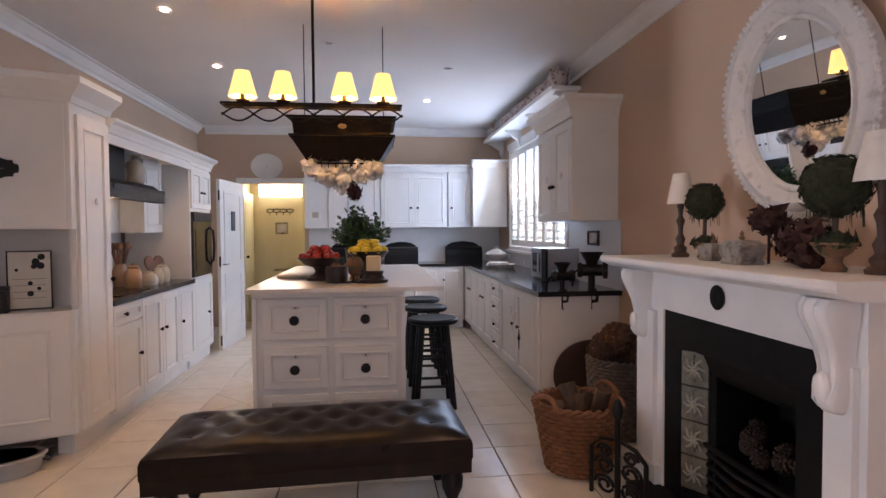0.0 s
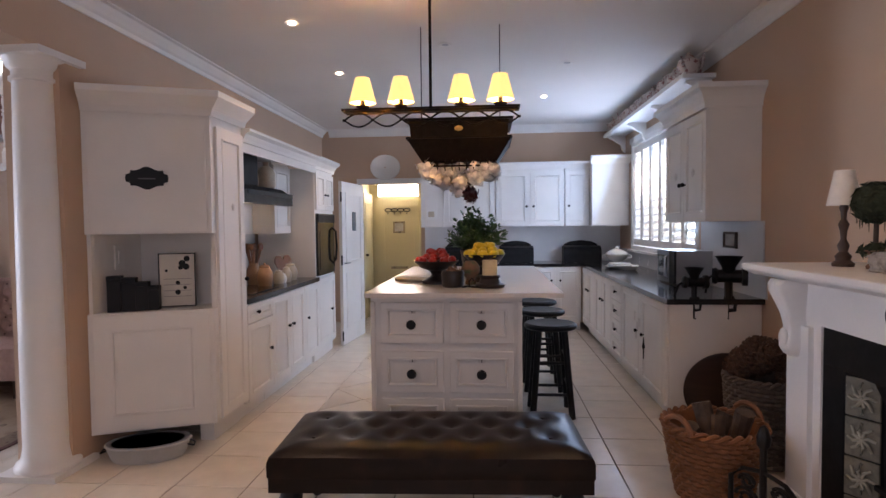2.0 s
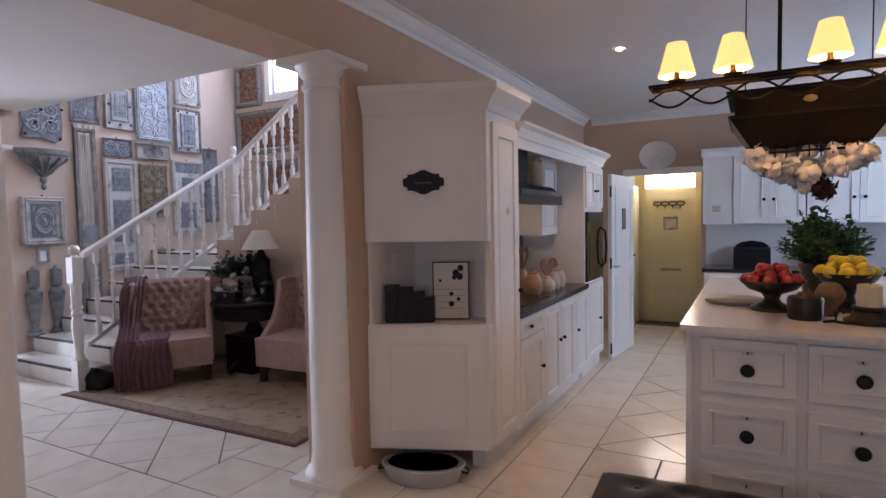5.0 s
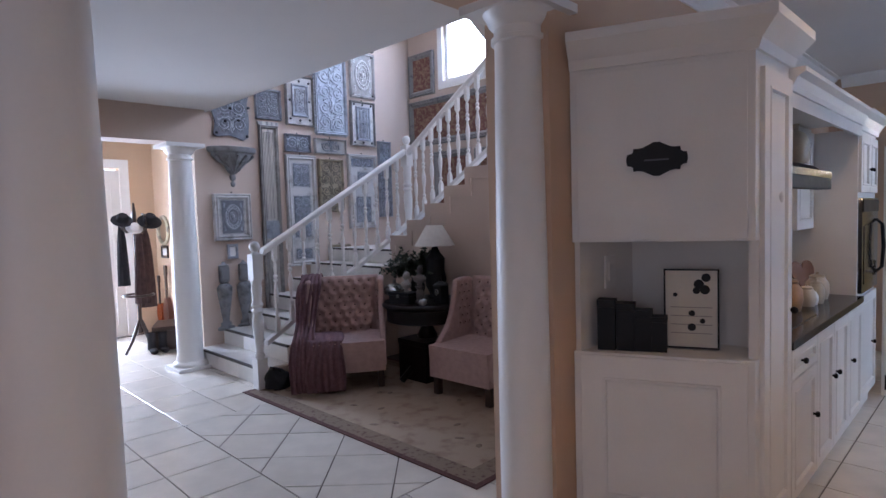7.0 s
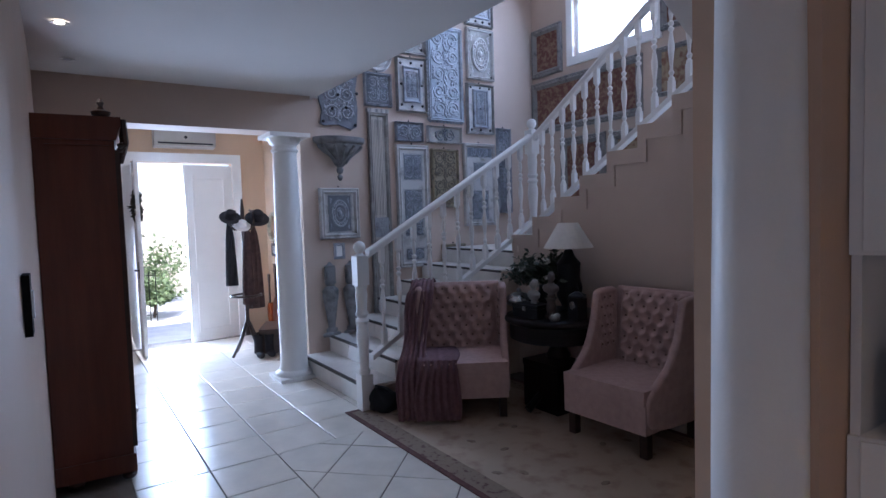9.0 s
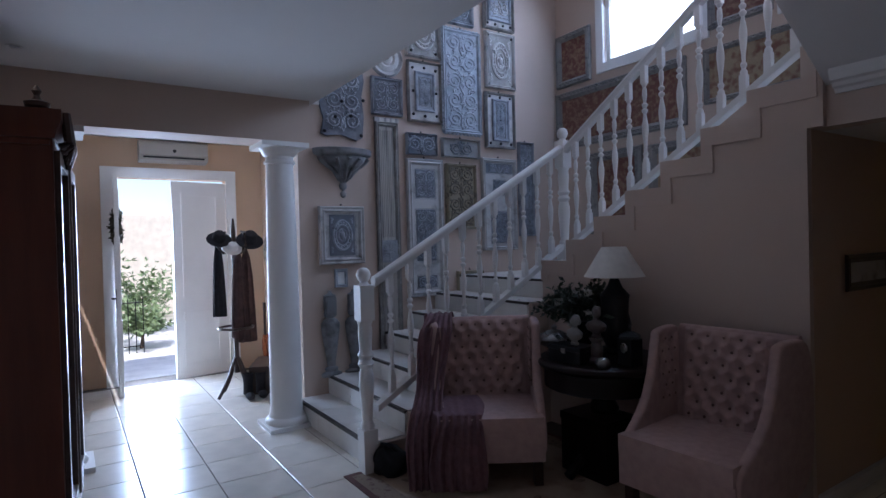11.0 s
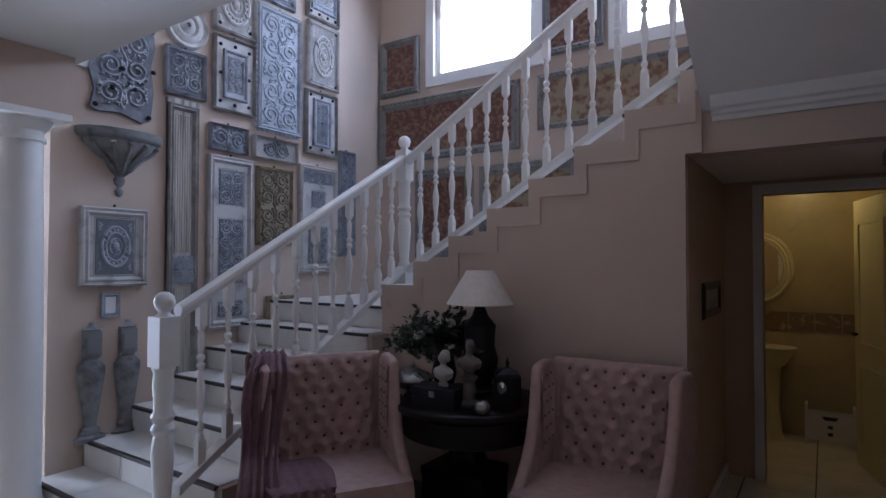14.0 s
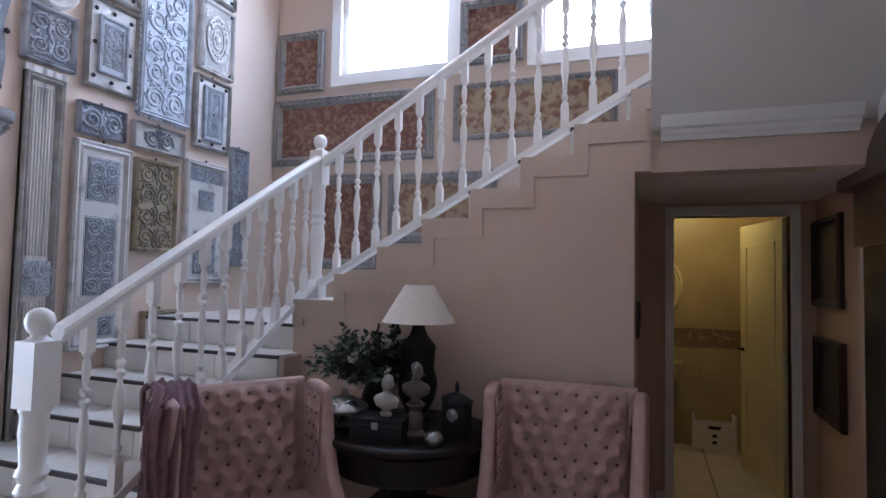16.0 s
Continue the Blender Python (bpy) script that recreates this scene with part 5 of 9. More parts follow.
def china(at, k, kind2):
    if kind2 == 0:
        t = thing("teapot", "patterned china teapot on the high shelf", "teapot", at, rz=random.uniform(0, 360), group="china on the shelf")
        part("pot", lathe(B(), [(0.035 * k, 0), (0.05 * k, 0.01), (0.07 * k, 0.05 * k), (0.062 * k, 0.09 * k), (0.03 * k, 0.11 * k), (0.025 * k, 0.12 * k), (0.01 * k, 0.14 * k)], 16), M_CHINA, t, smooth=True)
        part("spout", tube(B(), [(0.055 * k, 0, 0.03 * k), (0.09 * k, 0, 0.06 * k), (0.10 * k, 0, 0.10 * k)], 0.011 * k, 8), M_CHINA, t, smooth=True)
        part("handle", tube(B(), [(-0.055 * k, 0, 0.09 * k), (-0.10 * k, 0, 0.08 * k), (-0.09 * k, 0, 0.04 * k), (-0.06 * k, 0, 0.03 * k)], 0.007 * k, 6), M_CHINA, t, smooth=True)
    else:
        t = thing("teacup", "patterned china cup on the high shelf", "cup", at, rz=random.uniform(0, 360), group="china on the shelf")
        part("bowl", lathe(B(), [(0.022 * k, 0), (0.024 * k, 0.008), (0.04 * k, 0.03 * k), (0.05 * k, 0.075 * k), (0.046 * k, 0.075 * k), (0.02 * k, 0.015 * k)], 16), M_CHINA, t, smooth=True)
        part("handle", tube(B(), [(0.045 * k, 0, 0.06 * k), (0.075 * k, 0, 0.05 * k), (0.06 * k, 0, 0.02 * k), (0.035 * k, 0, 0.02 * k)], 0.005 * k, 6), M_CHINA, t, smooth=True)


for i in range(26):
    china((1.90 + random.uniform(-0.015, 0.03), 5.42 + i * 0.124, 2.756), random.uniform(1.15, 1.5), i % 3)
SH2 = thing("leaning_plate", "large patterned plate leaning on the shelf end", "plate", (2.0, 5.38, 2.756), -100)
bm = lathe(B(), [(0.06, 0), (0.10, 0.008), (0.085, 0.02), (0.083, 0.024), (0.05, 0.008)], 28)
bmesh.ops.transform(bm, verts=bm.verts, matrix=pose(0, 0, 0.085, 80))
part("dish", bm, M_CHINA, SH2, smooth=True)


# ---------------- carved panels on the stair wall ----------------
M_BLUEGREY = mat("weathered_blue_grey", (0.37, 0.39, 0.43), 0.6, vary=0.14, scale=9, grain=80, bump=0.1, tint=(0.15, 0.155, 0.17), tint_at=(0.48, 0.72))
# darker tones for grounds behind the carving, some mouldings and one relief
M_DARKBLUE = mat("dark_blue_grey", (0.16, 0.168, 0.19), 0.7, vary=0.16, scale=10, grain=80, bump=0.1, tint=(0.24, 0.25, 0.27), tint_at=(0.5, 0.7))
M_DARKCREAM = mat("dark_cream", (0.27, 0.255, 0.235), 0.7, vary=0.16, scale=10, grain=80, bump=0.1, tint=(0.42, 0.40, 0.37), tint_at=(0.45, 0.7))
M_PALEBLUE = mat("pale_blue_limewash", (0.46, 0.50, 0.55), 0.65, vary=0.12, scale=12, grain=80, bump=0.1, tint=(0.27, 0.30, 0.34), tint_at=(0.5, 0.75))
M_PALE = mat("pale_weathered_plaster", (0.52, 0.50, 0.48), 0.65, vary=0.12, scale=8, grain=80, bump=0.1, tint=(0.24, 0.22, 0.20), tint_at=(0.52, 0.75))
M_STREAK = mat("streaked_limed_wood", (0.55, 0.52, 0.47), 0.65, vary=0.14, scale=30, grain=90, bump=0.1, tint=(0.20, 0.19, 0.185), tint_at=(0.48, 0.68), stretch=(1, 1, 0.05))
M_OLDGOLD = mat("faded_gold_plaster", (0.36, 0.30, 0.20), 0.6, vary=0.12, scale=14, grain=70, bump=0.08, tint=(0.14, 0.12, 0.09), tint_at=(0.52, 0.68))
M_GOLDWASH = mat("brown_gold_wash", (0.22, 0.18, 0.125), 0.65, vary=0.16, scale=12, grain=80, bump=0.1)
M_TERM = mat("weathered_grey_wood", (0.23, 0.225, 0.225), 0.65, vary=0.16, scale=12, grain=80, bump=0.1, tint=(0.11, 0.105, 0.10), tint_at=(0.48, 0.7))
M_STUD = mat("dark_iron_stud", (0.03, 0.03, 0.033), 0.4, metal=0.5, vary=0.1)


def weave(bm, w, h, x0, z0, y, depth, seed):
    """A slightly uneven cloth field facing -y."""
    nx2, nz2 = 24, 16
    g = [[bm.verts.new((x0 + w * i / nx2, y - depth * (0.5 + noise.noise(Vector((i * 0.4, j * 0.4, seed)))), z0 + h * j / nz2)) for i in range(nx2 + 1)] for j in range(nz2 + 1)]
    for j in range(nz2):
        for i in range(nx2):
            bm.faces.new((g[j][i], g[j][i + 1], g[j + 1][i + 1], g[j + 1][i]))
    return bm


def relief(bm, w, h, x0, z0, y, depth, seed, rings=0.0):
    """Carving facing -y: scrolls mirrored left and right with leaves and bosses, or an oval wreath where rings is set."""
    rnd = random.Random(int(seed * 10))
    cx = x0 + w / 2
    if rings:
        a0, b0 = w * 0.5, h * 0.5
        cz = z0 + h / 2
        for k, rr in ((0.72, 0.05), (0.52, 0.035), (0.30, 0.03)):
            pts = [(cx + a0 * k * math.cos(2 * math.pi * i / 32), y - 0.004, cz + b0 * k * math.sin(2 * math.pi * i / 32)) for i in range(32)]
            tube(bm, pts, rr * min(w, h), 6, closed=True)
        for i in range(18):
            a = 2 * math.pi * i / 18
            ball(bm, (cx + a0 * 0.62 * math.cos(a), y - 0.006, cz + b0 * 0.62 * math.sin(a)), 0.045 * min(w, h), 1, (1, 0.8, 1))
        ball(bm, (cx, y, cz), 0.11 * min(w, h), 2, (1, 0.9, 1.3))
        for i in range(6):
            a = math.pi * i / 3 + 0.5
            ball(bm, (cx + a0 * 0.17 * math.cos(a), y, cz + b0 * 0.2 * math.sin(a)), 0.06 * min(w, h), 1, (1, 0.7, 1))
        for sx in (-1, 1):
            for sz in (-1, 1):
                for k in range(5):
                    q = 0.4 * k
                    ball(bm, (cx + sx * a0 * (0.82 - 0.10 * math.cos(q) * (k % 2)), y, cz + sz * b0 * (0.84 - 0.06 * k)), 0.045 * min(w, h), 1, (1, 0.7, 1))
        return bm
    rows2 = max(1, round(h / (w * 0.52)))
    ch = h / rows2
    big = min(w * 0.235, ch * 0.46)
    for r in range(rows2):
        cz = z0 + ch * (r + 0.5)
        up = 1 if (r + int(seed)) % 2 else -1
        for s in (-1, 1):
            sx = cx + s * w * 0.25
            pts = [(cx, y - 0.002, cz - up * ch * 0.5), (cx + s * w * 0.06, y - 0.004, cz - up * ch * 0.3)]
            for k in range(24):
                a, q = 0.46 * k + 0.3, big * (1 - 0.74 * k / 23)
                pts.append((sx - s * q * math.cos(a), y - 0.004 - 0.006 * k / 23, cz - up * q * math.sin(-a) * 0.95))
            tube(bm, pts, big * 0.115, 6, taper=0.7)
            ball(bm, pts[-1], big * 0.2, 1, (1, 0.8, 1))
            for k in range(12):
                a = rnd.uniform(0, 6.28)
                c, d = math.cos(a), math.sin(a)
                p0 = Vector((sx + c * big * 0.9, y, cz + d * big * 0.9))
                p1 = Vector((min(max(sx + c * big * 1.3 + 0.1 * big * d, x0 + 0.01), x0 + w - 0.01), y - 0.005, min(max(cz + d * big * 1.3, z0 + 0.01), z0 + h - 0.01)))
                tube(bm, [p0, (p0 + p1) / 2 + Vector((-d * big * 0.15, -0.006, c * big * 0.15)), p1], big * 0.15, 5, taper=0.3)
        for k in range(3):
            ball(bm, (cx, y - 0.002, cz + up * ch * (0.22 * k - 0.1)), big * (0.26 - 0.05 * k), 1, (0.8, 0.7, 1.3))
    return bm


def picture_frame(parent, w, h, rail, depth, material, x0=0.0, z0=0.0, y=0.0, name="frame"):
    """A mitred moulding round w by h: four stepped sides in one ring."""
    bm = B()
    rings = []
    for o, d in ((0, 0), (0, depth * 0.7), (rail * 0.15, depth), (rail * 0.4, depth * 0.8), (rail * 0.6, depth), (rail * 0.85, depth * 0.55), (rail, depth * 0.3), (rail, 0)):
        rings.append([bm.verts.new((x0 + a, y - d, z0 + b)) for a, b in ((o, o), (w - o, o), (w - o, h - o), (o, h - o))])
    rings.append(rings[0])
    for p, q in zip(rings, rings[1:]):
        for i in range(4):
            bm.faces.new((p[i], p[(i + 1) % 4], q[(i + 1) % 4], q[i]))
    return part(name, bm, material, parent)


def studs(parent, pts, y, r, material):
    for x, z in pts:
        bm = B()
        ball(bm, (x, y, z), r, 2, (1, 0.7, 1))
        part("stud", bm, material, parent, "round dark stud", smooth=True)


WALLX = -7.468


def carved_panel(y0, y1, z0, z1, material, label, rail=0.05, fields=(), stud=(), depth=0.052, seed=1.0, rings=0.0, inner=None, scalloped=False):
    w, h = y1 - y0, z1 - z0
    t = thing("wall_carving", label, "wall carving", (WALLX, y0, z0), 90, "carved panels on the stair wall")
    studded = bool(stud) and len(fields) == 1
    dark_fields = material is M_PALE and bool(fields) and rail > 0.03
    ground = M_PALE if studded or dark_fields else M_DARKBLUE if material is M_BLUEGREY else M_DARKCREAM if material is M_PALE else material
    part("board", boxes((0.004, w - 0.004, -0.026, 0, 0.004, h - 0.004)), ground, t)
    part("hook", ball(B(), (w / 2, -0.012, h + 0.016), 0.011, 1), M_STUD, t, "dark hanging hook")
    if rail:
        picture_frame(t, w, h, rail, depth, M_DARKCREAM if studded else material)
    if studded:
        (a, b, c, d), = fields
        a, b, c, d = a * 0.62, 1 - (1 - b) * 0.62, c * 0.62, 1 - (1 - d) * 0.62
        part("raised_field", boxes((a * w, b * w, -0.038, -0.026, c * h, d * h)), material, t, "raised blue-grey field", 0.004)
        picture_frame(t, (b - a) * w, (d - c) * h, 0.024, 0.018, material, a * w, c * h, -0.036, name="field_moulding")
    for i, (a, b, c, d) in enumerate(fields or ((rail / w, 1 - rail / w, rail / h, 1 - rail / h),)):
        back = -0.040 if studded else -0.026
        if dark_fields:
            part("sunk_field", boxes((a * w, b * w, -0.030, -0.026, c * h, d * h)), M_DARKBLUE, t, "dark field behind the relief")
        bm = relief(B(), (b - a) * w, (d - c) * h, a * w, c * h, back, 0.030, seed + i * 1.7, rings=rings)
        rough_up(bm, 0.004, 34, seed)
        part("relief", bm, inner or material, t, "carved scrollwork relief", smooth=True)
        if len(fields) > 0 and (b - a) < 0.85 and rail > 0.015:
            picture_frame(t, (b - a) * w + 0.03, (d - c) * h + 0.03, 0.022, 0.020 - back - 0.018, M_DARKBLUE if dark_fields else M_DARKCREAM, a * w - 0.015, c * h - 0.015, name="inner_moulding")
    studs(t, [(a * w, b * h) for a, b in stud], -0.034, 0.016, M_STUD)
    if scalloped:
        bm = B()
        for k in range(int(h / 0.05)):
            for x in (0.0, w):
                ball(bm, (x, -0.015, 0.025 + 0.05 * k), 0.022, 1, (1, 0.8, 1.2))
        for k in range(int(w / 0.05)):
            for z in (0.0, h):
                ball(bm, (0.025 + 0.05 * k, -0.015, z), 0.022, 1, (1.2, 0.8, 1))
        tagged(part("scalloped_edge", bm, material, t, smooth=True), kind="stuff")
    return t


four = ((0.1, 0.07), (0.9, 0.07), (0.1, 0.93), (0.9, 0.93))
carved_panel(4.73, 5.07, 2.83, 3.20, M_BLUEGREY, "square blue-grey panel carved with figures", 0.035, seed=2)
carved_panel(5.14, 5.54, 2.80, 3.42, M_BLUEGREY, "blue-grey door panel with iron studs and a framed centre", 0.02, ((0.34, 0.66, 0.28, 0.72),), ((0.5, 0.90), (0.5, 0.10), (0.15, 0.5), (0.85, 0.5), (0.15, 0.88), (0.85, 0.88), (0.15, 0.12), (0.85, 0.12)), seed=3)
carved_panel(5.13, 5.55, 3.46, 3.98, M_PALE, "pale panel with a round carved boss", 0.03, (), ((0.15, 0.12), (0.85, 0.12)), seed=4, rings=14)
carved_panel(5.57, 6.07, 2.72, 3.84, M_PALEBLUE, "tall pale blue panel with scalloped carved edges", 0.05, seed=5, scalloped=True)
carved_panel(5.58, 5.99, 3.89, 4.35, M_BLUEGREY, "blue-grey carved panel high on the wall", 0.05, seed=6)
carved_panel(6.15, 6.57, 3.27, 3.90, M_PALE, "pale framed panel with an oval wreath medallion", 0.045, (), four, seed=7, rings=11, inner=M_PALE)
carved_panel(6.14, 6.57, 3.93, 4.42, M_BLUEGREY, "blue-grey studded panel with a pale shield", 0.03, ((0.2, 0.8, 0.3, 0.95),), ((0.12, 0.12), (0.37, 0.12), (0.63, 0.12), (0.88, 0.12)), seed=8, inner=M_PALE)
carved_panel(6.13, 6.55, 2.60, 3.22, M_BLUEGREY, "blue-grey panel with studs and a narrow framed centre", 0.03, ((0.36, 0.64, 0.2, 0.8),), ((0.5, 0.5), (0.5, 0.92), (0.5, 0.08), (0.15, 0.08), (0.85, 0.08), (0.15, 0.92), (0.85, 0.92)), seed=9)
carved_panel(5.54, 6.03, 2.46, 2.66, M_PALE, "pale carved crest fragment", 0.012, ((0.2, 0.8, 0.1, 0.9),), seed=10, inner=M_DARKBLUE)
carved_panel(5.11, 5.47, 2.46, 2.68, M_BLUEGREY, "blue-grey carved scroll fragment", 0.012, seed=11)
carved_panel(5.10, 5.54, 1.00, 2.42, M_PALE, "tall pale door panel with two carved fields", 0.07, ((0.24, 0.76, 0.72, 0.92), (0.24, 0.76, 0.26, 0.63), (0.24, 0.76, 0.065, 0.15)), seed=12, inner=M_BLUEGREY)
carved_panel(5.58, 5.97, 1.69, 2.39, M_OLDGOLD, "faded gold panel with scrolling leaves", 0.03, seed=13, inner=M_GOLDWASH)
carved_panel(6.06, 6.55, 1.45, 2.48, M_PALE, "pale arched niche panel with a small carved centre", 0.05, ((0.33, 0.67, 0.61, 0.76), (0.12, 0.88, 0.84, 0.94), (0.25, 0.75, 0.08, 0.42)), seed=14, inner=M_BLUEGREY)
carved_panel(6.60, 6.82, 1.60, 2.69, M_BLUEGREY, "narrow blue-grey carved strip", 0.02, seed=15)
carved_panel(5.70, 6.04, 0.95, 1.24, M_OLDGOLD, "small gilt framed panel", 0.035, seed=16)
carved_panel(4.155, 4.61, 1.375, 1.92, M_PALE, "square grey panel with an oval carved medallion", 0.07, ((0.22, 0.78, 0.15, 0.85),), (), seed=17, rings=10, inner=M_BLUEGREY)
# the leaning shaped panel, cut along its edge
t = thing("wall_carving", "large shaped blue-grey panel with iron studs", "wall carving", (WALLX, 4.20, 2.58), 90, "carved panels on the stair wall")
bm = B()
out = [(0.0, 0.02), (0.05, 0.0), (0.2, 0.02), (0.36, -0.03), (0.42, 0.0), (0.44, 0.2), (0.42, 0.4), (0.45, 0.55), (0.43, 0.68), (0.36, 0.70), (0.25, 0.66), (0.1, 0.68), (0.0, 0.62), (0.03, 0.45), (-0.01, 0.3), (0.03, 0.15)]
prism(bm, out, "y", -0.03, 0.0)
part("board", bm, M_DARKBLUE, t, bevel=0.006)
part("relief", relief(B(), 0.36, 0.58, 0.04, 0.05, -0.03, 0.022, 21), M_BLUEGREY, t, smooth=True)
studs(t, ((0.03, 0.04), (0.40, 0.02), (0.42, 0.66), (0.21, 0.33), (0.14, 0.18), (0.30, 0.2), (0.43, 0.36)), -0.045, 0.018, M_STUD)
# round medallion, fluted pilaster, bracket, two carved terms, small frame
t = thing("wall_medallion", "round pale carved plaster medallion", "wall carving", (WALLX, 4.91, 3.40), 90, "carved panels on the stair wall")
part("disc", oval_ring(B(), 0.02, 0.02, [(0.0, 0.04), (0.03, 0.03), (0.05, 0.02), (0.07, 0.035), (0.10, 0.03), (0.12, 0.018), (0.15, 0.034), (0.165, 0.02), (0.17, 0.0), (0.0, 0.0)], 40), M_PALE, t, smooth=True)
t = thing("fluted_pilaster", "tall pale fluted pilaster with a blue-grey carved block", "wall carving", (WALLX, 4.76, 0.50), 90, "carved panels on the stair wall")
part("board", boxes((0, 0.25, -0.02, 0, 0, 2.26)), M_STREAK, t, bevel=0.004)
for k in range(7):
    part("flute", tube(B(), [(0.065 + 0.020 * k, -0.022, 0.06), (0.065 + 0.020 * k, -0.022, 0.84)], 0.0075, 8), M_STREAK, t, smooth=True)
    part("flute", tube(B(), [(0.065 + 0.020 * k, -0.022, 1.12), (0.065 + 0.020 * k, -0.022, 2.18)], 0.0075, 8), M_STREAK, t, smooth=True)
picture_frame(t, 0.25, 2.26, 0.05, 0.05, M_DARKCREAM)
part("carved_block", relief(boxes((0.02, 0.23, -0.035, -0.02, 0.87, 1.09)), 0.21, 0.22, 0.02, 0.87, -0.035, 0.02, 33), M_BLUEGREY, t, "blue-grey carved block", smooth=True)
part("cap", boxes((-0.01, 0.26, -0.04, 0, 2.26, 2.30)), M_STREAK, t, bevel=0.006)
t = thing("wall_bracket", "grey carved corbel bracket on the wall", "bracket", (WALLX, 4.415, 2.0), 90)
bm = B()
pr = [(0.008, 0.0), (0.026, 0.015), (0.032, 0.045), (0.012, 0.07), (0.034, 0.09), (0.042, 0.12), (0.03, 0.145), (0.06, 0.17), (0.085, 0.21), (0.11, 0.25), (0.18, 0.29), (0.235, 0.335), (0.25, 0.365), (0.25, 0.385), (0.285, 0.40), (0.295, 0.42), (0.295, 0.455), (0.28, 0.46)]
rings = []
for r, z in pr:
    wave = 0.09 if 0.15 < z < 0.34 else 0.0
    rings.append([bm.verts.new((r * (1 + wave * math.sin(math.pi * i / 3)) * math.cos(math.pi * i / 28), -0.62 * r * (1 + wave * math.sin(math.pi * i / 3)) * math.sin(math.pi * i / 28), z)) for i in range(29)])
for a, b in zip(rings, rings[1:]):
    for i in range(28):
        bm.faces.new((a[i], a[i + 1], b[i + 1], b[i]))
bm.faces.new(rings[-1])
bm.faces.new([r[0] for r in rings] + [r[-1] for r in reversed(rings)])
part("corbel", bm, M_TERM, t, smooth=True)
for k in range(-2, 3):
    part("acanthus", tube(B(), [(0.115 * k, -0.17 + 0.02 * k * k, 0.365), (0.085 * k, -0.135 + 0.02 * k * k, 0.31), (0.05 * k, -0.085 + 0.008 * k * k, 0.24), (0.025 * k, -0.055, 0.18)], 0.017, 7, taper=0.6), M_TERM, t, smooth=True)
for y0 in (4.24, 4.48):
    t = thing("carved_term", "grey carved wooden term ornament on the wall", "wall ornament", (WALLX, y0, 0.33), 90, "carved term ornaments")
    part("pedestal", lathe(B(), [(0.075, 0), (0.078, 0.03), (0.045, 0.05), (0.05, 0.08), (0.03, 0.10)], 10, (0, -0.02, 0), 1.35, 0.6), M_TERM, t, smooth=True)
    part("body", lathe(B(), [(0.03, 0.10), (0.035, 0.16), (0.055, 0.32), (0.068, 0.44), (0.07, 0.50), (0.05, 0.53), (0.03, 0.55)], 12, (0, -0.02, 0), 1.35, 0.6), M_TERM, t, smooth=True)
    part("head_block", boxes((-0.055, 0.055, -0.05, 0, 0.57, 0.74), (-0.04, 0.04, -0.06, -0.0505, 0.60, 0.71)), M_TERM, t, bevel=0.01)
    part("finial", lathe(B(), [(0.02, 0.54), (0.045, 0.56), (0.045, 0.57)], 10, (0, -0.02, 0), 1.3, 0.7), M_TERM, t)
    part("cap", lathe(B(), [(0.045, 0.74), (0.05, 0.755), (0.02, 0.775), (0.012, 0.80)], 10, (0, -0.02, 0), 1.3, 0.7), M_TERM, t, smooth=True)
t = thing("switch_surround", "small grey framed wall switch", "switch", (WALLX, 4.30, 1.155), 90)
picture_frame(t, 0.13, 0.175, 0.035, 0.025, M_BLUEGREY)
part("plate", boxes((0.03, 0.10, -0.012, 0, 0.03, 0.145)), M_TRIM, t, "white switch plate", 0.002)

# ---------------- tapestries and windows on the stair's north wall ----------------
M_TAPRED = mat("faded_red_tapestry", (0.16, 0.065, 0.05), 0.9, vary=0.25, scale=24, grain=45, bump=0.05, tint=(0.27, 0.17, 0.11), tint_at=(0.45, 0.62))
M_TAPGOLD = mat("faded_gold_tapestry", (0.34, 0.26, 0.17), 0.9, vary=0.3, scale=15, grain=60, bump=0.05, tint=(0.19, 0.09, 0.06), tint_at=(0.46, 0.62))
M_GREYFRAME = mat("grey_washed_frame", (0.23, 0.215, 0.20), 0.6, vary=0.12, scale=18, grain=80, bump=0.06, tint=(0.11, 0.11, 0.11), tint_at=(0.55, 0.7))


def tapestry(x0, x1, z0, z1, material, label, rail=0.08):
    t = thing("framed_tapestry", label, "tapestry", (x0, 7.268, z0), 0, "framed tapestries by the stair")
    w, h = x1 - x0, z1 - z0
    picture_frame(t, w, h, rail, 0.05, M_GREYFRAME)
    bm = weave(B(), w - 2 * rail + 0.01, h - 2 * rail + 0.01, rail - 0.005, rail - 0.005, -0.012, 0.004, x0 * 3)
    part("cloth", bm, material, t, "woven tapestry with figures", smooth=True)
    bm = B()
    for k in range(int(w / 0.06)):
        ball(bm, (0.03 + 0.06 * k, -0.045, h - rail * 0.4), 0.016, 1, (1.4, 0.7, 1))
        ball(bm, (0.03 + 0.06 * k, -0.045, rail * 0.4), 0.016, 1, (1.4, 0.7, 1))
    tagged(part("carved_edge", bm, M_GREYFRAME, t, smooth=True), kind="stuff")


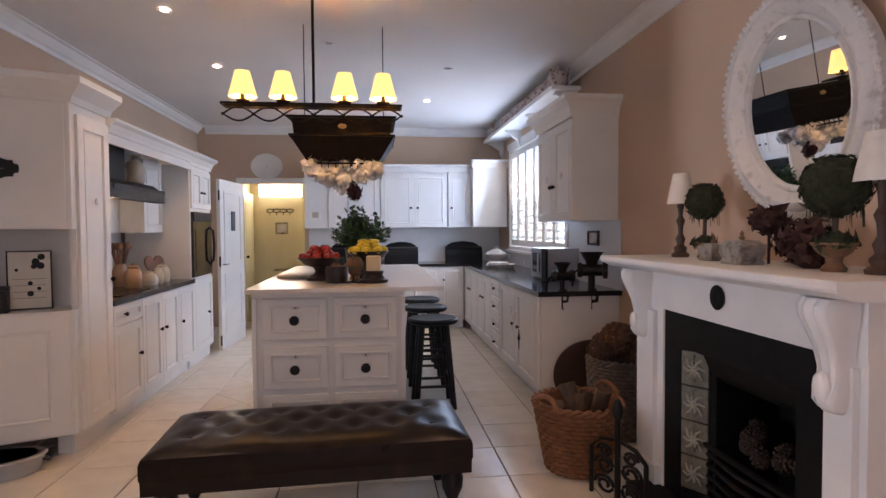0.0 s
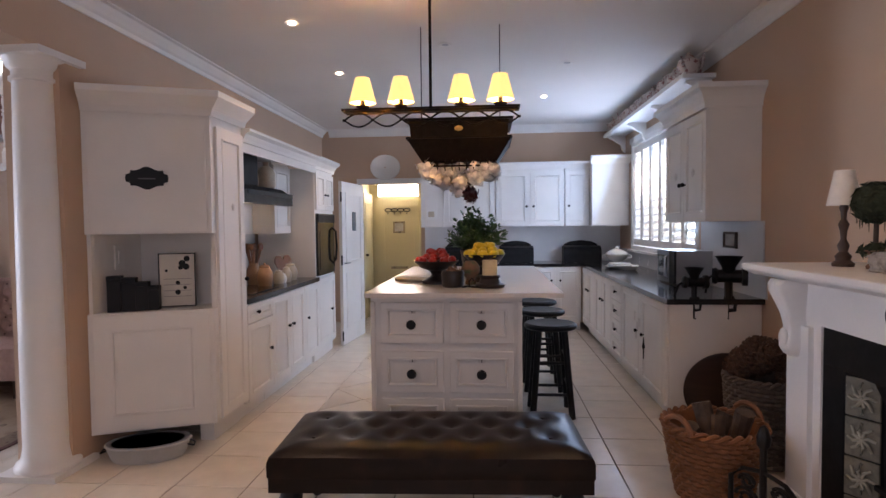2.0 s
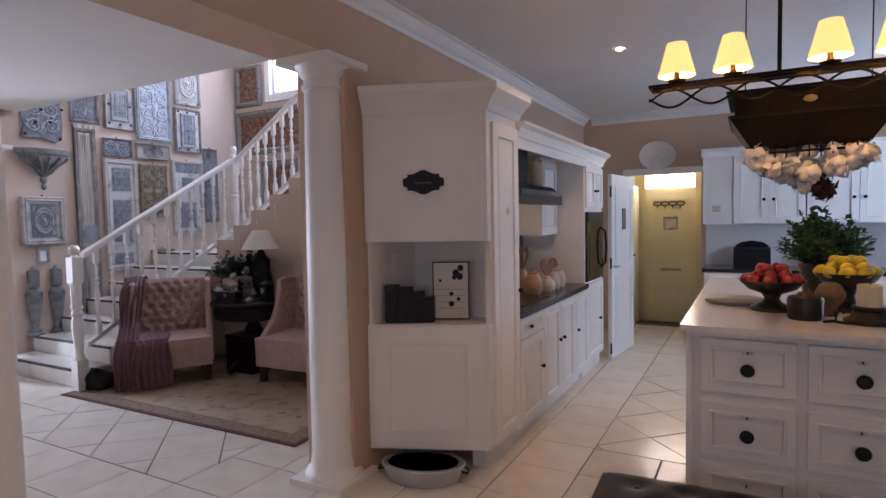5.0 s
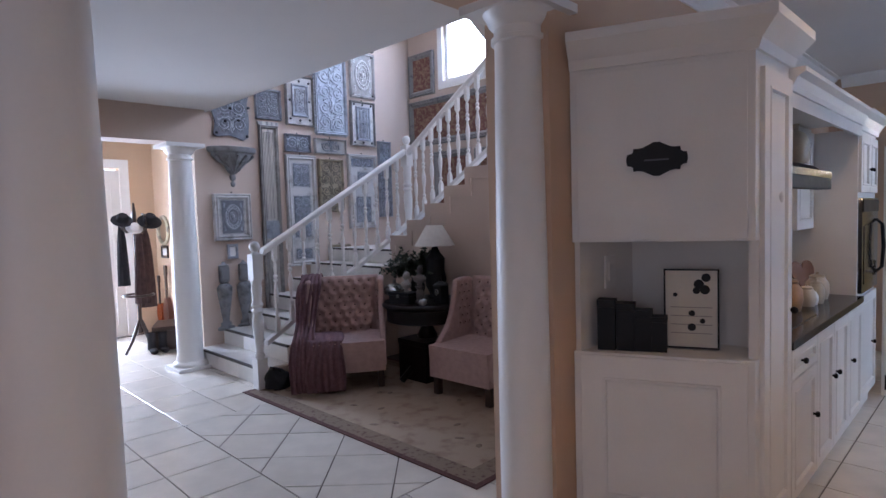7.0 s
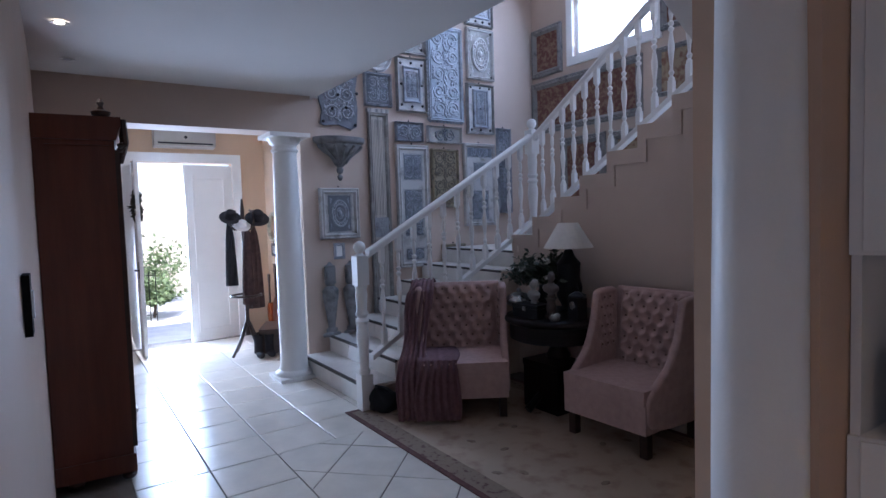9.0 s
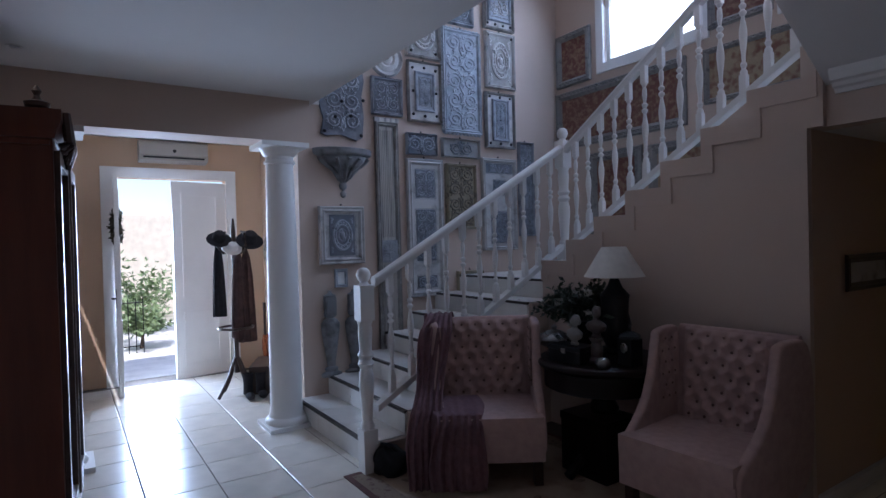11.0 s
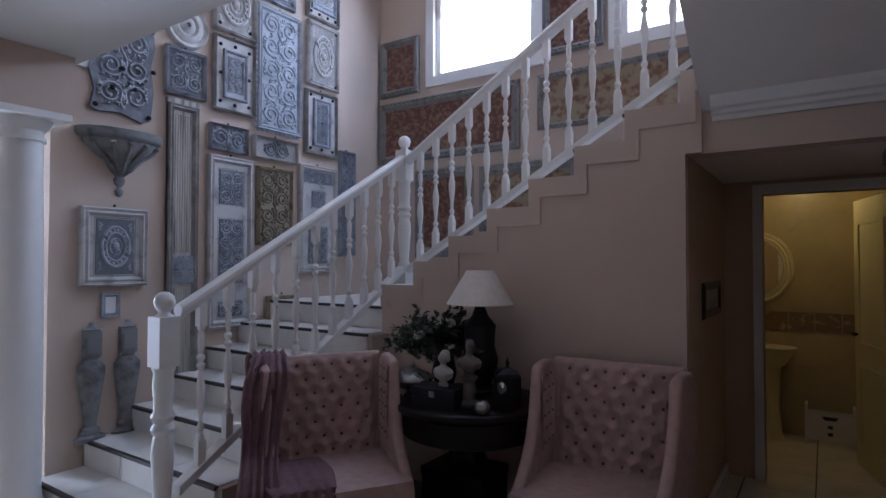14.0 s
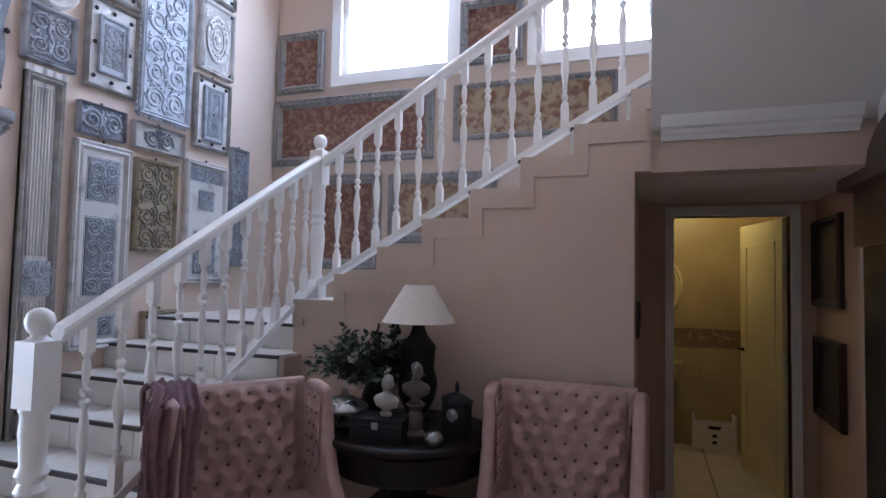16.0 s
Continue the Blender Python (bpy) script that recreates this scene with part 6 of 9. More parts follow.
tapestry(-7.44, -6.91, 3.37, 3.99, M_TAPRED, "small red tapestry in a grey washed frame", 0.08)
tapestry(-7.46, -5.72, 2.63, 3.30, M_TAPRED, "wide red tapestry in a carved grey frame", 0.09)
tapestry(-5.53, -4.10, 2.78, 3.29, M_TAPGOLD, "wide golden tapestry in a grey frame", 0.05)
tapestry(-6.95, -6.24, 1.60, 2.52, M_TAPRED, "tall red tapestry in a pale carved frame", 0.10)
tapestry(-6.16, -5.12, 1.85, 2.50, M_TAPGOLD, "golden tapestry in a wide grey frame", 0.10)
tapestry(-5.48, -4.90, 3.46, 4.05, M_TAPRED, "small red tapestry between the windows", 0.07)


def stair_window(x0, x1, name):
    t = thing(name, "white framed stair window glowing with daylight", "window", (x0, 7.27, 3.40), kind="structure")
    w = x1 - x0
    for a, b, c, d in ((0, w, 0, 0.10), (0, w, 1.43, 1.53), (0, 0.10, 0.10, 1.43), (w - 0.10, w, 0.10, 1.43)):
        part("window_frame", boxes((a, b, -0.03, 0.0, c, d)), M_TRIM, t, bevel=0.006)
    for a, b, c, d in ((0.10, w - 0.10, 0.09, 0.14), (0.10, w - 0.10, 1.40, 1.44), (0.10, 0.15, 0.14, 1.40), (w - 0.15, w - 0.10, 0.14, 1.40)):
        part("sash", boxes((a, b, 0.03, 0.07, c, d)), M_TRIM, t, bevel=0.004)
    p = part("pane", boxes((0.15, w - 0.15, 0.05, 0.056, 0.14, 1.40)), M_PANE, t)
    p.visible_shadow = False


stair_window(-6.82, -5.48, "window_stair")
stair_window(-4.86, -3.62, "window_landing")
structure("backdrop_stair", boxes((-8.5, -2.0, 9.0, 9.02, 2.6, 6.5)), glow("bright_sky_glow", (0.88, 0.95, 1.0), 3.0), "plain bright daylight beyond the stair windows")

# ---------------- seating under the stair ----------------
M_PINK = mat("dusty_pink_linen", (0.50, 0.34, 0.305), 0.85, vary=0.06, scale=20, grain=260, bump=0.05, dist=0.001)
M_THROW = mat("mauve_knit_throw", (0.20, 0.105, 0.115), 0.9, vary=0.1, scale=30, grain=200, bump=0.08)


def tufted(bm, w, h, cols, rows, depth):
    """A buttoned pad in x and z facing -y, pleated in diamonds. Returns where the buttons sit."""
    dents = []
    dx, dz = w / cols, h / rows
    for r in range(rows):
        n = cols - (r % 2)
        for c in range(n):
            dents.append(((c - (n - 1) / 2) * dx, dz * (r + 0.5)))
    nx2, nz2 = cols * 10, rows * 10
    g = []
    for j in range(nz2 + 1):
        row = []
        for i in range(nx2 + 1):
            x, z = -w / 2 + w * i / nx2, h * j / nz2
            near = min(math.hypot(x - a, z - b) for a, b in dents) / dx
            u, v = x / dx - (cols - 1) / 2, z / dz - 0.5
            pleat = abs(math.sin(math.pi * (u + v / 2)) * math.sin(math.pi * (u - v / 2)))
            puff = 0.75 * depth * (0.15 * pleat + 0.85 * (1 - math.exp(-(near / 0.46) ** 2)))
            e = min(i, nx2 - i, j + 6, nz2 - j) / 4
            puff = puff * min(1.0, e) if e < 1 else puff
            row.append(bm.verts.new((x, -puff, z)))
        g.append(row)
    for j in range(nz2):
        for i in range(nx2):
            bm.faces.new((g[j][i], g[j][i + 1], g[j + 1][i + 1], g[j + 1][i]))
    return dents


def rounded(pts, times=2):
    """A closed outline with its corners cut again and again into curves."""
    for _ in range(times):
        out = []
        for (a, b), (c, d) in zip(pts, pts[1:] + pts[:1]):
            out += [(0.8 * a + 0.2 * c, 0.8 * b + 0.2 * d), (0.2 * a + 0.8 * c, 0.2 * b + 0.8 * d)]
        pts = out
    return pts


def cushion_slab(prof, half, r):
    """An upholstered slab over an outline in y and z, its rim rounded over; x runs through its thickness."""
    bm = B()
    n = len(prof)
    rings = []
    for k in range(9):
        a = math.pi * (k / 8 - 0.5)
        x, inset = (half - r) * (1 if k > 4 else -1 if k < 4 else 0) + r * math.sin(a), r * (1 - math.cos(a))
        ring = []
        for i in range(n):
            (y0, z0), (y1, z1) = prof[i - 1], prof[(i + 1) % n]
            d = math.hypot(y1 - y0, z1 - z0) or 1.0
            ring.append(bm.verts.new((x, prof[i][0] + inset * (z1 - z0) / d, prof[i][1] - inset * (y1 - y0) / d)))
        rings.append(ring)
    for p, q in zip(rings, rings[1:]):
        for i in range(n):
            bm.faces.new((p[i], p[(i + 1) % n], q[(i + 1) % n], q[i]))
    bm.faces.new(rings[0])
    bm.faces.new(rings[-1])
    return bm


# same linen as the chair, darkened: the shade in the dents is in this colour
M_BUTTONSHADE = mat("shaded_pink_button", (0.20, 0.125, 0.11), 0.85, vary=0.06, scale=20)


def buttoned_pad(name, parent, w, h, cols, rows, depth, place, label):
    bm = B()
    dents = tufted(bm, w, h, cols, rows, depth)
    bmesh.ops.transform(bm, verts=bm.verts, matrix=place)
    pad = part(name, bm, M_PINK, parent, label, smooth=True)
    for x, z in dents:
        bm = B()
        ball(bm, place @ Vector((x, -0.004, z)), 0.010, 1)
        part("button", bm, M_BUTTONSHADE, pad, "small covered button", smooth=True)


def wing_chair(at, rz, label):
    t = thing("wing_chair", label, "armchair", at, rz, "tufted chairs by the stair")
    part("seat", boxes((-0.33, 0.33, -0.36, 0.22, 0.17, 0.36)), M_PINK, t, bevel=0.02, seg=3, smooth=True)
    part("seat_cushion", boxes((-0.325, 0.325, -0.37, 0.20, 0.355, 0.45)), M_PINK, t, "smooth pink seat cushion", bevel=0.035, seg=4, smooth=True)
    part("back_shell", prism(B(), rounded([(0.19, 0.17), (0.23, 0.45), (0.26, 0.80), (0.275, 1.0), (0.345, 1.0), (0.33, 0.6), (0.30, 0.17)], 3), "x", -0.345, 0.345), M_PINK, t, bevel=0.008, smooth=True)
    buttoned_pad("buttoned_back", t, 0.60, 0.56, 6, 7, 0.062, pose(0, 0.212, 0.43, -6.5), "deep-buttoned pink back")
    for s in (-1, 1):
        prof = rounded([(0.335, 0.17), (-0.34, 0.17), (-0.355, 0.40), (-0.25, 0.47), (-0.12, 0.58), (-0.04, 0.74), (0.0, 0.90), (0.02, 1.0), (0.335, 1.0)], 3)
        bm = cushion_slab(prof, 0.030, 0.022)
        bmesh.ops.transform(bm, verts=bm.verts, matrix=pose(s * 0.345, 0, 0, 0, 0, s * -5))
        wg = part("wing", bm, M_PINK, t, "curved upholstered wing", smooth=True)
        buttoned_pad("buttoned_side", t, 0.22, 0.42, 3, 6, 0.034, pose(s * 0.322 - s * 0.010, 0.115, 0.55, 0, 0, s * 85), "buttoned inner side of the wing")
    for sx in (-1, 1):
        for y in (-0.30, 0.24):
            part("leg", prism(B(), [(-0.028, -0.028), (0.028, -0.028), (0.028, 0.028), (-0.028, 0.028)], "z", 0.008, 0.175), M_DWOOD, t, "dark tapered leg", bevel=0.004).location = (sx * 0.29, y, 0)
    return t


CH1 = wing_chair((-5.51, 4.57, 0.006), 57, "dusty pink buttoned wing chair with a mauve throw")
CH2 = wing_chair((-4.245, 5.14, 0.006), 2, "dusty pink buttoned wing chair beside the round table")


def drape(name, pts, side, width, folds, amp, parent):
    """A cloth along a centre line of points, folded lengthways into ridges."""
    bm = B()
    side = Vector(side).normalized()
    n = 36
    rows2 = []
    pts = [Vector(p) for p in pts]
    fine = []
    for a, b in zip(pts, pts[1:]):
        for k in range(6):
            fine.append(a.lerp(b, k / 6))
    fine.append(pts[-1])
    for i, p in enumerate(fine):
        d = (fine[min(i + 1, len(fine) - 1)] - fine[max(i - 1, 0)]).normalized()
        nn = d.cross(side).normalized()
        row = []
        for j in range(n + 1):
            u = -0.5 + j / n
            k = amp * (math.sin(folds * 2 * math.pi * u + 0.6 * math.sin(i * 0.35)) + 0.4 * math.sin(folds * 4.7 * u + i * 0.2)) * min(1.0, 0.25 + i / 10) * (0.25 + 0.75 * abs(d.z))
            row.append(bm.verts.new(p + side * u * width * (1 + 0.12 * math.sin(i * 0.3)) + nn * k))
        rows2.append(row)
    for a, b in zip(rows2, rows2[1:]):
        for j in range(n):
            bm.faces.new((a[j], a[j + 1], b[j + 1], b[j]))
    ob = part(name, bm, M_THROW, parent, smooth=True)
    sol = ob.modifiers.new("thickness", "SOLIDIFY")
    sol.thickness = 0.008
    return ob


TH = thing("throw_blanket", "mauve fringed throw draped over the chair", "throw", (-5.51, 4.57, 0.006), 57)
drape("hanging_fold", [(-0.31, 0.36, 0.80), (-0.31, 0.35, 1.0), (-0.31, 0.30, 1.035), (-0.31, 0.16, 1.03), (-0.33, 0.02, 0.96), (-0.36, -0.03, 0.80), (-0.38, -0.12, 0.60), (-0.40, -0.28, 0.48), (-0.42, -0.38, 0.30), (-0.42, -0.40, 0.03)], (1, 0.15, 0), 0.20, 5, 0.014, TH)
drape("side_fold", [(-0.33, 0.25, 1.03), (-0.395, 0.24, 0.95), (-0.405, 0.22, 0.60), (-0.41, 0.20, 0.30), (-0.43, 0.20, 0.03)], (0.1, 1, 0), 0.40, 7, 0.016, TH)
drape("seat_fold", [(-0.22, 0.10, 0.478), (-0.21, -0.15, 0.482), (-0.21, -0.36, 0.478), (-0.21, -0.40, 0.42), (-0.22, -0.41, 0.20), (-0.22, -0.43, 0.03)], (1, 0, 0), 0.32, 6, 0.013, TH)

M_EBONY = mat("near_black_wood", (0.012, 0.007, 0.006), 0.4, vary=0.14, scale=4, grain=24, spec=0.2)
TB = thing("round_table", "dark wooden round pedestal table crowded with ornaments", "table", (-5.03, 5.19, 0.0))
part("tabletop", lathe(B(), [(0.36, 0.70), (0.41, 0.705), (0.43, 0.72), (0.435, 0.735), (0.43, 0.75), (0.42, 0.758), (0.2, 0.76)], 40), M_EBONY, TB, smooth=True)
part("apron", lathe(B(), [(0.37, 0.57), (0.39, 0.58), (0.39, 0.70), (0.30, 0.70)], 40), M_EBONY, TB, smooth=True)
part("pedestal", lathe(B(), [(0.09, 0.12), (0.10, 0.16), (0.06, 0.22), (0.08, 0.34), (0.10, 0.42), (0.06, 0.50), (0.07, 0.58), (0.12, 0.63)], 20), M_EBONY, TB, smooth=True)
for i in range(3):
    a = 2 * math.pi * i / 3 + 0.5
    part("foot", tube(B(), [(0.05 * math.cos(a), 0.05 * math.sin(a), 0.17), (0.2 * math.cos(a), 0.2 * math.sin(a), 0.13), (0.34 * math.cos(a), 0.34 * math.sin(a), 0.03)], 0.032, 8), M_EBONY, TB, smooth=True)
TZ = 0.76
LP = thing("table_lamp", "table lamp with a white conical shade and a dark carved base", "lamp", (-5.06, 5.36, TZ))
part("base", lathe(B(), [(0.08, 0), (0.09, 0.015), (0.06, 0.04), (0.10, 0.12), (0.11, 0.20), (0.09, 0.28), (0.095, 0.38), (0.10, 0.40), (0.05, 0.46), (0.014, 0.56)], 18), M_BLACK, LP, "dark carved lamp base", smooth=True)
part("shade", lathe(B(), [(0.205, 0.53), (0.082, 0.735), (0.078, 0.735), (0.200, 0.53)], 36, caps=False), M_LINEN, LP, "white conical shade", smooth=True)
# leafy arrangement
M_LEAF = mat("dull_green_leaf", (0.045, 0.06, 0.035), 0.7, vary=0.2, scale=20)
M_BLOSSOM = mat("cream_blossom", (0.55, 0.52, 0.45), 0.8, vary=0.1)
PL = thing("flower_arrangement", "arrangement of dull green leaves and cream blossom in a dark vase", "plant", (-5.30, 5.33, TZ))
part("vase", lathe(B(), [(0.05, 0), (0.055, 0.01), (0.08, 0.10), (0.06, 0.18), (0.065, 0.20)], 16), M_BLACK, PL, smooth=True)


def spray(bm, base, count, reach, leaf, seed, up=0.6, droop=0.3, lw=0.45):
    """Twigs fanning out of one point, each carrying pointed leaves."""
    rnd = random.Random(seed)
    for _ in range(count):
        a, e = rnd.uniform(0, 6.283), rnd.uniform(0.1, 1.25)
        d = Vector((math.cos(a) * math.cos(e), math.sin(a) * math.cos(e), math.sin(e) * up + 0.25))
        p = Vector(base)
        ln2 = reach * rnd.uniform(0.55, 1.1)
        seg = 7
        for s in range(seg):
            q = p + d * (ln2 / seg)
            d.z -= droop / seg
            for _k in range(3):
                n = Vector((rnd.uniform(-1, 1), rnd.uniform(-1, 1), rnd.uniform(-0.4, 1))).normalized()
                u = (d.normalized() * 0.5 + n).normalized()
                v = u.cross(Vector((rnd.uniform(-1, 1), rnd.uniform(-1, 1), 1))).normalized()
                k = leaf * rnd.uniform(0.6, 1.25)
                w = [q, q + u * k * 0.5 + v * k * lw * 0.5, q + u * k - Vector((0, 0, k * 0.15)), q + u * k * 0.5 - v * k * lw * 0.5]
                if s > 0:
                    bm.faces.new([bm.verts.new(x) for x in w])
            p = q
    return bm


part("leaves", spray(B(), (-0.04, -0.02, 0.20), 110, 0.34, 0.06, 41, 0.8, 0.5), M_LEAF, PL)
bm = B()
for i in range(14):
    rnd = random.Random(60 + i)
    a, q = rnd.uniform(0, 6.28), rnd.uniform(0.08, 0.24)
    scatter_crown(bm, (q * math.cos(a), q * math.sin(a) - 0.03, 0.22 + rnd.uniform(-0.08, 0.2)), 0.028, 26, 0.024, 1, i, 0.4)
part("blossom", bm, M_BLOSSOM, PL)
M_SILVER = mat("tarnished_silver", (0.42, 0.41, 0.39), 0.28, metal=0.9, vary=0.12, scale=20)
t = thing("lidded_tureen", "tarnished silver lidded tureen on the table", "tureen", (-5.34, 5.05, TZ))
part("bowl", lathe(B(), [(0.05, 0), (0.06, 0.012), (0.03, 0.03), (0.10, 0.06), (0.125, 0.10), (0.12, 0.11)], 22), M_SILVER, t, smooth=True)
part("lid", lathe(B(), [(0.122, 0.11), (0.10, 0.13), (0.05, 0.155), (0.015, 0.165), (0.02, 0.185), (0.004, 0.20)], 22), M_SILVER, t, smooth=True)
t = thing("lacquer_box", "black lacquer box with a small clasp on the table", "box", (-5.08, 4.95, TZ), 5)
part("body", boxes((-0.13, 0.13, -0.08, 0.08, 0, 0.075)), M_BLACK, t, bevel=0.006)
part("lid", boxes((-0.135, 0.135, -0.085, 0.085, 0.078, 0.105)), M_BLACK, t, bevel=0.008)
part("clasp", boxes((-0.015, 0.015, -0.092, -0.085, 0.06, 0.09)), M_SILVER, t, "small silver clasp", 0.002)
# white plaster lowered to grey: the shade on the table is in this colour
M_BUST = mat("shaded_plaster_bust", (0.33, 0.31, 0.28), 0.6, vary=0.06, scale=12)


def bust(at, k, material, label, rz):
    """A bust as one plain shape: plinth, shoulders, neck and head."""
    bm = B()
    lathe(bm, [(0.05 * k, 0), (0.05 * k, 0.02 * k), (0.035 * k, 0.03 * k), (0.04 * k, 0.045 * k), (0.09 * k, 0.07 * k), (0.105 * k, 0.11 * k), (0.09 * k, 0.135 * k), (0.045 * k, 0.155 * k), (0.03 * k, 0.17 * k), (0.03 * k, 0.19 * k)], 14, sx=1.0, sy=0.62)
    ball(bm, (0.012 * k, -0.01 * k, 0.225 * k), 0.045 * k, 2, (0.85, 1.0, 1.15))
    ball(bm, (-0.004 * k, 0.02 * k, 0.25 * k), 0.04 * k, 2)
    ball(bm, (0.0, 0.04 * k, 0.215 * k), 0.03 * k, 2)
    rough_up(bm, 0.004 * k, 40 / k, 3)
    ob = part("bust", bm, material, None, smooth=True)
    ob.matrix_basis = pose(at[0], at[1], at[2], 0, 0, rz)
    return tagged(ob, label, "bust")


bust((-5.06, 4.96, TZ + 0.105), 0.68, M_BUST, "small white plaster bust on a black box", -15)
M_DARKSTONE = mat("dark_brown_stone", (0.13, 0.105, 0.095), 0.6, vary=0.15, scale=20)
bust((-4.93, 5.02, TZ + 0.16), 0.70, M_DARKSTONE, "dark stone bust on a carved pedestal", 10)
tagged(part("bust_pedestal", lathe(B(), [(0.05, TZ), (0.055, TZ + 0.02), (0.035, TZ + 0.04), (0.042, TZ + 0.09), (0.03, TZ + 0.13), (0.05, TZ + 0.16)], 14, (-4.93, 5.02, 0)), M_DARKSTONE, None, smooth=True), "carved stone pedestal under a bust", "pedestal")
t = thing("lantern_clock", "small black carriage clock with a finial", "clock", (-4.75, 5.12, TZ), -10)
part("case", boxes((-0.06, 0.06, -0.045, 0.045, 0, 0.17)), M_BLACK, t, bevel=0.005)
part("roof", lathe(B(), [(0.09, 0.17), (0.085, 0.185), (0.03, 0.21), (0.01, 0.215), (0.014, 0.235), (0.003, 0.27)], 4), M_BLACK, t)
bm = lathe(B(), [(0.03, 0), (0.032, 0.004), (0.026, 0.006)], 20)
bmesh.ops.transform(bm, verts=bm.verts, matrix=pose(0, -0.046, 0.11, 90))
part("dial", bm, M_SILVER, t, "pale clock dial", smooth=True)
bm = lathe(B(), [(0.03, 0), (0.045, 0.02), (0.045, 0.04), (0.03, 0.06), (0.01, 0.065)], 16)
tagged(part("glass_ornament", bm, M_SILVER, None, smooth=True), "small silvered ornament on the table", "ornament").location = (-4.80, 4.93, TZ)
t = thing("storage_box", "black box on the floor before the table", "box", (-5.02, 5.12, 0.007))
part("body", prism(B(), [(-0.19, -0.15), (0.19, -0.15), (0.19, 0.15), (-0.19, 0.15)], "z", 0, 0.34), M_EBONY, t, bevel=0.01)
part("lid", boxes((-0.195, 0.195, -0.155, 0.155, 0.343, 0.39)), M_EBONY, t, bevel=0.008)
t = thing("leather_bag", "dark leather bag on the floor by the stair foot", "bag", (-5.86, 4.0, 0.006), 30)
bm = B()
ball(bm, (0, 0, 0.07), 0.14, 3, (1.2, 0.75, 0.75))
rough_up(bm, 0.05, 9, 2)
for v in bm.verts:
    v.co.z = max(0.0, v.co.z)
part("body", bm, M_BLACK, t, smooth=True)
part("handle", tube(B(), [(-0.07, 0, 0.15), (-0.05, -0.03, 0.20), (0.04, -0.05, 0.19), (0.07, -0.02, 0.14)], 0.008, 8), M_BLACK, t, smooth=True)

# rug
M_RUG = mat("beige_rug", (0.36, 0.265, 0.185), 0.95, vary=0.1, scale=6, grain=240, bump=0.08, tint=(0.25, 0.16, 0.11), tint_at=(0.5, 0.7))
M_RUGEDGE = mat("red_brown_rug_border", (0.12, 0.045, 0.035), 0.95, vary=0.15, scale=30, grain=240, bump=0.08)
M_RUGBAND = mat("tan_rug_band", (0.22, 0.155, 0.105), 0.95, vary=0.2, scale=26, grain=240, bump=0.08, tint=(0.12, 0.06, 0.045), tint_at=(0.55, 0.65))
RG = thing("rug", "beige patterned rug with a dark red border", "rug", (-4.55, 4.52, 0.001), 0.5)
part("field", boxes((-1.25, 1.25, -0.62, 0.70, 0, 0.006)), M_RUG, RG)
for a in ((-1.40, 1.40, -0.76, -0.62), (-1.40, 1.40, 0.70, 0.84), (-1.40, -1.25, -0.62, 0.70), (1.25, 1.40, -0.62, 0.70)):
    part("band", boxes((*a, 0, 0.0065)), M_RUGBAND, RG, "patterned border band")
for a in ((-1.44, 1.44, -0.80, -0.76), (-1.44, 1.44, 0.84, 0.88), (-1.44, -1.40, -0.76, 0.84), (1.40, 1.44, -0.76, 0.84)):
    part("edge", boxes((*a, 0, 0.007)), M_RUGEDGE, RG, "dark red edge")
random.seed(5)
for i in range(26):
    bm = lathe(B(), [(0.03, 0.0062), (0.02, 0.0072)], 6, sx=1.3, sy=0.8)
    o = part("motif", bm, M_RUGBAND, RG)
    o.location = (random.uniform(-1.15, 1.15), random.uniform(-0.55, 0.6), 0)
    o.rotation_euler = (0, 0, random.uniform(0, 3))

# ---------------- armoire ----------------
AR = thing("armoire", "tall red-brown wooden armoire with mirrored doors and a carved crest", "wardrobe", (-6.82, 1.88, 0), -4)
part("body", boxes((0, 1.10, -0.05, 0.36, 0.10, 2.10)), M_RWOOD, AR, bevel=0.004)
part("plinth", boxes((-0.01, 1.11, -0.05, 0.375, 0.06, 0.17)), M_RWOOD, AR, bevel=0.004)
part("side_moulding", boxes((1.10, 1.112, 0.01, 0.35, 2.07, 2.09)), M_RWOOD, AR, bevel=0.003)
part("cornice", prism(B(), [(-0.05, 2.10), (0.37, 2.10), (0.38, 2.14), (0.40, 2.19), (0.40, 2.24), (-0.05, 2.24)], "x", -0.03, 1.115), M_RWOOD, AR)
for x0 in (0.04, 0.56):
    d = part("door", boxes((x0, x0 + 0.05, 0.36, 0.385, 0.2, 2.05), (x0 + 0.45, x0 + 0.50, 0.36, 0.385, 0.2, 2.05), (x0 + 0.05, x0 + 0.45, 0.36, 0.385, 0.2, 0.27), (x0 + 0.05, x0 + 0.45, 0.36, 0.385, 1.98, 2.05)), M_DWOOD, AR, bevel=0.003)
    part("door_mirror", boxes((x0 + 0.05, x0 + 0.45, 0.36, 0.372, 0.27, 1.98)), M_MIRROR, d, "mirrored door panel")
part("centre_post", tube(B(), [(0.55, 0.375, 0.2), (0.55, 0.375, 2.05)], 0.022, 10), M_DWOOD, AR, smooth=True)
for x, y in ((0.05, 0.05), (1.05, 0.05), (0.05, 0.33), (1.05, 0.33)):
    part("foot", lathe(B(), [(0.02, 0), (0.04, 0.015), (0.045, 0.035), (0.03, 0.06), (0.035, 0.065)], 14, (x, y, 0)), M_DWOOD, AR, smooth=True)
part("finial", lathe(B(), [(0.02, 2.24), (0.05, 2.255), (0.055, 2.275), (0.02, 2.29), (0.012, 2.31), (0.022, 2.33), (0.004, 2.36)], 14, (1.05, 0.30, 0)), M_DWOOD, AR, smooth=True)
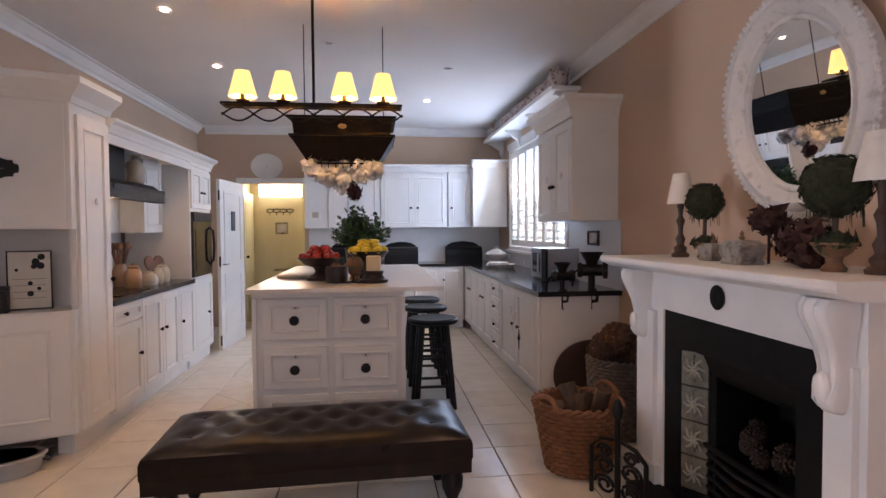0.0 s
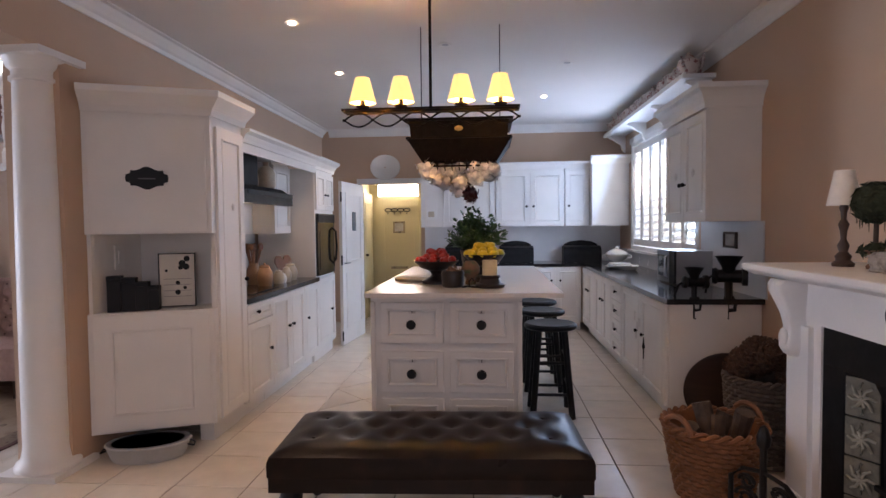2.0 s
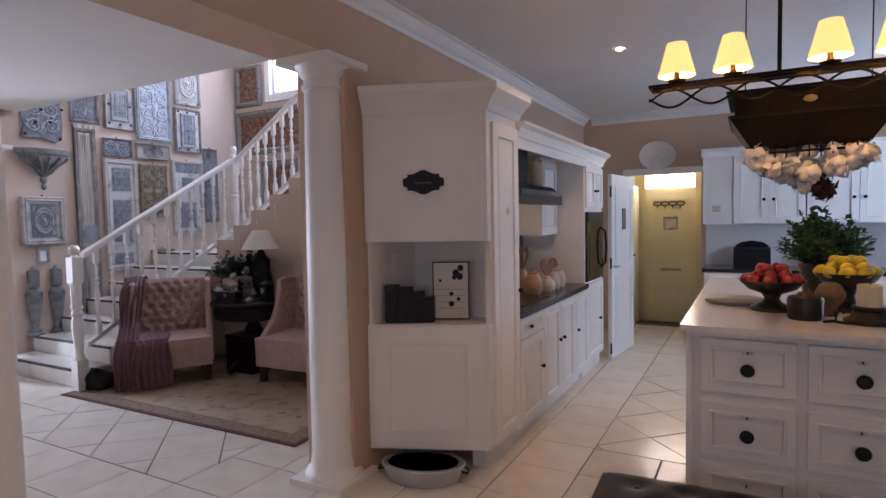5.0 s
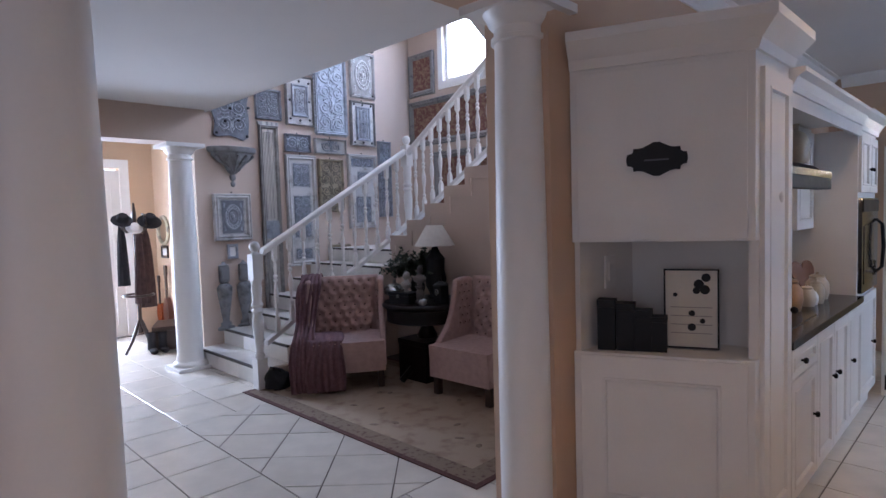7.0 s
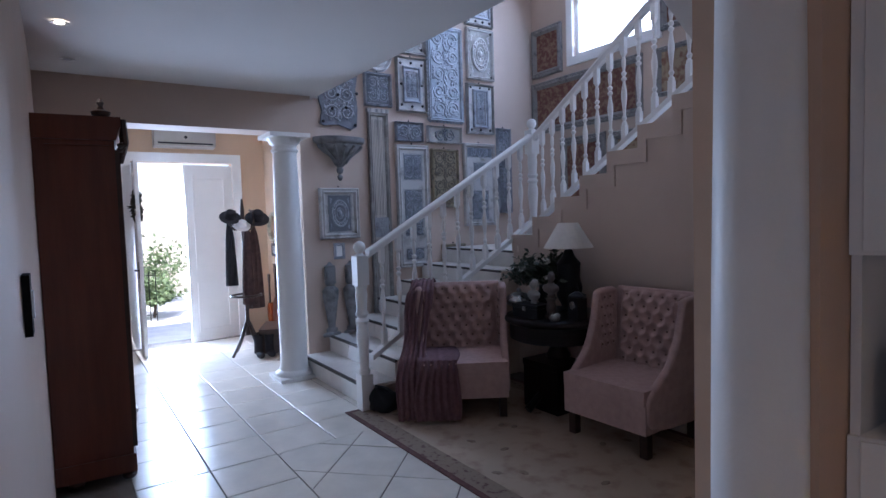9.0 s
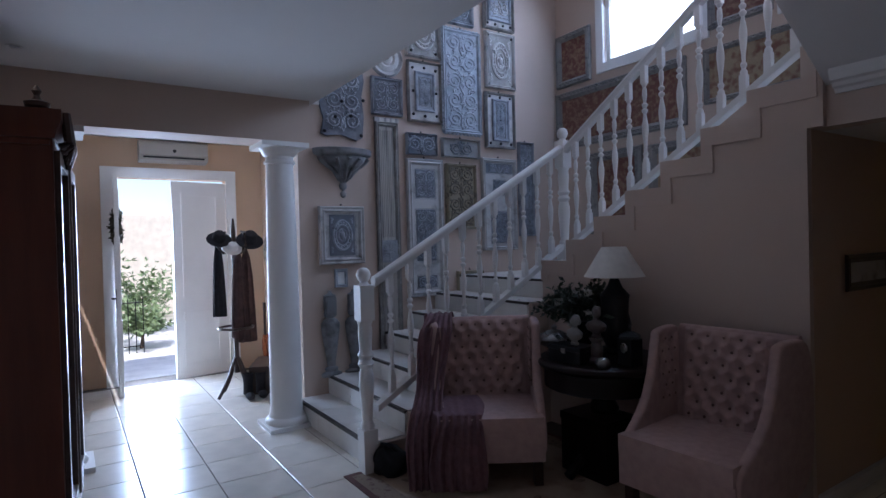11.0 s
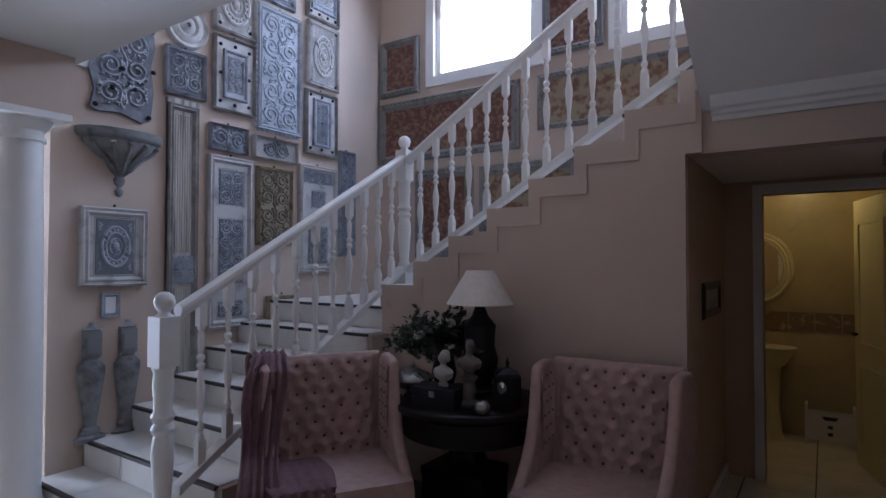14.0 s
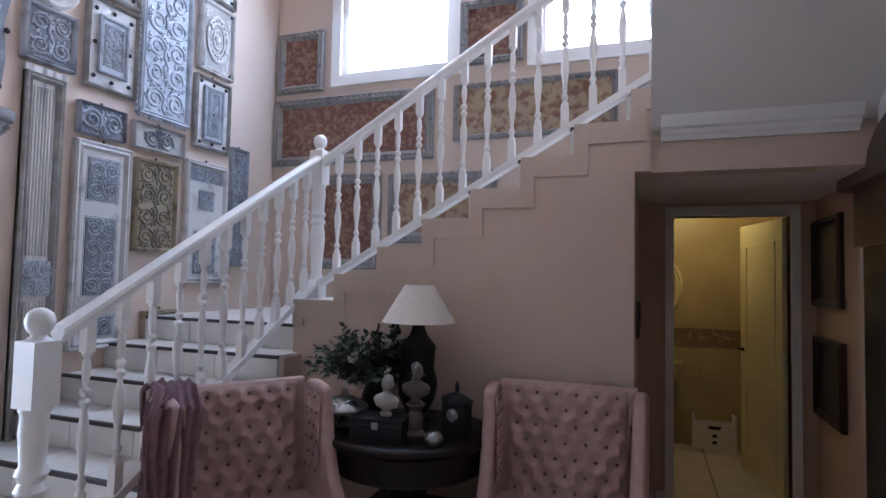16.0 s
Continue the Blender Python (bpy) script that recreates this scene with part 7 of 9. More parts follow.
for k in range(5):
    part("carved_crest", tube(B(), [(0.75 + 0.06 * k, 0.39, 2.0 + 0.02 * k), (0.78 + 0.06 * k, 0.42, 2.10), (0.82 + 0.05 * k, 0.41, 2.20 + 0.01 * k)], 0.022, 7), M_DWOOD, AR, smooth=True)


# ---------------- front door and entry ----------------
DX = -9.95
FD = thing("door_front", "white double front door standing open to a sunny garden", "door", (DX, 0, 0), kind="structure")
for y0, y1, z0, z1 in ((2.54, 2.66, 0, 2.40), (3.90, 4.02, 0, 2.40), (2.54, 4.02, 2.40, 2.52)):
    part("door_frame", boxes((0.0, 0.03, y0, y1, z0, z1)), M_TRIM, FD, bevel=0.006)


def door_leaf(name, hinge, width, rz, label, parent=None):
    """A panelled leaf hung at hinge; local x runs along the leaf."""
    t = thing(name, label, "door", hinge, rz)
    part("leaf", boxes((0, width, -0.02, 0.02, 0.01, 2.36)), M_TRIM, t, bevel=0.003)
    for s in (-1, 1):
        for z0, z1 in ((0.14, 0.80), (0.98, 2.22)):
            y = s * 0.02
            bm = B()
            for a, b, c, d in ((0.10, width - 0.10, z0, z0 + 0.03), (0.10, width - 0.10, z1 - 0.03, z1), (0.10, 0.13, z0 + 0.03, z1 - 0.03), (width - 0.13, width - 0.10, z0 + 0.03, z1 - 0.03)):
                bx(bm, a, b, min(y, y + s * 0.008), max(y, y + s * 0.008), c, d)
            part("panel_moulding", bm, M_TRIM, t, bevel=0.002)
    part("handle", tube(B(), [(width - 0.06, -0.02, 1.05), (width - 0.06, -0.06, 1.05), (width - 0.15, -0.06, 1.05)], 0.009, 8), M_BRONZE, t, "dark lever handle", smooth=True)
    part("lock_plate", boxes((width - 0.08, width - 0.04, -0.026, -0.02, 0.95, 1.15)), M_BRONZE, t, bevel=0.002)
    return t


door_leaf("door_leaf", (DX + 0.02, 3.885, 0), 0.64, -80, "closed white panelled leaf of the front door")
LL = door_leaf("door_leaf", (DX + 0.05, 2.68, 0), 0.62, -3, "white panelled leaf of the front door swung into the entry")
WR = thing("door_wreath", "dried leaf wreath hanging on the open door leaf", "wreath", (DX + 0.45, 2.66, 1.82), -3)
bm = B()
for i in range(60):
    a = 2 * math.pi * i / 60
    scatter_crown(bm, (0.14 * math.cos(a), 0.0, 0.14 * math.sin(a)), 0.04, 9, 0.05, 1, i, 0.4)
part("leaves", bm, mat("dried_olive_leaf", (0.09, 0.08, 0.05), 0.85, vary=0.25, scale=30), WR)
part("ring", tube(B(), [(0.14 * math.cos(2 * math.pi * i / 24), 0, 0.14 * math.sin(2 * math.pi * i / 24)) for i in range(24)], 0.018, 6, closed=True), M_LOG, WR)

AC = thing("air_conditioner", "pale wall-mounted air conditioner above the front door", "air conditioner", (DX, 2.93, 2.58), 90)
# pale plastic toned down: the shadow above the door is in its colour
part("case", prism(B(), [(0, 0.0), (-0.16, 0.02), (-0.19, 0.08), (-0.19, 0.22), (-0.16, 0.25), (0, 0.25)], "x", 0, 0.74), mat("shaded_pale_plastic", (0.36, 0.32, 0.28), 0.45, vary=0.03), AC, bevel=0.008)
part("air_slot", boxes((0.04, 0.70, -0.192, -0.185, 0.04, 0.06)), M_BLACK, AC)
bm = lathe(B(), [(0.02, 0), (0.02, 0.004)], 14)
bmesh.ops.transform(bm, verts=bm.verts, matrix=pose(0.37, -0.19, 0.13, 90))
part("badge", bm, M_BLACK, AC)

HS = thing("hat_stand", "dark bentwood hat stand hung with hats and coats", "coat stand", (-8.60, 3.66, 0))
part("pole", lathe(B(), [(0.03, 0.25), (0.022, 0.5), (0.03, 0.75), (0.018, 0.9), (0.022, 1.5), (0.026, 1.72), (0.01, 1.86)], 12), M_DWOOD, HS, smooth=True)
for i in range(4):
    a = i * math.pi / 2 + 0.4
    c, s = math.cos(a), math.sin(a)
    part("foot", tube(B(), [(0.02 * c, 0.02 * s, 0.40), (0.10 * c, 0.10 * s, 0.22), (0.16 * c, 0.16 * s, 0.12), (0.23 * c, 0.23 * s, 0.02)], 0.018, 8), M_DWOOD, HS, "curved bentwood foot", smooth=True)
    part("arm", tube(B(), [(0.02 * c, 0.02 * s, 1.55), (0.12 * c, 0.12 * s, 1.50), (0.20 * c, 0.20 * s, 1.58), (0.19 * c, 0.19 * s, 1.70), (0.13 * c, 0.13 * s, 1.72)], 0.013, 8), M_DWOOD, HS, "curved bentwood arm", smooth=True)
part("ring", tube(B(), [(0.17 * math.cos(q), 0.17 * math.sin(q), 0.72) for q in [2 * math.pi * i / 28 for i in range(28)]], 0.014, 7, closed=True), M_DWOOD, HS, smooth=True)
M_COAT = mat("dark_wool_cloth", (0.02, 0.018, 0.022), 0.9, vary=0.15, scale=20, grain=150, bump=0.05)
M_COATBR = mat("brown_cloth", (0.075, 0.04, 0.036), 0.9, vary=0.15, scale=20, grain=150, bump=0.05)


def hat(at, k, material, label):
    t = thing("hat", label, "hat", at, group="hats on the stand")
    bm = lathe(B(), [(0.15 * k, 0.0), (0.155 * k, 0.006), (0.085 * k, 0.015), (0.08 * k, 0.09 * k), (0.06 * k, 0.115 * k), (0.01 * k, 0.12 * k)], 22)
    bmesh.ops.transform(bm, verts=bm.verts, matrix=pose(0, 0, 0, 35, 20, 60))
    part("crown_and_brim", bm, material, t, smooth=True)


hat((-8.52, 3.50, 1.64), 0.78, M_COAT, "dark felt hat hung on the stand")
hat((-8.50, 3.80, 1.62), 0.9, M_COAT, "large dark hat hung on the stand")
hat((-8.48, 3.62, 1.54), 0.62, M_TRIM, "small white hat hung on the stand")


def coat(at, w, h, material, label, rz):
    t = thing("coat", label, "coat", at, rz, "coats on the stand")
    bm = B()
    n = 24
    rings = []
    for z, k in ((0, 1.0), (0.3, 0.9), (0.7, 0.7), (0.9, 0.45), (1.0, 0.15)):
        rings.append([bm.verts.new((w * k * math.cos(2 * math.pi * i / n) * (1 + 0.12 * math.sin(5 * 2 * math.pi * i / n)), 0.45 * w * k * math.sin(2 * math.pi * i / n) * (1 + 0.3 * math.sin(7 * 2 * math.pi * i / n)), h * z)) for i in range(n)])
    for a, b in zip(rings, rings[1:]):
        for i in range(n):
            bm.faces.new((a[i], a[(i + 1) % n], b[(i + 1) % n], b[i]))
    bm.faces.new(rings[0])
    bm.faces.new(rings[-1])
    part("body", bm, material, t, smooth=True)


coat((-8.58, 3.50, 0.85), 0.065, 0.78, M_COAT, "long black coat hanging from the stand", 70)
coat((-8.52, 3.68, 0.62), 0.085, 0.92, M_COATBR, "long brown coat hanging from the stand", 60)
coat((-8.66, 3.80, 0.55), 0.10, 0.99, M_COATBR, "brown shawl hanging from the stand", 100)
for dy in (0.0, 0.13):
    t = thing("boot", "dark leather boot under the hat stand", "boot", (-8.42, 3.72 + dy, 0), 0, "boots by the stand")
    part("shaft", lathe(B(), [(0.05, 0.05), (0.045, 0.15), (0.055, 0.26), (0.05, 0.26), (0.04, 0.16)], 14), M_COAT, t, smooth=True)
    bm = B()
    ball(bm, (0.07, 0, 0.04), 0.05, 2, (1.9, 0.85, 0.8))
    for v in bm.verts:
        v.co.z = max(0.0, v.co.z)
    part("foot", bm, M_COAT, t, smooth=True)
t = thing("wooden_chest", "small dark brown wooden chest against the entry wall", "chest", (-8.66, 4.02, 0), -25)
part("body", boxes((-0.28, 0.28, -0.16, 0.16, 0.02, 0.26)), M_DWOOD, t, bevel=0.006)
part("lid", boxes((-0.29, 0.29, -0.17, 0.17, 0.262, 0.31)), M_DWOOD, t, bevel=0.01)
# hung on the entry's side wall: oval mirror, plaque and stringed instrument
t = thing("oval_mirror", "small oval mirror in a gilt frame", "mirror", (-9.60, 4.348, 1.50))
part("frame", oval_ring(B(), 0.17, 0.16, [(0.0, 0.01), (0.01, 0.03), (0.03, 0.04), (0.055, 0.02), (0.055, 0.0), (0, 0)], 40), M_OLDGOLD, t, smooth=True)
bm = B()
prism(bm, [(0.17 * math.cos(2 * math.pi * i / 40), 0.16 * math.sin(2 * math.pi * i / 40)) for i in range(40)], "y", -0.012, -0.002)
part("mirror_glass", bm, M_MIRROR, t)
t = thing("wall_plaque", "small dark framed plaque", "plaque", (-9.72, 4.348, 1.10))
picture_frame(t, 0.26, 0.18, 0.04, 0.02, M_DWOOD)
part("card", boxes((0.03, 0.23, -0.008, 0, 0.03, 0.15)), M_PALE, t)
t = thing("ukulele", "orange-brown ukulele hanging on the entry wall", "ukulele", (-9.80, 4.346, 0.16))
bm = B()
prism(bm, [(0.10 * math.cos(a) * (1 - 0.22 * math.exp(-((a - 0.0) % math.pi - 0.9) ** 2 * 6)), 0.12 + 0.15 * math.sin(a)) for a in [2 * math.pi * i / 36 for i in range(36)]], "y", -0.06, -0.005)
part("body", bm, mat("orange_varnish", (0.40, 0.09, 0.025), 0.25, vary=0.1), t, bevel=0.004)
part("neck", boxes((-0.02, 0.02, -0.055, -0.035, 0.26, 0.58)), M_DWOOD, t, bevel=0.004)
part("peghead", boxes((-0.035, 0.035, -0.055, -0.035, 0.58, 0.68)), M_DWOOD, t, bevel=0.006)

t = thing("mandolin", "dark brown mandolin hanging on the entry wall", "mandolin", (-9.50, 4.346, 0.14))
bm = B()
prism(bm, [(0.11 * math.cos(a) * (1 - 0.25 * math.sin(a)), 0.20 + 0.20 * math.sin(a)) for a in [2 * math.pi * i / 36 for i in range(36)]], "y", -0.07, -0.005)
part("body", bm, M_RWOOD, t, bevel=0.006)
part("neck", boxes((-0.022, 0.022, -0.06, -0.035, 0.38, 0.72)), M_DWOOD, t, bevel=0.004)
part("peghead", boxes((-0.045, 0.045, -0.06, -0.035, 0.72, 0.86)), M_DWOOD, t, bevel=0.008)

# ---------------- outside the front door ----------------
M_GRASS = mat("garden_ground", (0.40, 0.37, 0.28), 0.95, vary=0.2, scale=2, grain=40)
structure("ground", boxes((-400, -10.1, -400, 400, -0.20, -0.02)), M_GRASS, "pale garden ground and paving")
# paving, wall and leaf colours are raised to make up for limited sunlight
structure("pavement", boxes((-16.0, -10.1, 1.0, 5.2, -0.02, -0.008)), mat("pale_paving", (0.74, 0.71, 0.65), 0.8, vary=0.08, scale=4), "pale sunny paving outside the door")
structure("wall_garden", boxes((-18.2, -18.0, -6, 14, -0.02, 2.4)), mat("ochre_garden_wall", (0.78, 0.68, 0.54), 0.85, vary=0.06), "ochre garden wall beyond the path")
M_BUSH = mat("sunlit_leaf", (0.26, 0.34, 0.15), 0.6, vary=0.25, scale=10)
for i, (x, y, h) in enumerate(((-13.4, 2.3, 1.0), (-12.6, 3.15, 0.8), (-14.5, 3.3, 1.5), (-15.5, 1.6, 1.6))):
    t = thing("garden_shrub", "sunlit leafy shrub in the garden", "shrub", (x, y, -0.02), i * 40, "garden shrubs")
    part("trunk", tube(B(), [(0, 0, 0), (0.03, 0.02, h * 0.4)], 0.03, 7, taper=0.5), M_LOG, t)
    part("crown", spray(B(), (0, 0, h * 0.25), 70, h * 0.75, 0.12, 90 + i, 0.9, 0.35), M_BUSH, t)
GT = thing("garden_gate", "thin black metal gate in the garden", "gate", (-12.2, 2.55, -0.02), 90)
for k in range(7):
    part("bar", tube(B(), [(0.1 * k, 0, 0), (0.1 * k, 0, 0.85)], 0.008, 6), M_BLACKMETAL, GT)
for z in (0.12, 0.78):
    part("cross_rail", tube(B(), [(0, 0, z), (0.6, 0, z)], 0.009, 6), M_BLACKMETAL, GT)

# ---------------- washroom and passage ----------------
WD = thing("door_washroom", "doorway to the washroom with a white frame", "door", (0, 0, 0), kind="structure")
for x0, x1, z0, z1 in ((-3.74, -3.68, 0, 2.03), (-2.92, -2.86, 0, 2.03), (-3.74, -2.86, 2.03, 2.10)):
    part("door_frame", boxes((x0, x1, 6.97, 7.11, z0, z1)), M_TRIM, WD, bevel=0.004)
t = thing("door_leaf", "cream panelled washroom door standing open", "door", (-2.93, 7.11, 0), 104)
part("leaf", boxes((0, 0.72, -0.02, 0.02, 0.01, 2.02)), M_YELLOW, t, bevel=0.003)
for s in (-1, 1):
    for z0, z1 in ((0.16, 0.78), (0.92, 1.86)):
        bm = B()
        for a, b, c, d in ((0.10, 0.62, z0, z0 + 0.03), (0.10, 0.62, z1 - 0.03, z1), (0.10, 0.13, z0 + 0.03, z1 - 0.03), (0.59, 0.62, z0 + 0.03, z1 - 0.03)):
            bx(bm, a, b, s * 0.02 if s > 0 else -0.028, 0.028 if s > 0 else -0.02, c, d)
        part("panel_moulding", bm, M_YELLOW, t, bevel=0.002)
part("handle", tube(B(), [(0.66, 0.02, 1.0), (0.66, 0.06, 1.0), (0.57, 0.06, 1.0)], 0.009, 8), M_BRONZE, t, smooth=True)
# diagonal upper tiles, border and square lower tiles on the back wall
for i in range(9):
    for j in range(3):
        z0 = 0.02 + 0.30 * j
        tl = part("wall_tile", boxes((-4.39 + 0.2 * i, -4.197 + 0.2 * i, 8.385, 8.398, z0, z0 + 0.293)), M_WCTILE, bpy.data.objects["wall_washroom"])
for i in range(9):
    part("border_tile", boxes((-4.39 + 0.2 * i, -4.197 + 0.2 * i, 8.38, 8.398, 0.93, 1.10)), mat("brown_border_tile", (0.22, 0.14, 0.08), 0.35, vary=0.1, scale=18, tint=(0.42, 0.33, 0.2), tint_at=(0.55, 0.65)) if i == 0 else bpy.data.materials["brown_border_tile"], bpy.data.objects["wall_washroom"], "patterned border tile")
for i in range(-1, 8):
    for j in range(0, 6):
        cx, cz = -4.3 + 0.30 * i + (0.15 if j % 2 else 0), 1.25 + 0.15 * j * 1.0
        if -4.25 < cx < -2.9 and 1.25 <= cz <= 2.25:
            part("diagonal_tile", prism(B(), [(cx - 0.147, cz), (cx, cz - 0.147), (cx + 0.147, cz), (cx, cz + 0.147)], "y", 8.386, 8.398), M_WCTILE, bpy.data.objects["wall_washroom"])
t = thing("round_mirror", "round mirror in a ringed ochre frame in the washroom", "mirror", (-3.83, 8.375, 1.50))
part("frame", oval_ring(B(), 0.20, 0.24, [(0.0, 0.01), (0.01, 0.03), (0.025, 0.02), (0.035, 0.035), (0.055, 0.025), (0.065, 0.035), (0.085, 0.02), (0.09, 0.0), (0, 0)], 48), M_YELLOW, t, smooth=True)
bm = B()
prism(bm, [(0.20 * math.cos(2 * math.pi * i / 40), 0.24 * math.sin(2 * math.pi * i / 40)) for i in range(40)], "y", -0.012, -0.002)
part("mirror_glass", bm, M_MIRROR, t)
t = thing("wash_basin", "small cream wash basin on the washroom wall", "basin", (-3.72, 8.20, 0.0))
part("bowl", lathe(B(), [(0.05, 0.60), (0.12, 0.66), (0.19, 0.78), (0.20, 0.80), (0.18, 0.80), (0.10, 0.72), (0.02, 0.70)], 24, sx=1.0, sy=0.85), M_YELLOW, t, smooth=True)
part("pedestal", lathe(B(), [(0.10, 0.0), (0.08, 0.05), (0.06, 0.3), (0.08, 0.62)], 16), M_YELLOW, t, smooth=True)
t = thing("magazine_rack", "white painted wooden magazine rack with black motifs", "magazine rack", (-3.29, 8.24, 0.0))
part("front", boxes((-0.16, 0.16, -0.08, -0.066, 0.04, 0.26)), M_TRIM, t, bevel=0.003)
part("back", boxes((-0.16, 0.16, 0.066, 0.08, 0.04, 0.26)), M_TRIM, t, bevel=0.003)
for s in (-1, 1):
    part("side", boxes((s * 0.17 - 0.01, s * 0.17 + 0.01, -0.08, 0.08, 0.0, 0.33)), M_TRIM, t, bevel=0.003)
part("handle_hole", prism(B(), [(-0.06, 0.245), (0.06, 0.245), (0.04, 0.215), (-0.04, 0.215)], "y", -0.084, -0.08), M_BLACK, t)
for z in (0.10, 0.16):
    part("motif", boxes((-0.018, 0.018, -0.083, -0.08, z - 0.014, z + 0.014)), M_BLACK, t, bevel=0.003)
# passage pictures, switch, skirting
for z0, z1, lab in ((1.40, 1.98, "dark framed portrait hanging in the passage"), (0.67, 1.20, "dark framed picture hanging low in the passage")):
    t = thing("framed_picture", lab, "picture", (-2.762, 7.0 if z0 > 1 else 6.98, z0), -90, "pictures in the passage")
    picture_frame(t, 0.60, z1 - z0, 0.05, 0.035, M_DWOOD)
    part("canvas", boxes((0.04, 0.56, -0.01, 0, 0.04, z1 - z0 - 0.04)), mat("dark_old_print", (0.035, 0.028, 0.024), 0.4, vary=0.3, scale=8, tint=(0.12, 0.10, 0.08), tint_at=(0.62, 0.75)) if z0 > 1 else bpy.data.materials["dark_old_print"], t, "dark faded print")
t = thing("small_picture", "small dark framed picture on the passage wall", "picture", (-3.928, 6.05, 1.20), 90)
picture_frame(t, 0.62, 0.22, 0.05, 0.02, M_DWOOD)
part("print", boxes((0.05, 0.57, -0.008, 0, 0.05, 0.17)), M_PALE, t)
structure("baseboard_passage", boxes((-3.928, -3.90, 5.67, 6.96, 0, 0.09)), M_TRIM, "white skirting in the passage", 0.003)
structure("baseboard_hall", boxes((-2.79, -2.762, 3.66, 6.96, 0, 0.09)), M_TRIM, "white skirting along the hall wall", 0.003)
# tall case clock
TC = thing("longcase_clock", "tall dark carved wooden cabinet with glazed door", "cabinet", (-2.765, 5.16, 0), -90)
part("base", boxes((0.0, 0.46, -0.30, 0, 0, 0.55)), M_DWOOD, TC, bevel=0.008)
part("trunk", boxes((0.0, 0.46, -0.275, 0, 0.55, 1.70)), M_DWOOD, TC, bevel=0.004)
part("glazed_door", boxes((0.04, 0.42, -0.285, -0.275, 0.62, 1.60)), M_OVEN, TC, "dark glazed door", 0.003)
part("hood", boxes((-0.02, 0.48, -0.30, 0, 1.70, 1.93)), M_DWOOD, TC, bevel=0.006)
part("hood_cornice", boxes((-0.05, 0.52, -0.35, 0, 1.93, 1.98)), M_DWOOD, TC, bevel=0.012)
part("pediment", prism(B(), [(-0.04, 1.98), (0.5, 1.98), (0.44, 2.10), (0.34, 2.17), (0.23, 2.20), (0.12, 2.17), (0.02, 2.10)], "y", -0.26, -0.05), M_DWOOD, TC, bevel=0.006)
part("finial", lathe(B(), [(0.02, 2.18), (0.04, 2.22), (0.02, 2.24), (0.03, 2.26), (0.004, 2.30)], 12, (0.23, -0.16, 0)), M_DWOOD, TC, smooth=True)
# downlights
M_LAMP = glow("lit_downlight", (1.0, 0.86, 0.66), 4.0)
M_DEAD = mat("unlit_downlight", (0.5, 0.5, 0.52), 0.4)
# fittings for the four added lamps, at y 2.5 and below in the kitchen
for x, y, z, lit in ((-1.25, 4.32, KC, 1), (-1.27, 5.69, KC, 1), (0.79, 6.94, KC, 1), (1.05, 2.5, KC, 1), (-1.25, 2.2, KC, 1), (0.9, 0.5, KC, 1), (-1.25, 0.4, KC, 1), (-0.19, 4.93, KC, 0), (0.87, 5.57, KC, 0), (-5.8, 1.93, HC, 1), (-6.65, 1.98, HC, 0)):
    t = thing("downlight", "recessed ceiling downlight, lit" if lit else "recessed ceiling downlight, unlit", "downlight", (x, y, z - 0.012), group="ceiling downlights")
    part("rim", oval_ring(B(), 0.035, 0.035, [(0, 0.0), (0.012, 0.004), (0.014, 0.0)], 24), M_TRIM, t, smooth=True).rotation_euler = (radians(90), 0, 0)
    part("lens", lathe(B(), [(0.026, -0.001), (0.026, 0.003), (0.01, 0.003)], 20), M_LAMP if lit else M_DEAD, t)


# ---------------- things on the island ----------------
IZ = 1.04
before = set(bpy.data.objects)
M_DARKPOT = mat("dark_wooden_bowl", (0.022, 0.014, 0.012), 0.4, vary=0.15, scale=15)
M_APPLE = mat("red_apple", (0.36, 0.025, 0.02), 0.28, vary=0.1, scale=20, tint=(0.40, 0.10, 0.03), tint_at=(0.62, 0.75))
M_LEMON = mat("yellow_lemon", (0.62, 0.48, 0.02), 0.4, vary=0.06, scale=25, grain=150, bump=0.05)


def footed_bowl(at, r, h, label):
    t = thing("fruit_bowl", label, "bowl", at, group="fruit bowls")
    part("foot", lathe(B(), [(r * 0.62, 0), (r * 0.64, 0.02), (r * 0.5, 0.03), (r * 0.28, 0.05), (r * 0.22, h * 0.4), (r * 0.3, h * 0.55)], 24), M_DARKPOT, t, smooth=True)
    part("bowl", lathe(B(), [(r * 0.3, h * 0.55), (r * 0.7, h * 0.7), (r * 0.97, h * 0.97), (r, h), (r * 0.95, h), (r * 0.6, h * 0.76), (r * 0.1, h * 0.62)], 28), M_DARKPOT, t, smooth=True)


def fruit(at, r, material, name, label, group, k):
    bm = B()
    ball(bm, (0, 0, 0), r, 2, (1, 1, 0.92 if name == "apple" else 0.9))
    for v in bm.verts:
        q = math.hypot(v.co.x, v.co.y) / r
        if name == "apple":
            v.co.z -= 0.22 * r * math.exp(-q * q * 14) * (1 if v.co.z > 0 else -0.6)
        else:
            v.co.x *= 1.2 + 0.1 * abs(v.co.x / r)
    ob = part(name, bm, material, None, smooth=True)
    ob.matrix_basis = pose(*at, 20 * math.sin(k * 3.1), 20 * math.cos(k * 1.7), k * 53)
    tagged(ob, label, "fruit", group)


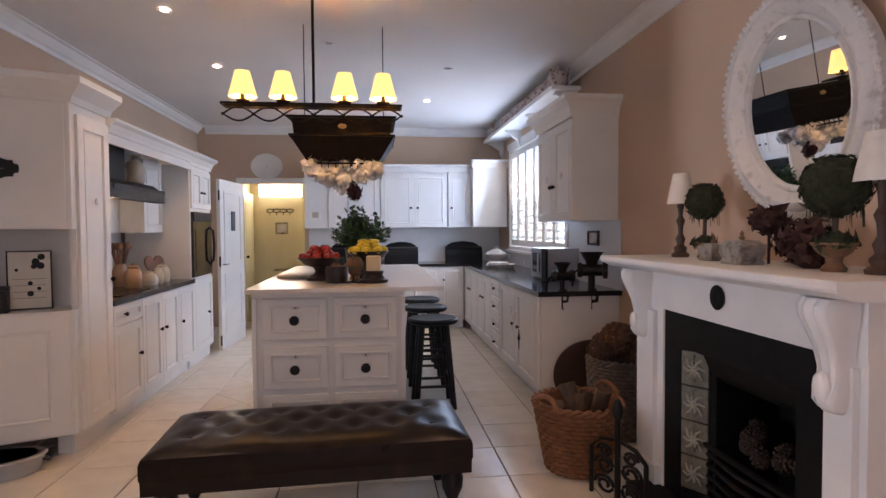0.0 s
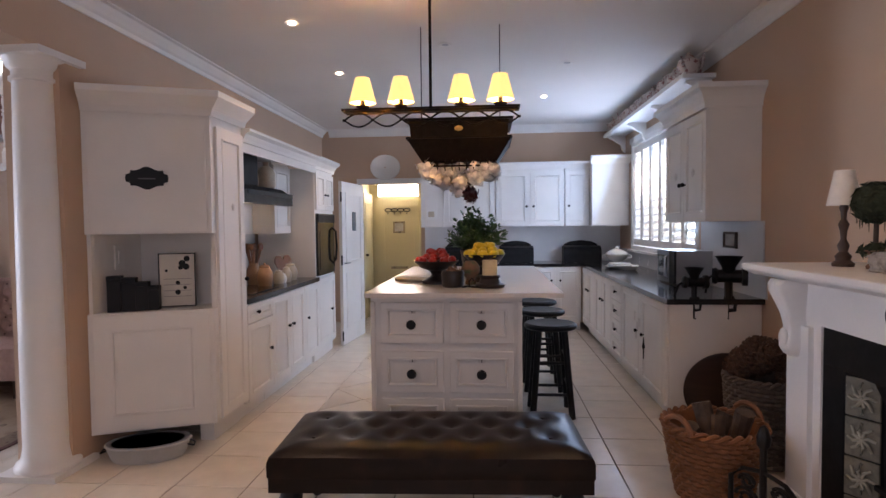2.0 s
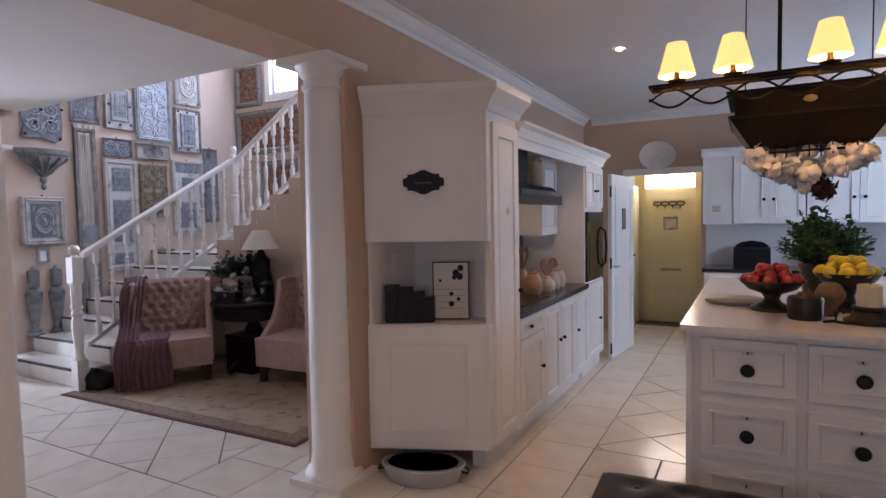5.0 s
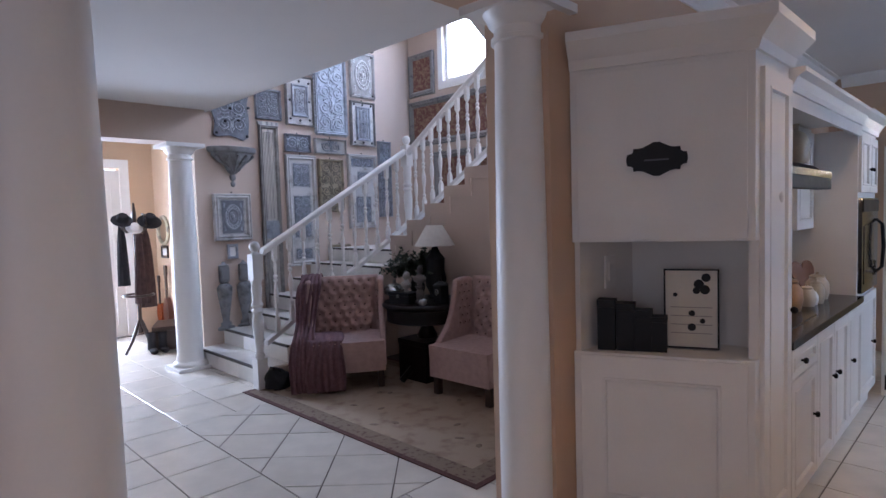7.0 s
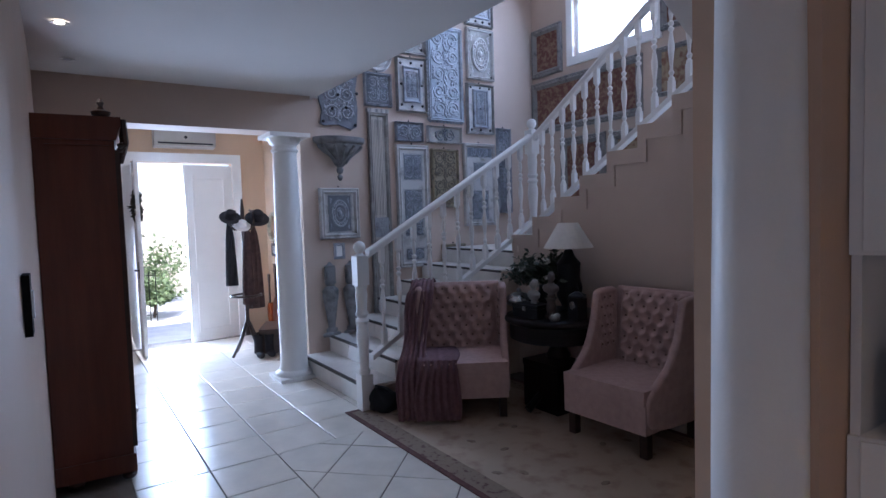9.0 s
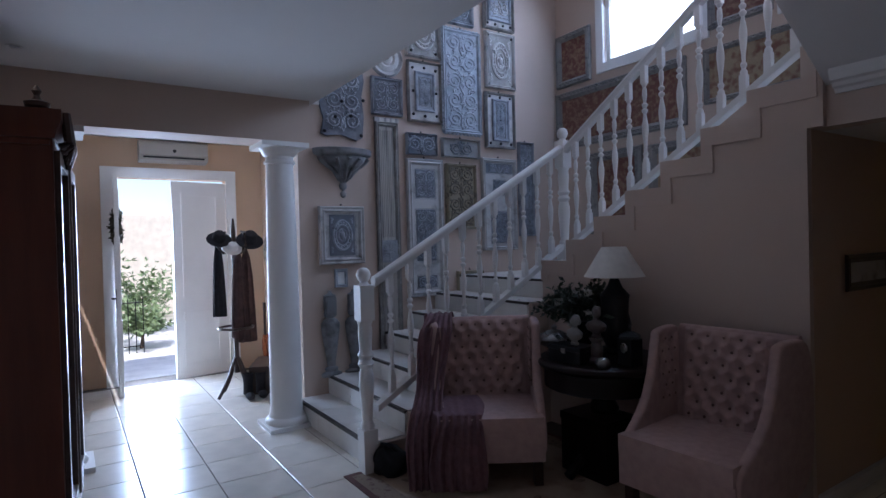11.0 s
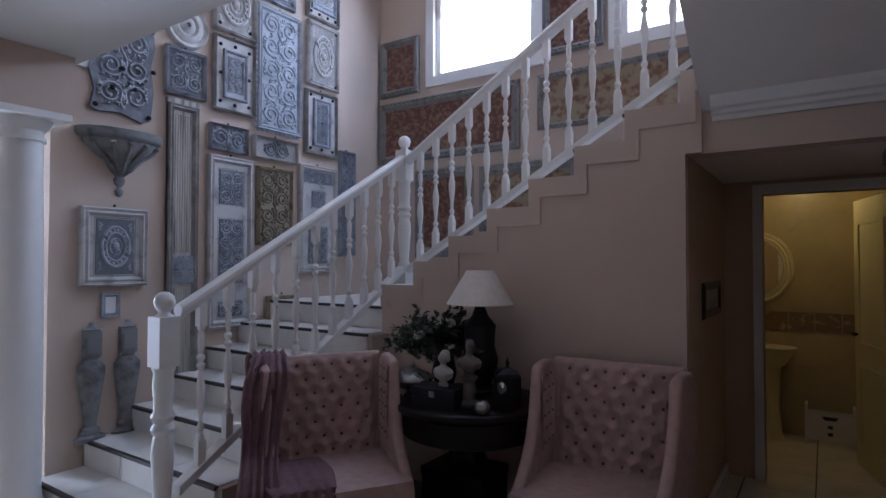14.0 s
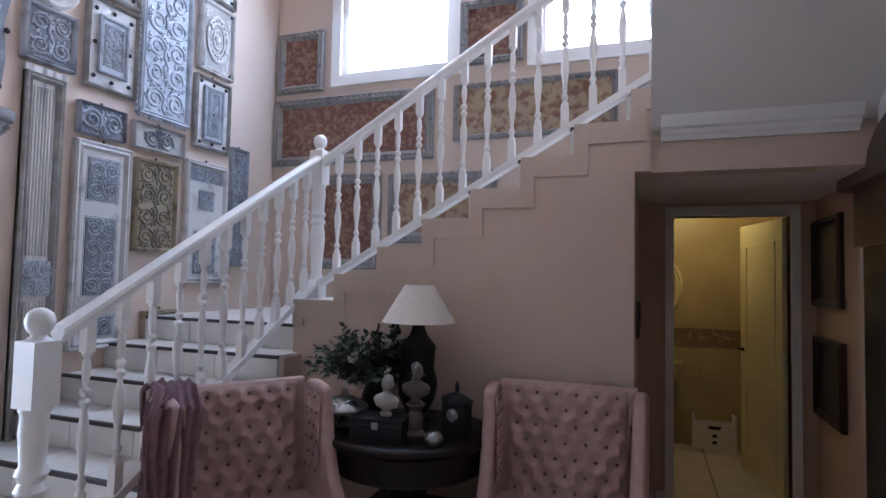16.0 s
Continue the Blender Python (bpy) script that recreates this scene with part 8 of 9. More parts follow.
footed_bowl((-0.24, 4.50, IZ), 0.17, 0.17, "dark footed bowl heaped with red apples")
footed_bowl((0.12, 4.62, IZ), 0.16, 0.21, "taller dark footed bowl heaped with lemons")
for n, (cx, cy, cz, mtl, nm, lab, grp) in enumerate(((-0.24, 4.50, IZ + 0.175, M_APPLE, "apple", "glossy red apple in the dark bowl", "red apples"), (0.12, 4.62, IZ + 0.215, M_LEMON, "lemon", "bright yellow lemon in the dark bowl", "lemons"))):
    k = 0
    for ring, cnt, dz in ((0.125, 9, 0.0), (0.07, 6, 0.025), (0.055, 4, 0.058)):
        for i in range(cnt):
            a = 2 * math.pi * i / cnt + ring * 20
            fruit((cx + ring * math.cos(a), cy + ring * math.sin(a), cz + dz), 0.034, mtl, nm, lab, grp, k)
            k += 1
PT = thing("potted_shrub", "leafy green plant in a dark pot on the island", "plant", (0.03, 5.05, IZ))
part("pot", lathe(B(), [(0.08, 0), (0.085, 0.01), (0.11, 0.19), (0.12, 0.22), (0.11, 0.22), (0.09, 0.20), (0.02, 0.19)], 20), M_DARKPOT, PT, smooth=True)
M_GREEN = mat("fresh_green_leaf", (0.065, 0.135, 0.04), 0.5, vary=0.2, scale=14)
part("leaves", spray(B(), (0.02, 0, 0.20), 170, 0.225, 0.056, 11, 1.3, 0.10), M_GREEN, PT)
bm = B()
for i in range(22):
    a, e = i * 2.4, 0.5 + 0.035 * i
    tube(bm, [(0, 0, 0.12), (0.13 * math.cos(a) * math.cos(e), 0.13 * math.sin(a) * math.cos(e), 0.15 + 0.18 * math.sin(e))], 0.004, 5)
part("stems", bm, M_LOG, PT)
CD = thing("candle_holder", "dark turned candle holder with a thick cream candle", "candle", (0.16, 4.22, IZ))
part("holder", lathe(B(), [(0.10, 0), (0.105, 0.02), (0.08, 0.03), (0.065, 0.06), (0.075, 0.075), (0.07, 0.085)], 24), M_DARKPOT, CD, smooth=True)
part("wax", lathe(B(), [(0.052, 0.085), (0.052, 0.185), (0.045, 0.19), (0.03, 0.18), (0.01, 0.178)], 24), mat("cream_wax", (0.72, 0.60, 0.36), 0.5, vary=0.04), CD, "thick cream candle", smooth=True)
part("wick", tube(B(), [(0, 0, 0.178), (0.003, 0, 0.195)], 0.002, 5), M_BLACK, CD)
t = thing("stone_pot", "dark stone pot filled with potpourri", "pot", (-0.10, 4.25, IZ))
part("body", lathe(B(), [(0.072, 0), (0.078, 0.01), (0.082, 0.10), (0.075, 0.115), (0.07, 0.11), (0.05, 0.10)], 22), M_DARKPOT, t, smooth=True)
bm = B()
scatter_crown(bm, (0, 0, 0.11), 0.055, 90, 0.03, 0.4, 6, 0.2)
part("potpourri", bm, M_TERRA, t)
t = thing("stone_ball_vase", "dull brown round ornament on the island", "ornament", (0.02, 4.40, IZ))
part("body", lathe(B(), [(0.03, 0), (0.04, 0.01), (0.03, 0.04), (0.065, 0.09), (0.07, 0.12), (0.05, 0.16), (0.03, 0.175)], 20), M_TERRA, t, smooth=True)
t = thing("iron_hook_ornament", "small dark iron ornament lying on the island", "ornament", (0.03, 4.15, IZ))
part("stand", tube(B(), [(-0.06, 0, 0.008), (-0.02, 0.02, 0.012), (0.03, -0.01, 0.008), (0.06, 0.01, 0.008)], 0.007, 6), M_BLACKMETAL, t)
part("scroll", tube(B(), [(-0.01, 0, 0.008), (-0.012, 0, 0.05), (0.01, 0, 0.07), (0.02, 0, 0.05)], 0.005, 6), M_BLACKMETAL, t)
bm = lathe(B(), [(0.17, 0), (0.175, 0.006), (0.175, 0.02), (0.165, 0.026), (0.02, 0.026)], 36)
ob = part("round_board", bm, mat("grey_wooden_board", (0.30, 0.27, 0.22), 0.6, vary=0.1), None, smooth=True)
ob.location = (-0.42, 4.75, IZ)
tagged(ob, "round grey wooden board lying on the island", "board")

# laid out for a top 1.04 m high; scaled about the camera's eye at 2.5 s to keep their place in its view
scale_to_view = Matrix.Translation((0.0104, 0.0249, 0.1245)) @ Matrix.Scale(0.917, 4)
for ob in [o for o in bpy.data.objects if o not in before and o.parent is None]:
    ob.matrix_basis = scale_to_view @ ob.matrix_basis

# ---------------- worktops ----------------
CZ = 0.93


def bread_bin(at, w):
    t = thing("bread_bin", "black domed bread bin with a shaped back board", "bread bin", at, 0, "black bread bins")
    part("body", boxes((-w, w, -0.12, 0.10, 0, 0.12)), M_BLACK, t, bevel=0.008)
    part("roll_lid", prism(B(), [(-0.12, 0.12), (-0.11, 0.17), (-0.07, 0.21), (0.0, 0.23), (0.10, 0.23), (0.10, 0.12)], "x", -w, w), M_BLACK, t, bevel=0.006)
    part("back_board", prism(B(), [(-w * 0.9, 0.2), (-w * 0.9, 0.25), (-w * 0.6, 0.29), (0, 0.31), (w * 0.6, 0.29), (w * 0.9, 0.25), (w * 0.9, 0.2)], "y", 0.075, 0.10), M_BLACK, t, bevel=0.004)


bread_bin((0.55, 8.74, CZ), 0.25)
bread_bin((1.50, 8.74, CZ), 0.27)
bread_bin((-0.30, 8.76, CZ), 0.20)
M_WCHINA = mat("white_china", (0.74, 0.72, 0.68), 0.18, vary=0.02)
t = thing("soup_tureen", "white china tureen with a domed lid", "tureen", (1.86, 8.05, CZ))
part("bowl", lathe(B(), [(0.07, 0), (0.075, 0.015), (0.05, 0.03), (0.12, 0.08), (0.15, 0.13), (0.152, 0.14)], 26), M_WCHINA, t, smooth=True)
part("lid", lathe(B(), [(0.15, 0.14), (0.13, 0.165), (0.06, 0.20), (0.02, 0.21), (0.025, 0.23), (0.005, 0.245)], 26), M_WCHINA, t, smooth=True)
for s in (-1, 1):
    part("handle", tube(B(), [(s * 0.14, 0, 0.08), (s * 0.19, 0, 0.09), (s * 0.19, 0, 0.12), (s * 0.145, 0, 0.13)], 0.009, 7), M_WCHINA, t, smooth=True)
for k in range(3):
    ob = part("serving_dish", lathe(B(), [(0.10, 0), (0.12, 0.006), (0.17 - 0.02 * k, 0.028), (0.168 - 0.02 * k, 0.032), (0.09, 0.01)], 28, sx=1.0, sy=1.3), M_WCHINA, None, smooth=True)
    ob.location = (1.74, 7.35, CZ + 0.018 * k)
    tagged(ob, "white oval china dish in a stack", "dish", "stacked dishes")
ob = part("serving_dish", lathe(B(), [(0.09, 0), (0.10, 0.005), (0.14, 0.05), (0.136, 0.053), (0.08, 0.012)], 28), M_WCHINA, None, smooth=True)
ob.location = (1.78, 7.15, CZ)
tagged(ob, "white china bowl beside the stack of dishes", "bowl")
# microwave
MW = thing("microwave", "steel microwave oven with a dark door on the worktop", "microwave", (1.76, 5.86, CZ), -90)
M_STEEL = mat("brushed_steel", (0.45, 0.45, 0.46), 0.3, metal=1.0, vary=0.04)
part("case", boxes((0, 0.50, 0.02, 0.33, 0.012, 0.30)), M_STEEL, MW, bevel=0.006)
d = part("door", boxes((0.0, 0.36, 0.0, 0.02, 0.012, 0.30)), M_STEEL, MW, bevel=0.004)
part("door_window", boxes((0.05, 0.30, -0.004, 0.0, 0.06, 0.25)), M_OVEN, d, "dark glass window")
part("control_panel", boxes((0.365, 0.50, 0.0, 0.02, 0.012, 0.30)), M_BLACK, MW, bevel=0.003)
part("handle", tube(B(), [(0.335, 0.0, 0.05), (0.335, -0.03, 0.07), (0.335, -0.03, 0.24), (0.335, 0.0, 0.26)], 0.008, 8), M_STEEL, MW, smooth=True)
t = thing("small_picture", "small dark framed picture under the wall cabinet", "picture", (2.084, 5.10, 1.27), -90)
picture_frame(t, 0.24, 0.13, 0.02, 0.02, M_DWOOD)
part("print", boxes((0.015, 0.225, -0.006, 0, 0.015, 0.115)), M_PALE, t)


def grinder(at, k, rz):
    """A clamp-on mincer: hopper, barrel, crank with a grip, clamp with a screw."""
    t = thing("meat_grinder", "dark cast-iron hand mincer clamped to the worktop edge", "mincer", at, rz, "clamped mincers")
    part("hopper", lathe(B(), [(0.03 * k, 0.13 * k), (0.035 * k, 0.17 * k), (0.065 * k, 0.22 * k), (0.07 * k, 0.225 * k), (0.06 * k, 0.22 * k), (0.03 * k, 0.17 * k)], 18), M_BLACKMETAL, t, smooth=True)
    bm = lathe(B(), [(0.04 * k, -0.08 * k), (0.045 * k, -0.06 * k), (0.035 * k, -0.05 * k), (0.035 * k, 0.06 * k), (0.05 * k, 0.065 * k), (0.05 * k, 0.09 * k)], 18)
    bmesh.ops.transform(bm, verts=bm.verts, matrix=pose(0, 0, 0.12 * k, 90))
    part("barrel", bm, M_BLACKMETAL, t, smooth=True)
    part("stem", tube(B(), [(0, 0, 0.10 * k), (0, 0, 0.0), (0, 0, -0.005)], 0.02 * k, 8), M_BLACKMETAL, t, smooth=True)
    part("clamp", tube(B(), [(0, 0.03, 0.0), (0, -0.03, 0.005), (0, -0.045, -0.03), (0, -0.04, -0.08), (0, 0.0, -0.085)], 0.012 * k, 8), M_BLACKMETAL, t, smooth=True)
    sc = part("clamp_screw", tube(B(), [(0, 0.0, -0.045), (0, 0.0, -0.14)], 0.007, 8), M_BLACKMETAL, t)
    part("screw_grip", tube(B(), [(-0.03, 0, -0.14), (0.03, 0, -0.14)], 0.006, 6), M_BLACKMETAL, sc)
    part("crank", tube(B(), [(0, 0.08 * k, 0.12 * k), (0.02, 0.10 * k, 0.10 * k), (0.08 * k, 0.11 * k, 0.02 * k)], 0.009, 7), M_BLACKMETAL, t, smooth=True)


grinder((1.62, 4.465, CZ), 1.0, 90)
grinder((1.86, 4.47, CZ), 1.35, 70)
# left worktop: jars, utensil pot, heart board
M_CLAY = mat("glazed_clay", (0.36, 0.20, 0.10), 0.4, vary=0.12, scale=12)
M_CREAMJAR = mat("cream_stoneware", (0.55, 0.46, 0.34), 0.4, vary=0.08, scale=12)
for i, (x, y, r, h, mt, lab) in enumerate(((-1.92, 5.37, 0.075, 0.20, M_CLAY, "brown clay crock on the worktop"), (-1.88, 5.61, 0.055, 0.13, M_CREAMJAR, "small cream stoneware jar"), (-1.86, 5.77, 0.05, 0.15, M_CREAMJAR, "cream stoneware bottle jar"), (-1.90, 5.99, 0.075, 0.17, M_CREAMJAR, "round cream stoneware jug"), (-2.10, 5.55, 0.07, 0.22, M_CLAY, "tall brown utensil crock"), (-1.86, 5.69, 0.03, 0.09, M_TRIM, "small white china shaker"))):
    t = thing("jar", lab, "jar", (x, y, CZ), 0, "jars by the hob")
    part("body", lathe(B(), [(r * 0.8, 0), (r * 0.85, 0.008), (r, h * 0.35), (r * 0.95, h * 0.65), (r * 0.62, h * 0.85), (r * 0.66, h * 0.92), (r * 0.6, h * 0.92), (r * 0.4, h * 0.8)], 22), mt, t, smooth=True)
    if i not in (4,):
        part("lid", lathe(B(), [(r * 0.66, h * 0.92), (r * 0.5, h * 0.98), (r * 0.15, h), (r * 0.12, h * 1.08), (0.002, h * 1.1)], 18), mt, t, smooth=True)
    if i in (0, 3):
        part("handle", tube(B(), [(0, r * 0.9, h * 0.75), (0, r * 1.5, h * 0.65), (0, r * 1.45, h * 0.35), (0, r * 0.95, h * 0.25)], 0.008, 7), mt, t, smooth=True)
M_SPOON = mat("brown_wooden_spoon", (0.20, 0.085, 0.04), 0.6, vary=0.1)
random.seed(17)
for i in range(9):
    a = random.uniform(0, 6.28)
    ob = part("wooden_spoon", tube(B(), [(0, 0, 0), (0.02 * math.cos(a), 0.02 * math.sin(a), 0.15), (0.06 * math.cos(a), 0.06 * math.sin(a), 0.30)], 0.007, 7), M_SPOON, None, smooth=True)
    bm = B()
    bm.from_mesh(ob.data)
    ball(bm, (0.065 * math.cos(a), 0.065 * math.sin(a), 0.33), 0.03, 2, (0.6, 0.9, 1.2))
    bm.to_mesh(ob.data)
    bm.free()
    ob.location = (-2.10 + 0.01 * math.cos(a), 5.55 + 0.01 * math.sin(a), CZ + 0.03)
    tagged(ob, "brown wooden spoon standing in a crock", "spoon", "wooden spoons")
bm = B()
hp = [(0.13 * 0.0625 * 16 * math.sin(t2) ** 3, 0.0085 * (13 * math.cos(t2) - 5 * math.cos(2 * t2) - 2 * math.cos(3 * t2) - math.cos(4 * t2))) for t2 in [2 * math.pi * i / 40 for i in range(40)]]
prism(bm, [(a, b + 0.15) for a, b in hp], "y", -0.012, 0.0)
ob = part("heart_board", bm, M_SPOON, None, bevel=0.003)
ob.matrix_basis = pose(-2.0, 6.12, CZ, -10, 0, 70)
tagged(ob, "brown heart-shaped wooden board leaning by the hob", "board")
bm = lathe(B(), [(0.13, 0), (0.135, 0.008), (0.13, 0.016), (0.02, 0.016)], 26, sx=0.8, sy=1.2)
ob = part("chopping_board", bm, M_SPOON, None, smooth=True)
ob.matrix_basis = pose(-2.37, 5.40, CZ + 0.16, 0, 86, 0)
tagged(ob, "round brown wooden board leaning on the splashback", "board")
t = thing("hob", "black glass hob set in the worktop", "hob", (-1.98, 4.75, CZ))
part("glass", boxes((-0.24, 0.22, -0.05, 0.55, 0.0005, 0.006)), M_OVEN, t, bevel=0.002)
# vases on the hood
for x, y, r, h, mt in ((-1.92, 5.45, 0.085, 0.24, M_CREAMJAR), (-1.96, 5.22, 0.06, 0.18, M_CLAY)):
    t = thing("stoneware_jug", "old brown and cream stoneware jug on the hood", "jug", (x, y, 1.842), 0, "jugs on the hood")
    part("body", lathe(B(), [(r * 0.85, 0), (r, 0.02), (r, h * 0.55), (r * 0.75, h * 0.75), (r * 0.3, h * 0.85), (r * 0.3, h * 0.96), (r * 0.38, h), (r * 0.25, h)], 22), mt, t, smooth=True)
    part("handle", tube(B(), [(0, r * 0.7, h * 0.75), (0, r * 0.9, h * 0.88), (0, r * 0.3, h * 0.93)], 0.008, 7), mt, t, smooth=True)

# ---------------- pantry niche and floor tub ----------------
for i, (u, v, hh) in enumerate(((0.14, 0.10, 0.235), (0.225, 0.105, 0.22), (0.30, 0.11, 0.19), (0.365, 0.115, 0.16))):
    p0 = Vector((Bp[0], Bp[1])) + Vector((math.cos(radians(ang)), math.sin(radians(ang)))) * u + Vector((-math.sin(radians(ang)), math.cos(radians(ang)))) * v
    t = thing("canister", "black square canister in a descending set", "canister", (p0.x, p0.y, 0.93), ang, "black canisters")
    part("body", boxes((-0.04, 0.04, -0.045, 0.045, 0, hh * 0.85)), M_BLACK, t, bevel=0.006)
    part("lid", boxes((-0.042, 0.042, -0.047, 0.047, hh * 0.85 + 0.002, hh)), M_BLACK, t, bevel=0.006)
p0 = Vector((Bp[0], Bp[1])) + Vector((math.cos(radians(ang)), math.sin(radians(ang)))) * 0.39 + Vector((-math.sin(radians(ang)), math.cos(radians(ang)))) * 0.17
t = thing("framed_board", "cream printed tin board with black motifs", "board", (p0.x, p0.y, 0.935), ang)
part("board", boxes((0, 0.235, -0.006, 0.006, 0, 0.37)), mat("cream_tin", (0.60, 0.57, 0.50), 0.5, vary=0.04), t)
for a in ((0, 0.235, 0, 0.008), (0, 0.235, 0.362, 0.37), (0, 0.008, 0.008, 0.362), (0.227, 0.235, 0.008, 0.362)):
    part("edge", boxes((a[0], a[1], -0.009, -0.006, a[2], a[3])), M_BLACK, t)
for i, (x, z, r) in enumerate(((0.15, 0.30, 0.022), (0.18, 0.33, 0.02), (0.175, 0.275, 0.022), (0.14, 0.27, 0.016), (0.12, 0.10, 0.018), (0.12, 0.165, 0.014), (0.165, 0.13, 0.012), (0.05, 0.25, 0.01))):
    bm = lathe(B(), [(r, 0), (r * 0.9, 0.002)], 12)
    bmesh.ops.transform(bm, verts=bm.verts, matrix=pose(x, -0.0062, z, 90))
    part("motif", bm, M_BLACK, t)
for k in range(4):
    part("print_line", boxes((0.03, 0.205, -0.0068, -0.006, 0.07 + 0.04 * k, 0.074 + 0.04 * k)), mat("grey_print", (0.3, 0.29, 0.27), 0.6) if k == 0 else bpy.data.materials["grey_print"], t)
t = thing("light_switch", "white double wall switch in the niche", "switch", (-2.368, 3.90, 1.20), 90)
part("plate", boxes((0, 0.10, -0.008, 0, 0, 0.16)), M_TRIM, t, bevel=0.003)
part("rocker", boxes((0.03, 0.07, -0.013, -0.008, 0.04, 0.12)), M_TRIM, t, bevel=0.003)
t = thing("small_jar", "small cream jar beside the tin board", "jar", (p0.x - 0.03, p0.y - 0.09, 0.93))
part("body", lathe(B(), [(0.022, 0), (0.028, 0.02), (0.02, 0.045), (0.014, 0.055), (0.016, 0.06)], 14), M_CREAMJAR, t, smooth=True)
t = thing("oval_tub", "oval enamel tub, grey inside, under the cabinet", "tub", (-2.05, 3.72, 0), ang - 4)
part("tub", lathe(B(), [(0.21, 0), (0.225, 0.02), (0.25, 0.095), (0.26, 0.10), (0.255, 0.108)], 40, sx=1.0, sy=0.62), mat("white_enamel", (0.5, 0.5, 0.49), 0.3, vary=0.05), t, smooth=True)
# flat disc added to stand for the tub's grey inside
part("lid", lathe(B(), [(0.25, 0.104), (0.245, 0.112), (0.22, 0.108), (0.05, 0.108)], 40, sx=1.0, sy=0.62), mat("blue_grey_tub_inside", (0.24, 0.25, 0.27), 0.4, vary=0.1), t, "blue-grey disc for the tub's inside", smooth=True)
for s in (-1, 1):
    part("handle", tube(B(), [(s * 0.24, -0.04, 0.075), (s * 0.275, -0.03, 0.06), (s * 0.275, 0.03, 0.06), (s * 0.24, 0.04, 0.075)], 0.006, 6), M_BLACK, t, smooth=True)

# ---------------- back wall and passage details ----------------
t = thing("oval_plate", "white oval plate hung high on the tan wall", "plate", (-1.42, 8.897, 2.37))
part("dish", oval_ring(B(), 0.01, 0.01, [(0, 0.012), (0.13, 0.014), (0.17, 0.03), (0.205, 0.032), (0.21, 0.0), (0.0, 0.0)], 40), M_WCHINA, t, smooth=True).scale = (1.05, 1, 0.88)
t = thing("wall_notice", "small white shaped card hanging beside the wall cabinet", "card", (-0.76, 8.538, 1.56))
part("card", prism(B(), [(0, 0), (0.16, 0), (0.16, 0.28), (0.08, 0.36), (0, 0.28)], "y", -0.012, 0), M_TRIM, t, bevel=0.003)
part("lower_note", boxes((0.03, 0.12, -0.016, -0.012, 0.04, 0.12)), M_CREAMJAR, t)
# white door leaf standing open beside the oven tower
t = thing("door_leaf", "white panelled interior door standing open", "door", (-1.66, 7.12, 0), 84)
part("leaf", boxes((0, 0.82, -0.02, 0.02, 0.01, 2.03)), M_TRIM, t, bevel=0.003)
bm = boxes((0.12, 0.70, -0.028, -0.02, 0.2, 0.23), (0.12, 0.70, -0.028, -0.02, 0.87, 0.90), (0.12, 0.15, -0.028, -0.02, 0.23, 0.87), (0.67, 0.70, -0.028, -0.02, 0.23, 0.87))
part("panel_moulding", bm, M_TRIM, t, bevel=0.002)
bm = boxes((0.12, 0.70, -0.028, -0.02, 1.02, 1.05), (0.12, 0.70, -0.028, -0.02, 1.87, 1.90), (0.12, 0.15, -0.028, -0.02, 1.05, 1.87), (0.67, 0.70, -0.028, -0.02, 1.05, 1.87))
part("panel_moulding", bm, M_TRIM, t, bevel=0.002)
part("hung_sign", boxes((0.36, 0.48, -0.03, -0.021, 1.42, 1.66)), mat("slate_sign", (0.10, 0.12, 0.14), 0.5, vary=0.1), t, "small slate sign", 0.003)
part("handle", tube(B(), [(0.06, -0.02, 1.02), (0.06, -0.06, 1.02), (0.16, -0.06, 1.02)], 0.009, 8), M_STEEL, t, "steel lever handle", smooth=True)
for z in (0.06, 1.0, 1.78):
    part("hinge", boxes((-0.008, 0.0, -0.021, -0.004, z, z + 0.12)), M_BRONZE, t, "dark steel hinge")
BD = thing("door_back", "yellow cream back door with a bright transom", "door", (-1.70, 9.70, 0), kind="structure")
part("leaf", boxes((0.0, 0.70, -0.03, -0.001, 0.01, 1.93)), M_YELLOW, BD, bevel=0.003)
for z0, z1 in ((0.15, 0.72), (0.85, 1.82)):
    bm = boxes((0.09, 0.61, -0.036, -0.03, z0, z0 + 0.025), (0.09, 0.61, -0.036, -0.03, z1 - 0.025, z1), (0.09, 0.115, -0.036, -0.03, z0 + 0.025, z1 - 0.025), (0.585, 0.61, -0.036, -0.03, z0 + 0.025, z1 - 0.025))
    part("panel_moulding", bm, M_YELLOW, BD, bevel=0.002)
part("transom_pane", boxes((0.0, 0.68, 0.06, 0.066, 1.97, 2.17)), glow("bright_transom", (1.0, 0.97, 0.9), 2.6), BD)
part("letter_slot", boxes((0.22, 0.5, -0.036, -0.03, 0.76, 0.80)), M_OLDGOLD, BD, "brass letter slot", 0.002)
t = thing("hook_rail", "dark curled iron hook rail on the yellow door", "hook rail", (-1.58, 9.668, 1.74))
for k in range(4):
    pts = [(0.06 + 0.105 * k + 0.055 * math.cos(2 * math.pi * i / 16), -0.006, 0.028 * math.sin(2 * math.pi * i / 16)) for i in range(16)]
    part("ring", tube(B(), pts, 0.008, 6, closed=True), M_BLACKMETAL, t, smooth=True)
    part("hook", tube(B(), [(0.06 + 0.105 * k, -0.01, -0.025), (0.06 + 0.105 * k, -0.03, -0.07), (0.06 + 0.105 * k, -0.045, -0.06)], 0.005, 5), M_BLACKMETAL, t)
t = thing("small_picture", "small pale framed picture on the yellow door", "picture", (-1.44, 9.668, 1.36))
picture_frame(t, 0.20, 0.19, 0.03, 0.015, M_OLDGOLD)
